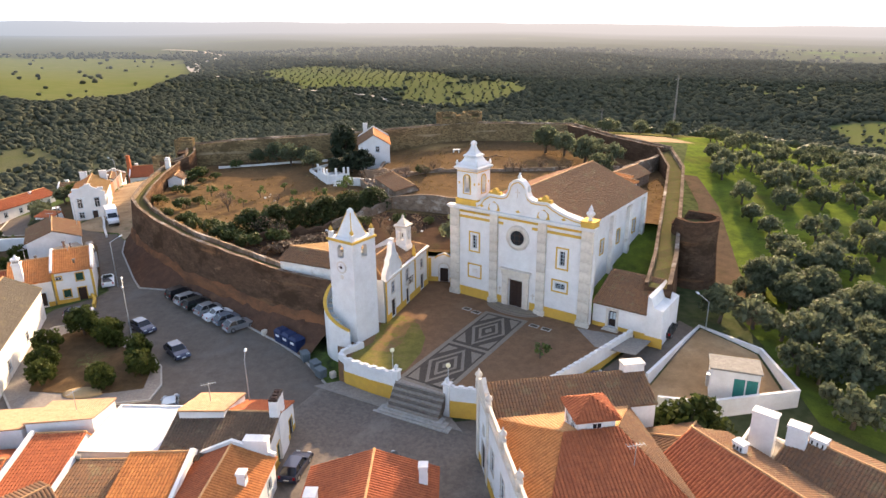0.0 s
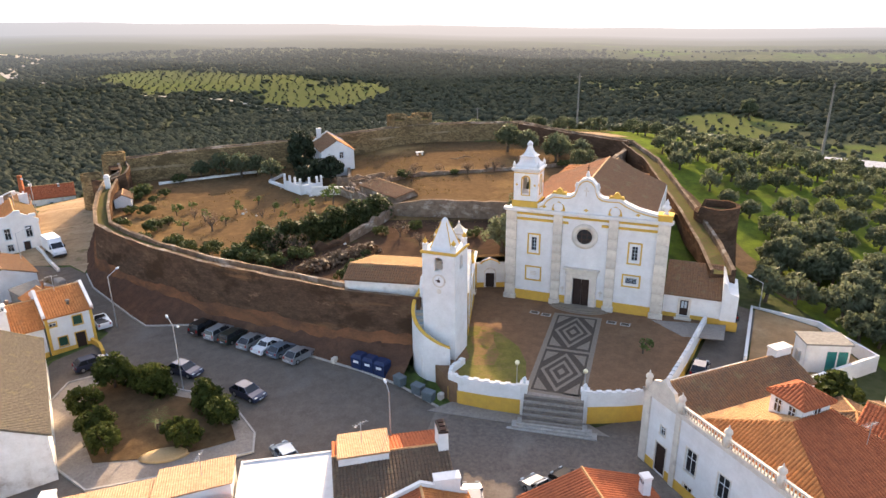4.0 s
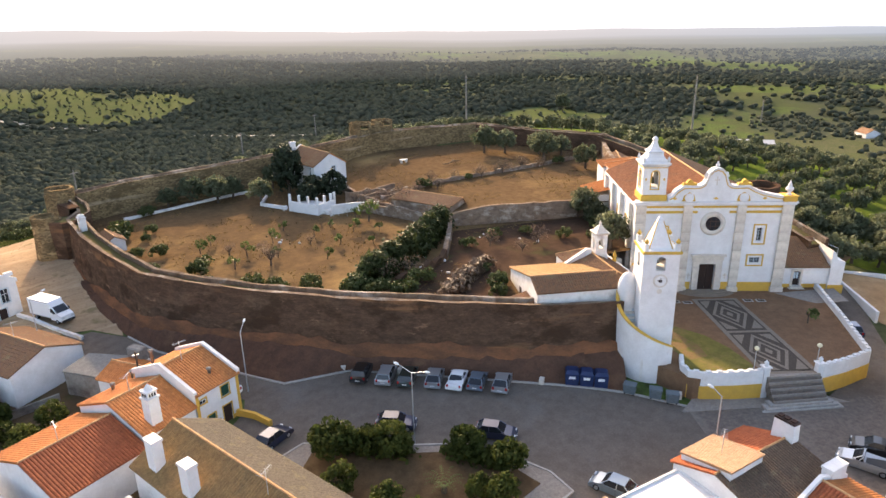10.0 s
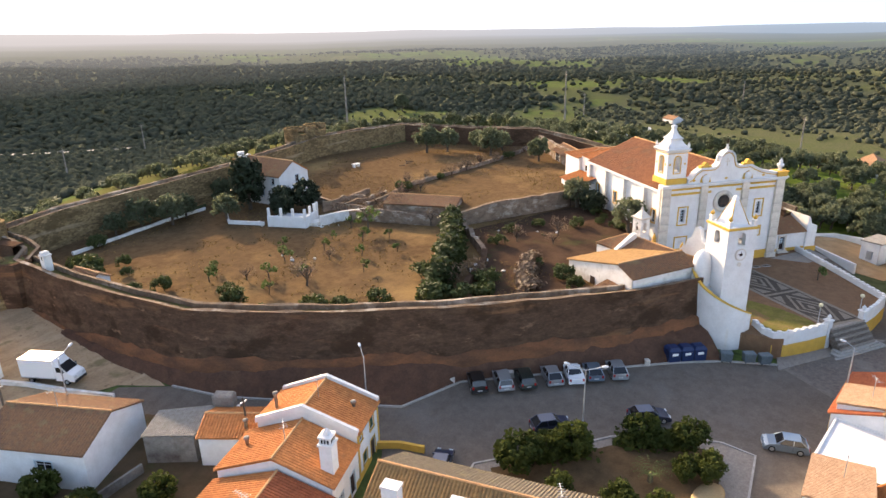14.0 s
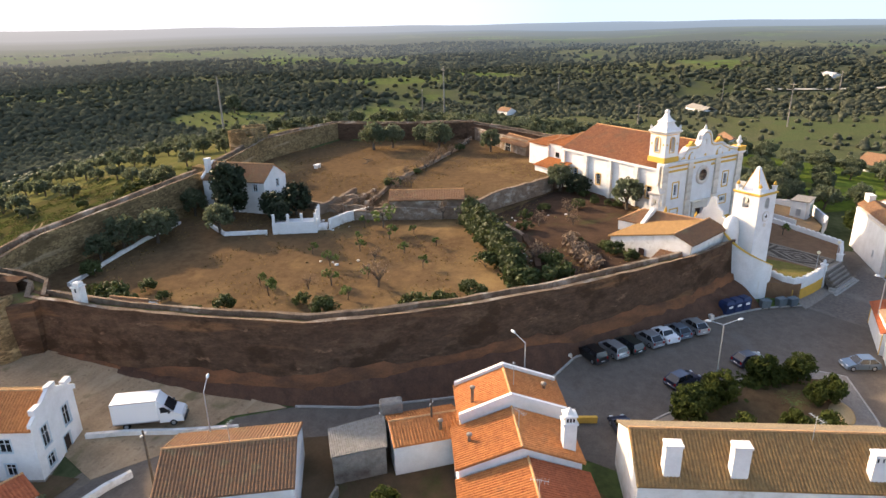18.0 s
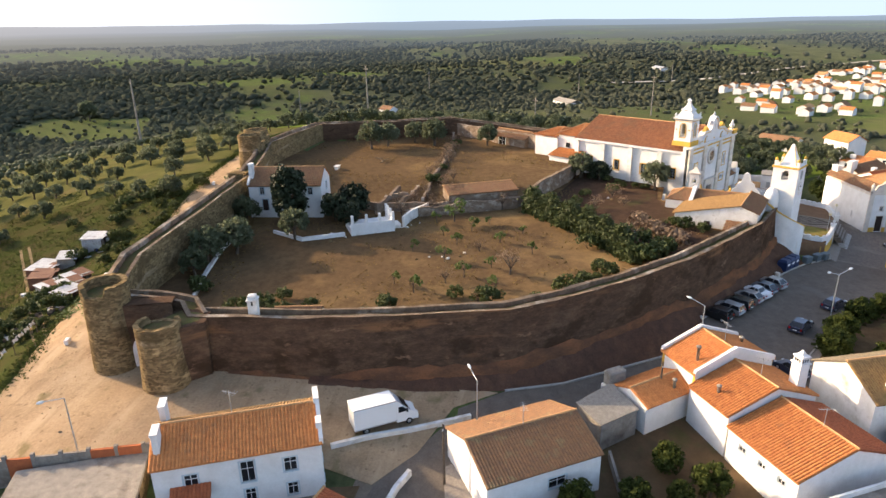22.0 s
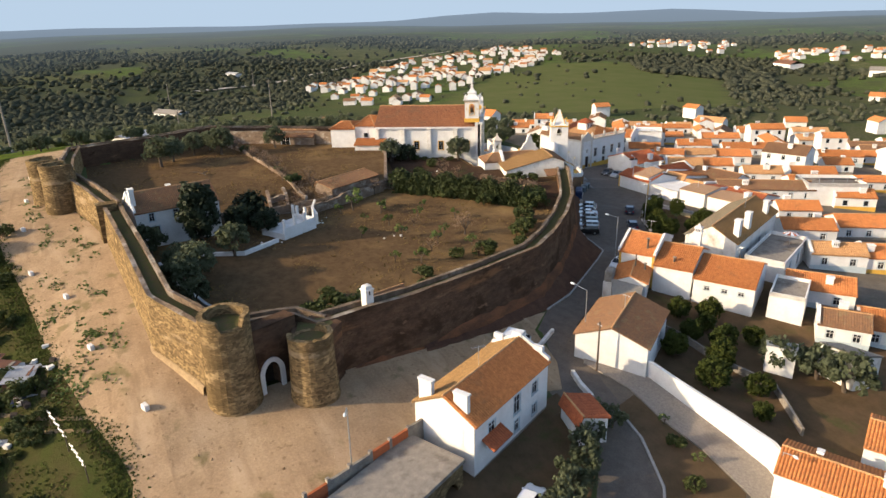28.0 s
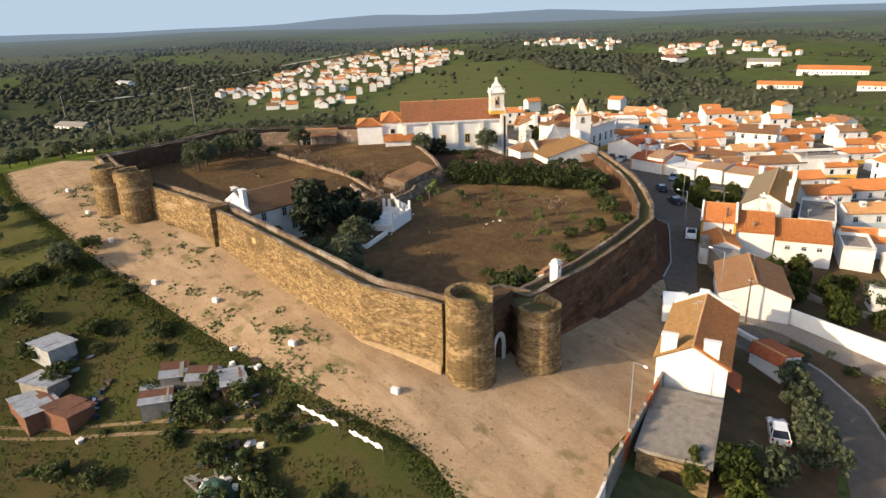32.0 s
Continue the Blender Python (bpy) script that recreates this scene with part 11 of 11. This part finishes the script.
square(bm, [(0.75, -1), (0.55, 5.5), (0.42, 9.5), (0.5, 9.6), (0.5, 9.9)])
part("shaft", bm, BRICK, ch_)
dh = thing("domed_hut", "round white hut with a dark domed roof", "hut", pose(-107.0, 193.0, land_at(-107, 193)))
part("wall_shell", lathe(bmesh.new(), [(3.2, -1), (3.2, 2.6)], 24), WHITE_OLD, dh, smooth=True)
part("roof", lathe(bmesh.new(), [(3.4, 2.6), (3.2, 3.6), (2.5, 4.8), (1.3, 5.6), (0.1, 5.9)], 24), TILE_GREY, dh, smooth=True)
drape("yard", [(-78.6, 126.6), (-84, 127.0), (-89.5, 130.8), (-95.2, 137.5), (-98, 146), (-90, 153), (-85.8, 146.0), (-83.2, 140.5), (-79.8, 131.4)], GARDEN_SOIL, "trodden earth yard behind the house by the gate", 0.11, 1.5)
drape("flower_bed", [(-82.5, 118.8), (-87, 119.4), (-92, 119.0), (-97.5, 119.6), (-101, 124), (-103.4, 131), (-99.6, 131.7), (-93.6, 125.8), (-88, 123.1), (-83.4, 122.2)], GARDEN_SOIL, "narrow planted strip along the bend of the street", 0.16, 1.5)
for x, y, s in ((-87.5, 119.6, .5), (-90.2, 120.8, .6), (-92.8, 120.6, .5), (-94.8, 123.4, .6), (-96.4, 127.4, .7), (-97.5, 129.4, .5)):
    plant(bushes[0] if s > .55 else youngs[0], x, y, s * 1.3, label="small shrub in the planted roadside strip")
for x, y, s in ((-57.5, 121.5, 1.3), (-52.0, 111.5, 1.3), (-57.8, 131.5, 1.0), (-59.5, 141.5, 1.5), (-58.4, 144.8, 1.7)):
    plant(random.choice(bushes), x, y, s, low_z(x, y), label="leafy shrub along the inner foot of the castle wall")
r = np.random.RandomState(41)
P = []
while len(P) < 9000:
    x2, y2 = r.uniform(-63, 45), r.uniform(84, 168)
    lowc, up = inside(x2, y2, ORCHARD), inside(x2, y2, UPPER)
    if not (lowc or up) or noise.noise(Vector((x2 / 11, y2 / 9, 2.0))) + 0.5 * noise.noise(Vector((x2 / 3.5, y2 / 3, 7.0))) < 0.02:
        continue
    if x2 > -19 and y2 < 106:
        continue
    P.append((x2, y2, (low_z if lowc else high_z)(x2, y2) + 0.07))
P = np.array(P)
N = np.tile([0.0, 0.0, 1.0], (len(P), 1)) + r.normal(size=(len(P), 3)) * .6
N /= np.linalg.norm(N, axis=1, keepdims=True)
tagged(new("dry_grass", quads_mesh("dry_grass", P, N, 0.05 + 0.10 * r.rand(len(P)), DRYGRASS, 19)), "golden dry grass in patches over the courtyards", "grass", kind="stuff")
solid("sand_heap", lathe(bmesh.new(), [(1.6, -0.05), (1.2, 0.12), (0.6, 0.22), (0.05, 0.26)], 20), mat("yellow_sand", (0.42, 0.30, 0.16), (0.36, 0.25, 0.13), 6, 0.97, 0.02, 20), "flat patch of yellow sand on the planted island", "sand", m=pose(-40.9, 62.0, land_at(-40.9, 62) + 0.22) @ Matrix.Diagonal((1.5, 0.8, 1, 1)), smooth=True)

# pebbles and clods on the trodden ground before the gate
r = np.random.RandomState(51)
q = []
while len(q) < 420:
    x2, y2 = r.uniform(-90, 60), r.uniform(116, 186)
    if inside(x2, y2, APRON):
        q.append((x2, y2))
q = np.array(q)
sz = 0.04 + 0.11 * r.rand(len(q)) ** 2.5
blobs("pebbles", "scattered pebbles and clods on the trodden earth", np.column_stack([q, land(q[:, 0], q[:, 1]) + 0.09 + sz * 0.3]), sz, 52, TRODDEN)
for x, y, h in ((44.3, 464.8, 17), (124.2, 537, 20), (592, 83, 24), (704, -31, 24), (560, 240, 22), (420, 330, 20)):
    t = thing("power_pole", "tall concrete power pole in the open country", "pole", pose(x, y, land_at(x, y)), "power poles")
    part("shaft", tube(bmesh.new(), (0, 0, -2), (0, 0, h), 0.55, 0.35), CEMENT, t)
    part("crossarm", box(-1.8, 1.8, -0.2, 0.2, h - 1.4, h - 0.9), CEMENT, t)
for x, y, L, W, h, deg, m_, lab in ((138, -498, 60, 16, 5, 15, TILE, "long white public building with an orange roof"), (137, -383, 34, 12, 4, 20, TILE, "white school-like building with an orange roof"), (237, -568, 34, 16, 6, 25, FIBRE, "pale farm barn with a curved grey roof"),
                                    (375, -610, 36, 18, 7, -25, RUST_SHEET, "large dark open barn on the plain"), (60, -380, 30, 12, 4, 10, TILE, "white house row with orange roofs beyond the town"), (474, 97, 30, 12, 4, 30, FIBRE, "low grey farm shed in the grove"), (840, -37, 26, 10, 4, 20, SHEET, "pale farm building on the plain")):
    z = land_at(x, y)
    t = thing("far_building", lab, "building", pose(x, y, z, 0, 0, deg))
    part("wall", box(-L / 2, L / 2, -W / 2, W / 2, -4, h), WHITE, t)
    for s_ in (-1, 1):
        bm = bmesh.new()
        slab(bm, [(-L / 2 - .6, s_ * (W / 2 + .6), h - .2), (L / 2 + .6, s_ * (W / 2 + .6), h - .2), (L / 2 + .6, 0, h + W * .2), (-L / 2 - .6, 0, h + W * .2)], 0.3)
        part("roof", bm, m_, t)
    for k in range(int(L / 4)):
        part("window", box(-L / 2 + 2 + k * 4 - .6, -L / 2 + 2 + k * 4 + .6, -W / 2 - .03, W / 2 + .03, 1.2, 2.8), WINDOW, t)

plain_wall("low_wall", [(-54.6, 89.2), (-53.0, 87.2), (-52.0, 84.9)], 0.35, lambda x, y: land_at(x, y) + 0.75, -3, OCHRE, "low ochre-painted wall at the house corner")

# ragged grass along the edge of the trodden ground
r = np.random.RandomState(61)
edge = walk_line([(-85, 168), (-80, 171), (-76, 169.8), (-69.2, 169.6), (-64.5, 170.9), (-60, 173.8), (-53, 174.4), (-43, 176.4), (-29.6, 178.4), (-15.2, 181.2), (-5.5, 182.6), (14, 184.4), (30, 186), (62, 184.6)], 1.0)
i_ = r.randint(len(edge), size=16000)
q = np.array([(c.x, c.y) for c in edge])[i_] + r.normal(size=(16000, 2)) * np.array([1.0, 0.8])
P = np.column_stack([q, land(q[:, 0], q[:, 1]) + 0.12])
N = np.tile([0.0, 0.0, 1.0], (len(P), 1)) + r.normal(size=(len(P), 3)) * .6
N /= np.linalg.norm(N, axis=1, keepdims=True)
tagged(new("grass", quads_mesh("grass", P, N, 0.04 + 0.10 * r.rand(len(P)), GRASSLEAF, 62)), "ragged grass along the edge of the track", "grass", kind="stuff")

# television aerials on the roofs
for x, y, z, deg in ((-58.6, 91.8, 5.2, 20), (-64.0, 89.6, 4.2, 60), (-70.4, 86.0, 3.1, 100), (-57.2, 67.0, 5.0, 40), (-74.0, 112.4, 3.4, 10), (-79.5, 137.4, 6.2, 80), (-22.6, 53.4, 2.7, 30), (-36.0, 53.2, 1.9, 70), (14.5, 38.5, 6.6, 15)):
    t = thing("aerial", "thin metal television aerial on a tiled roof", "aerial", pose(x, y, z, 0, 0, deg), "roof aerials")
    part("mast", tube(bmesh.new(), (0, 0, -0.3), (0, 0, 2.3), 0.03), METAL, t)
    part("boom", tube(bmesh.new(), (-0.7, 0, 2.15), (0.7, 0, 2.15), 0.02), METAL, t)
    for k in range(6):
        part("rod", tube(bmesh.new(), (-0.65 + k * 0.26, -0.35 + 0.03 * k, 2.15), (-0.65 + k * 0.26, 0.35 - 0.03 * k, 2.15), 0.012), METAL, t)
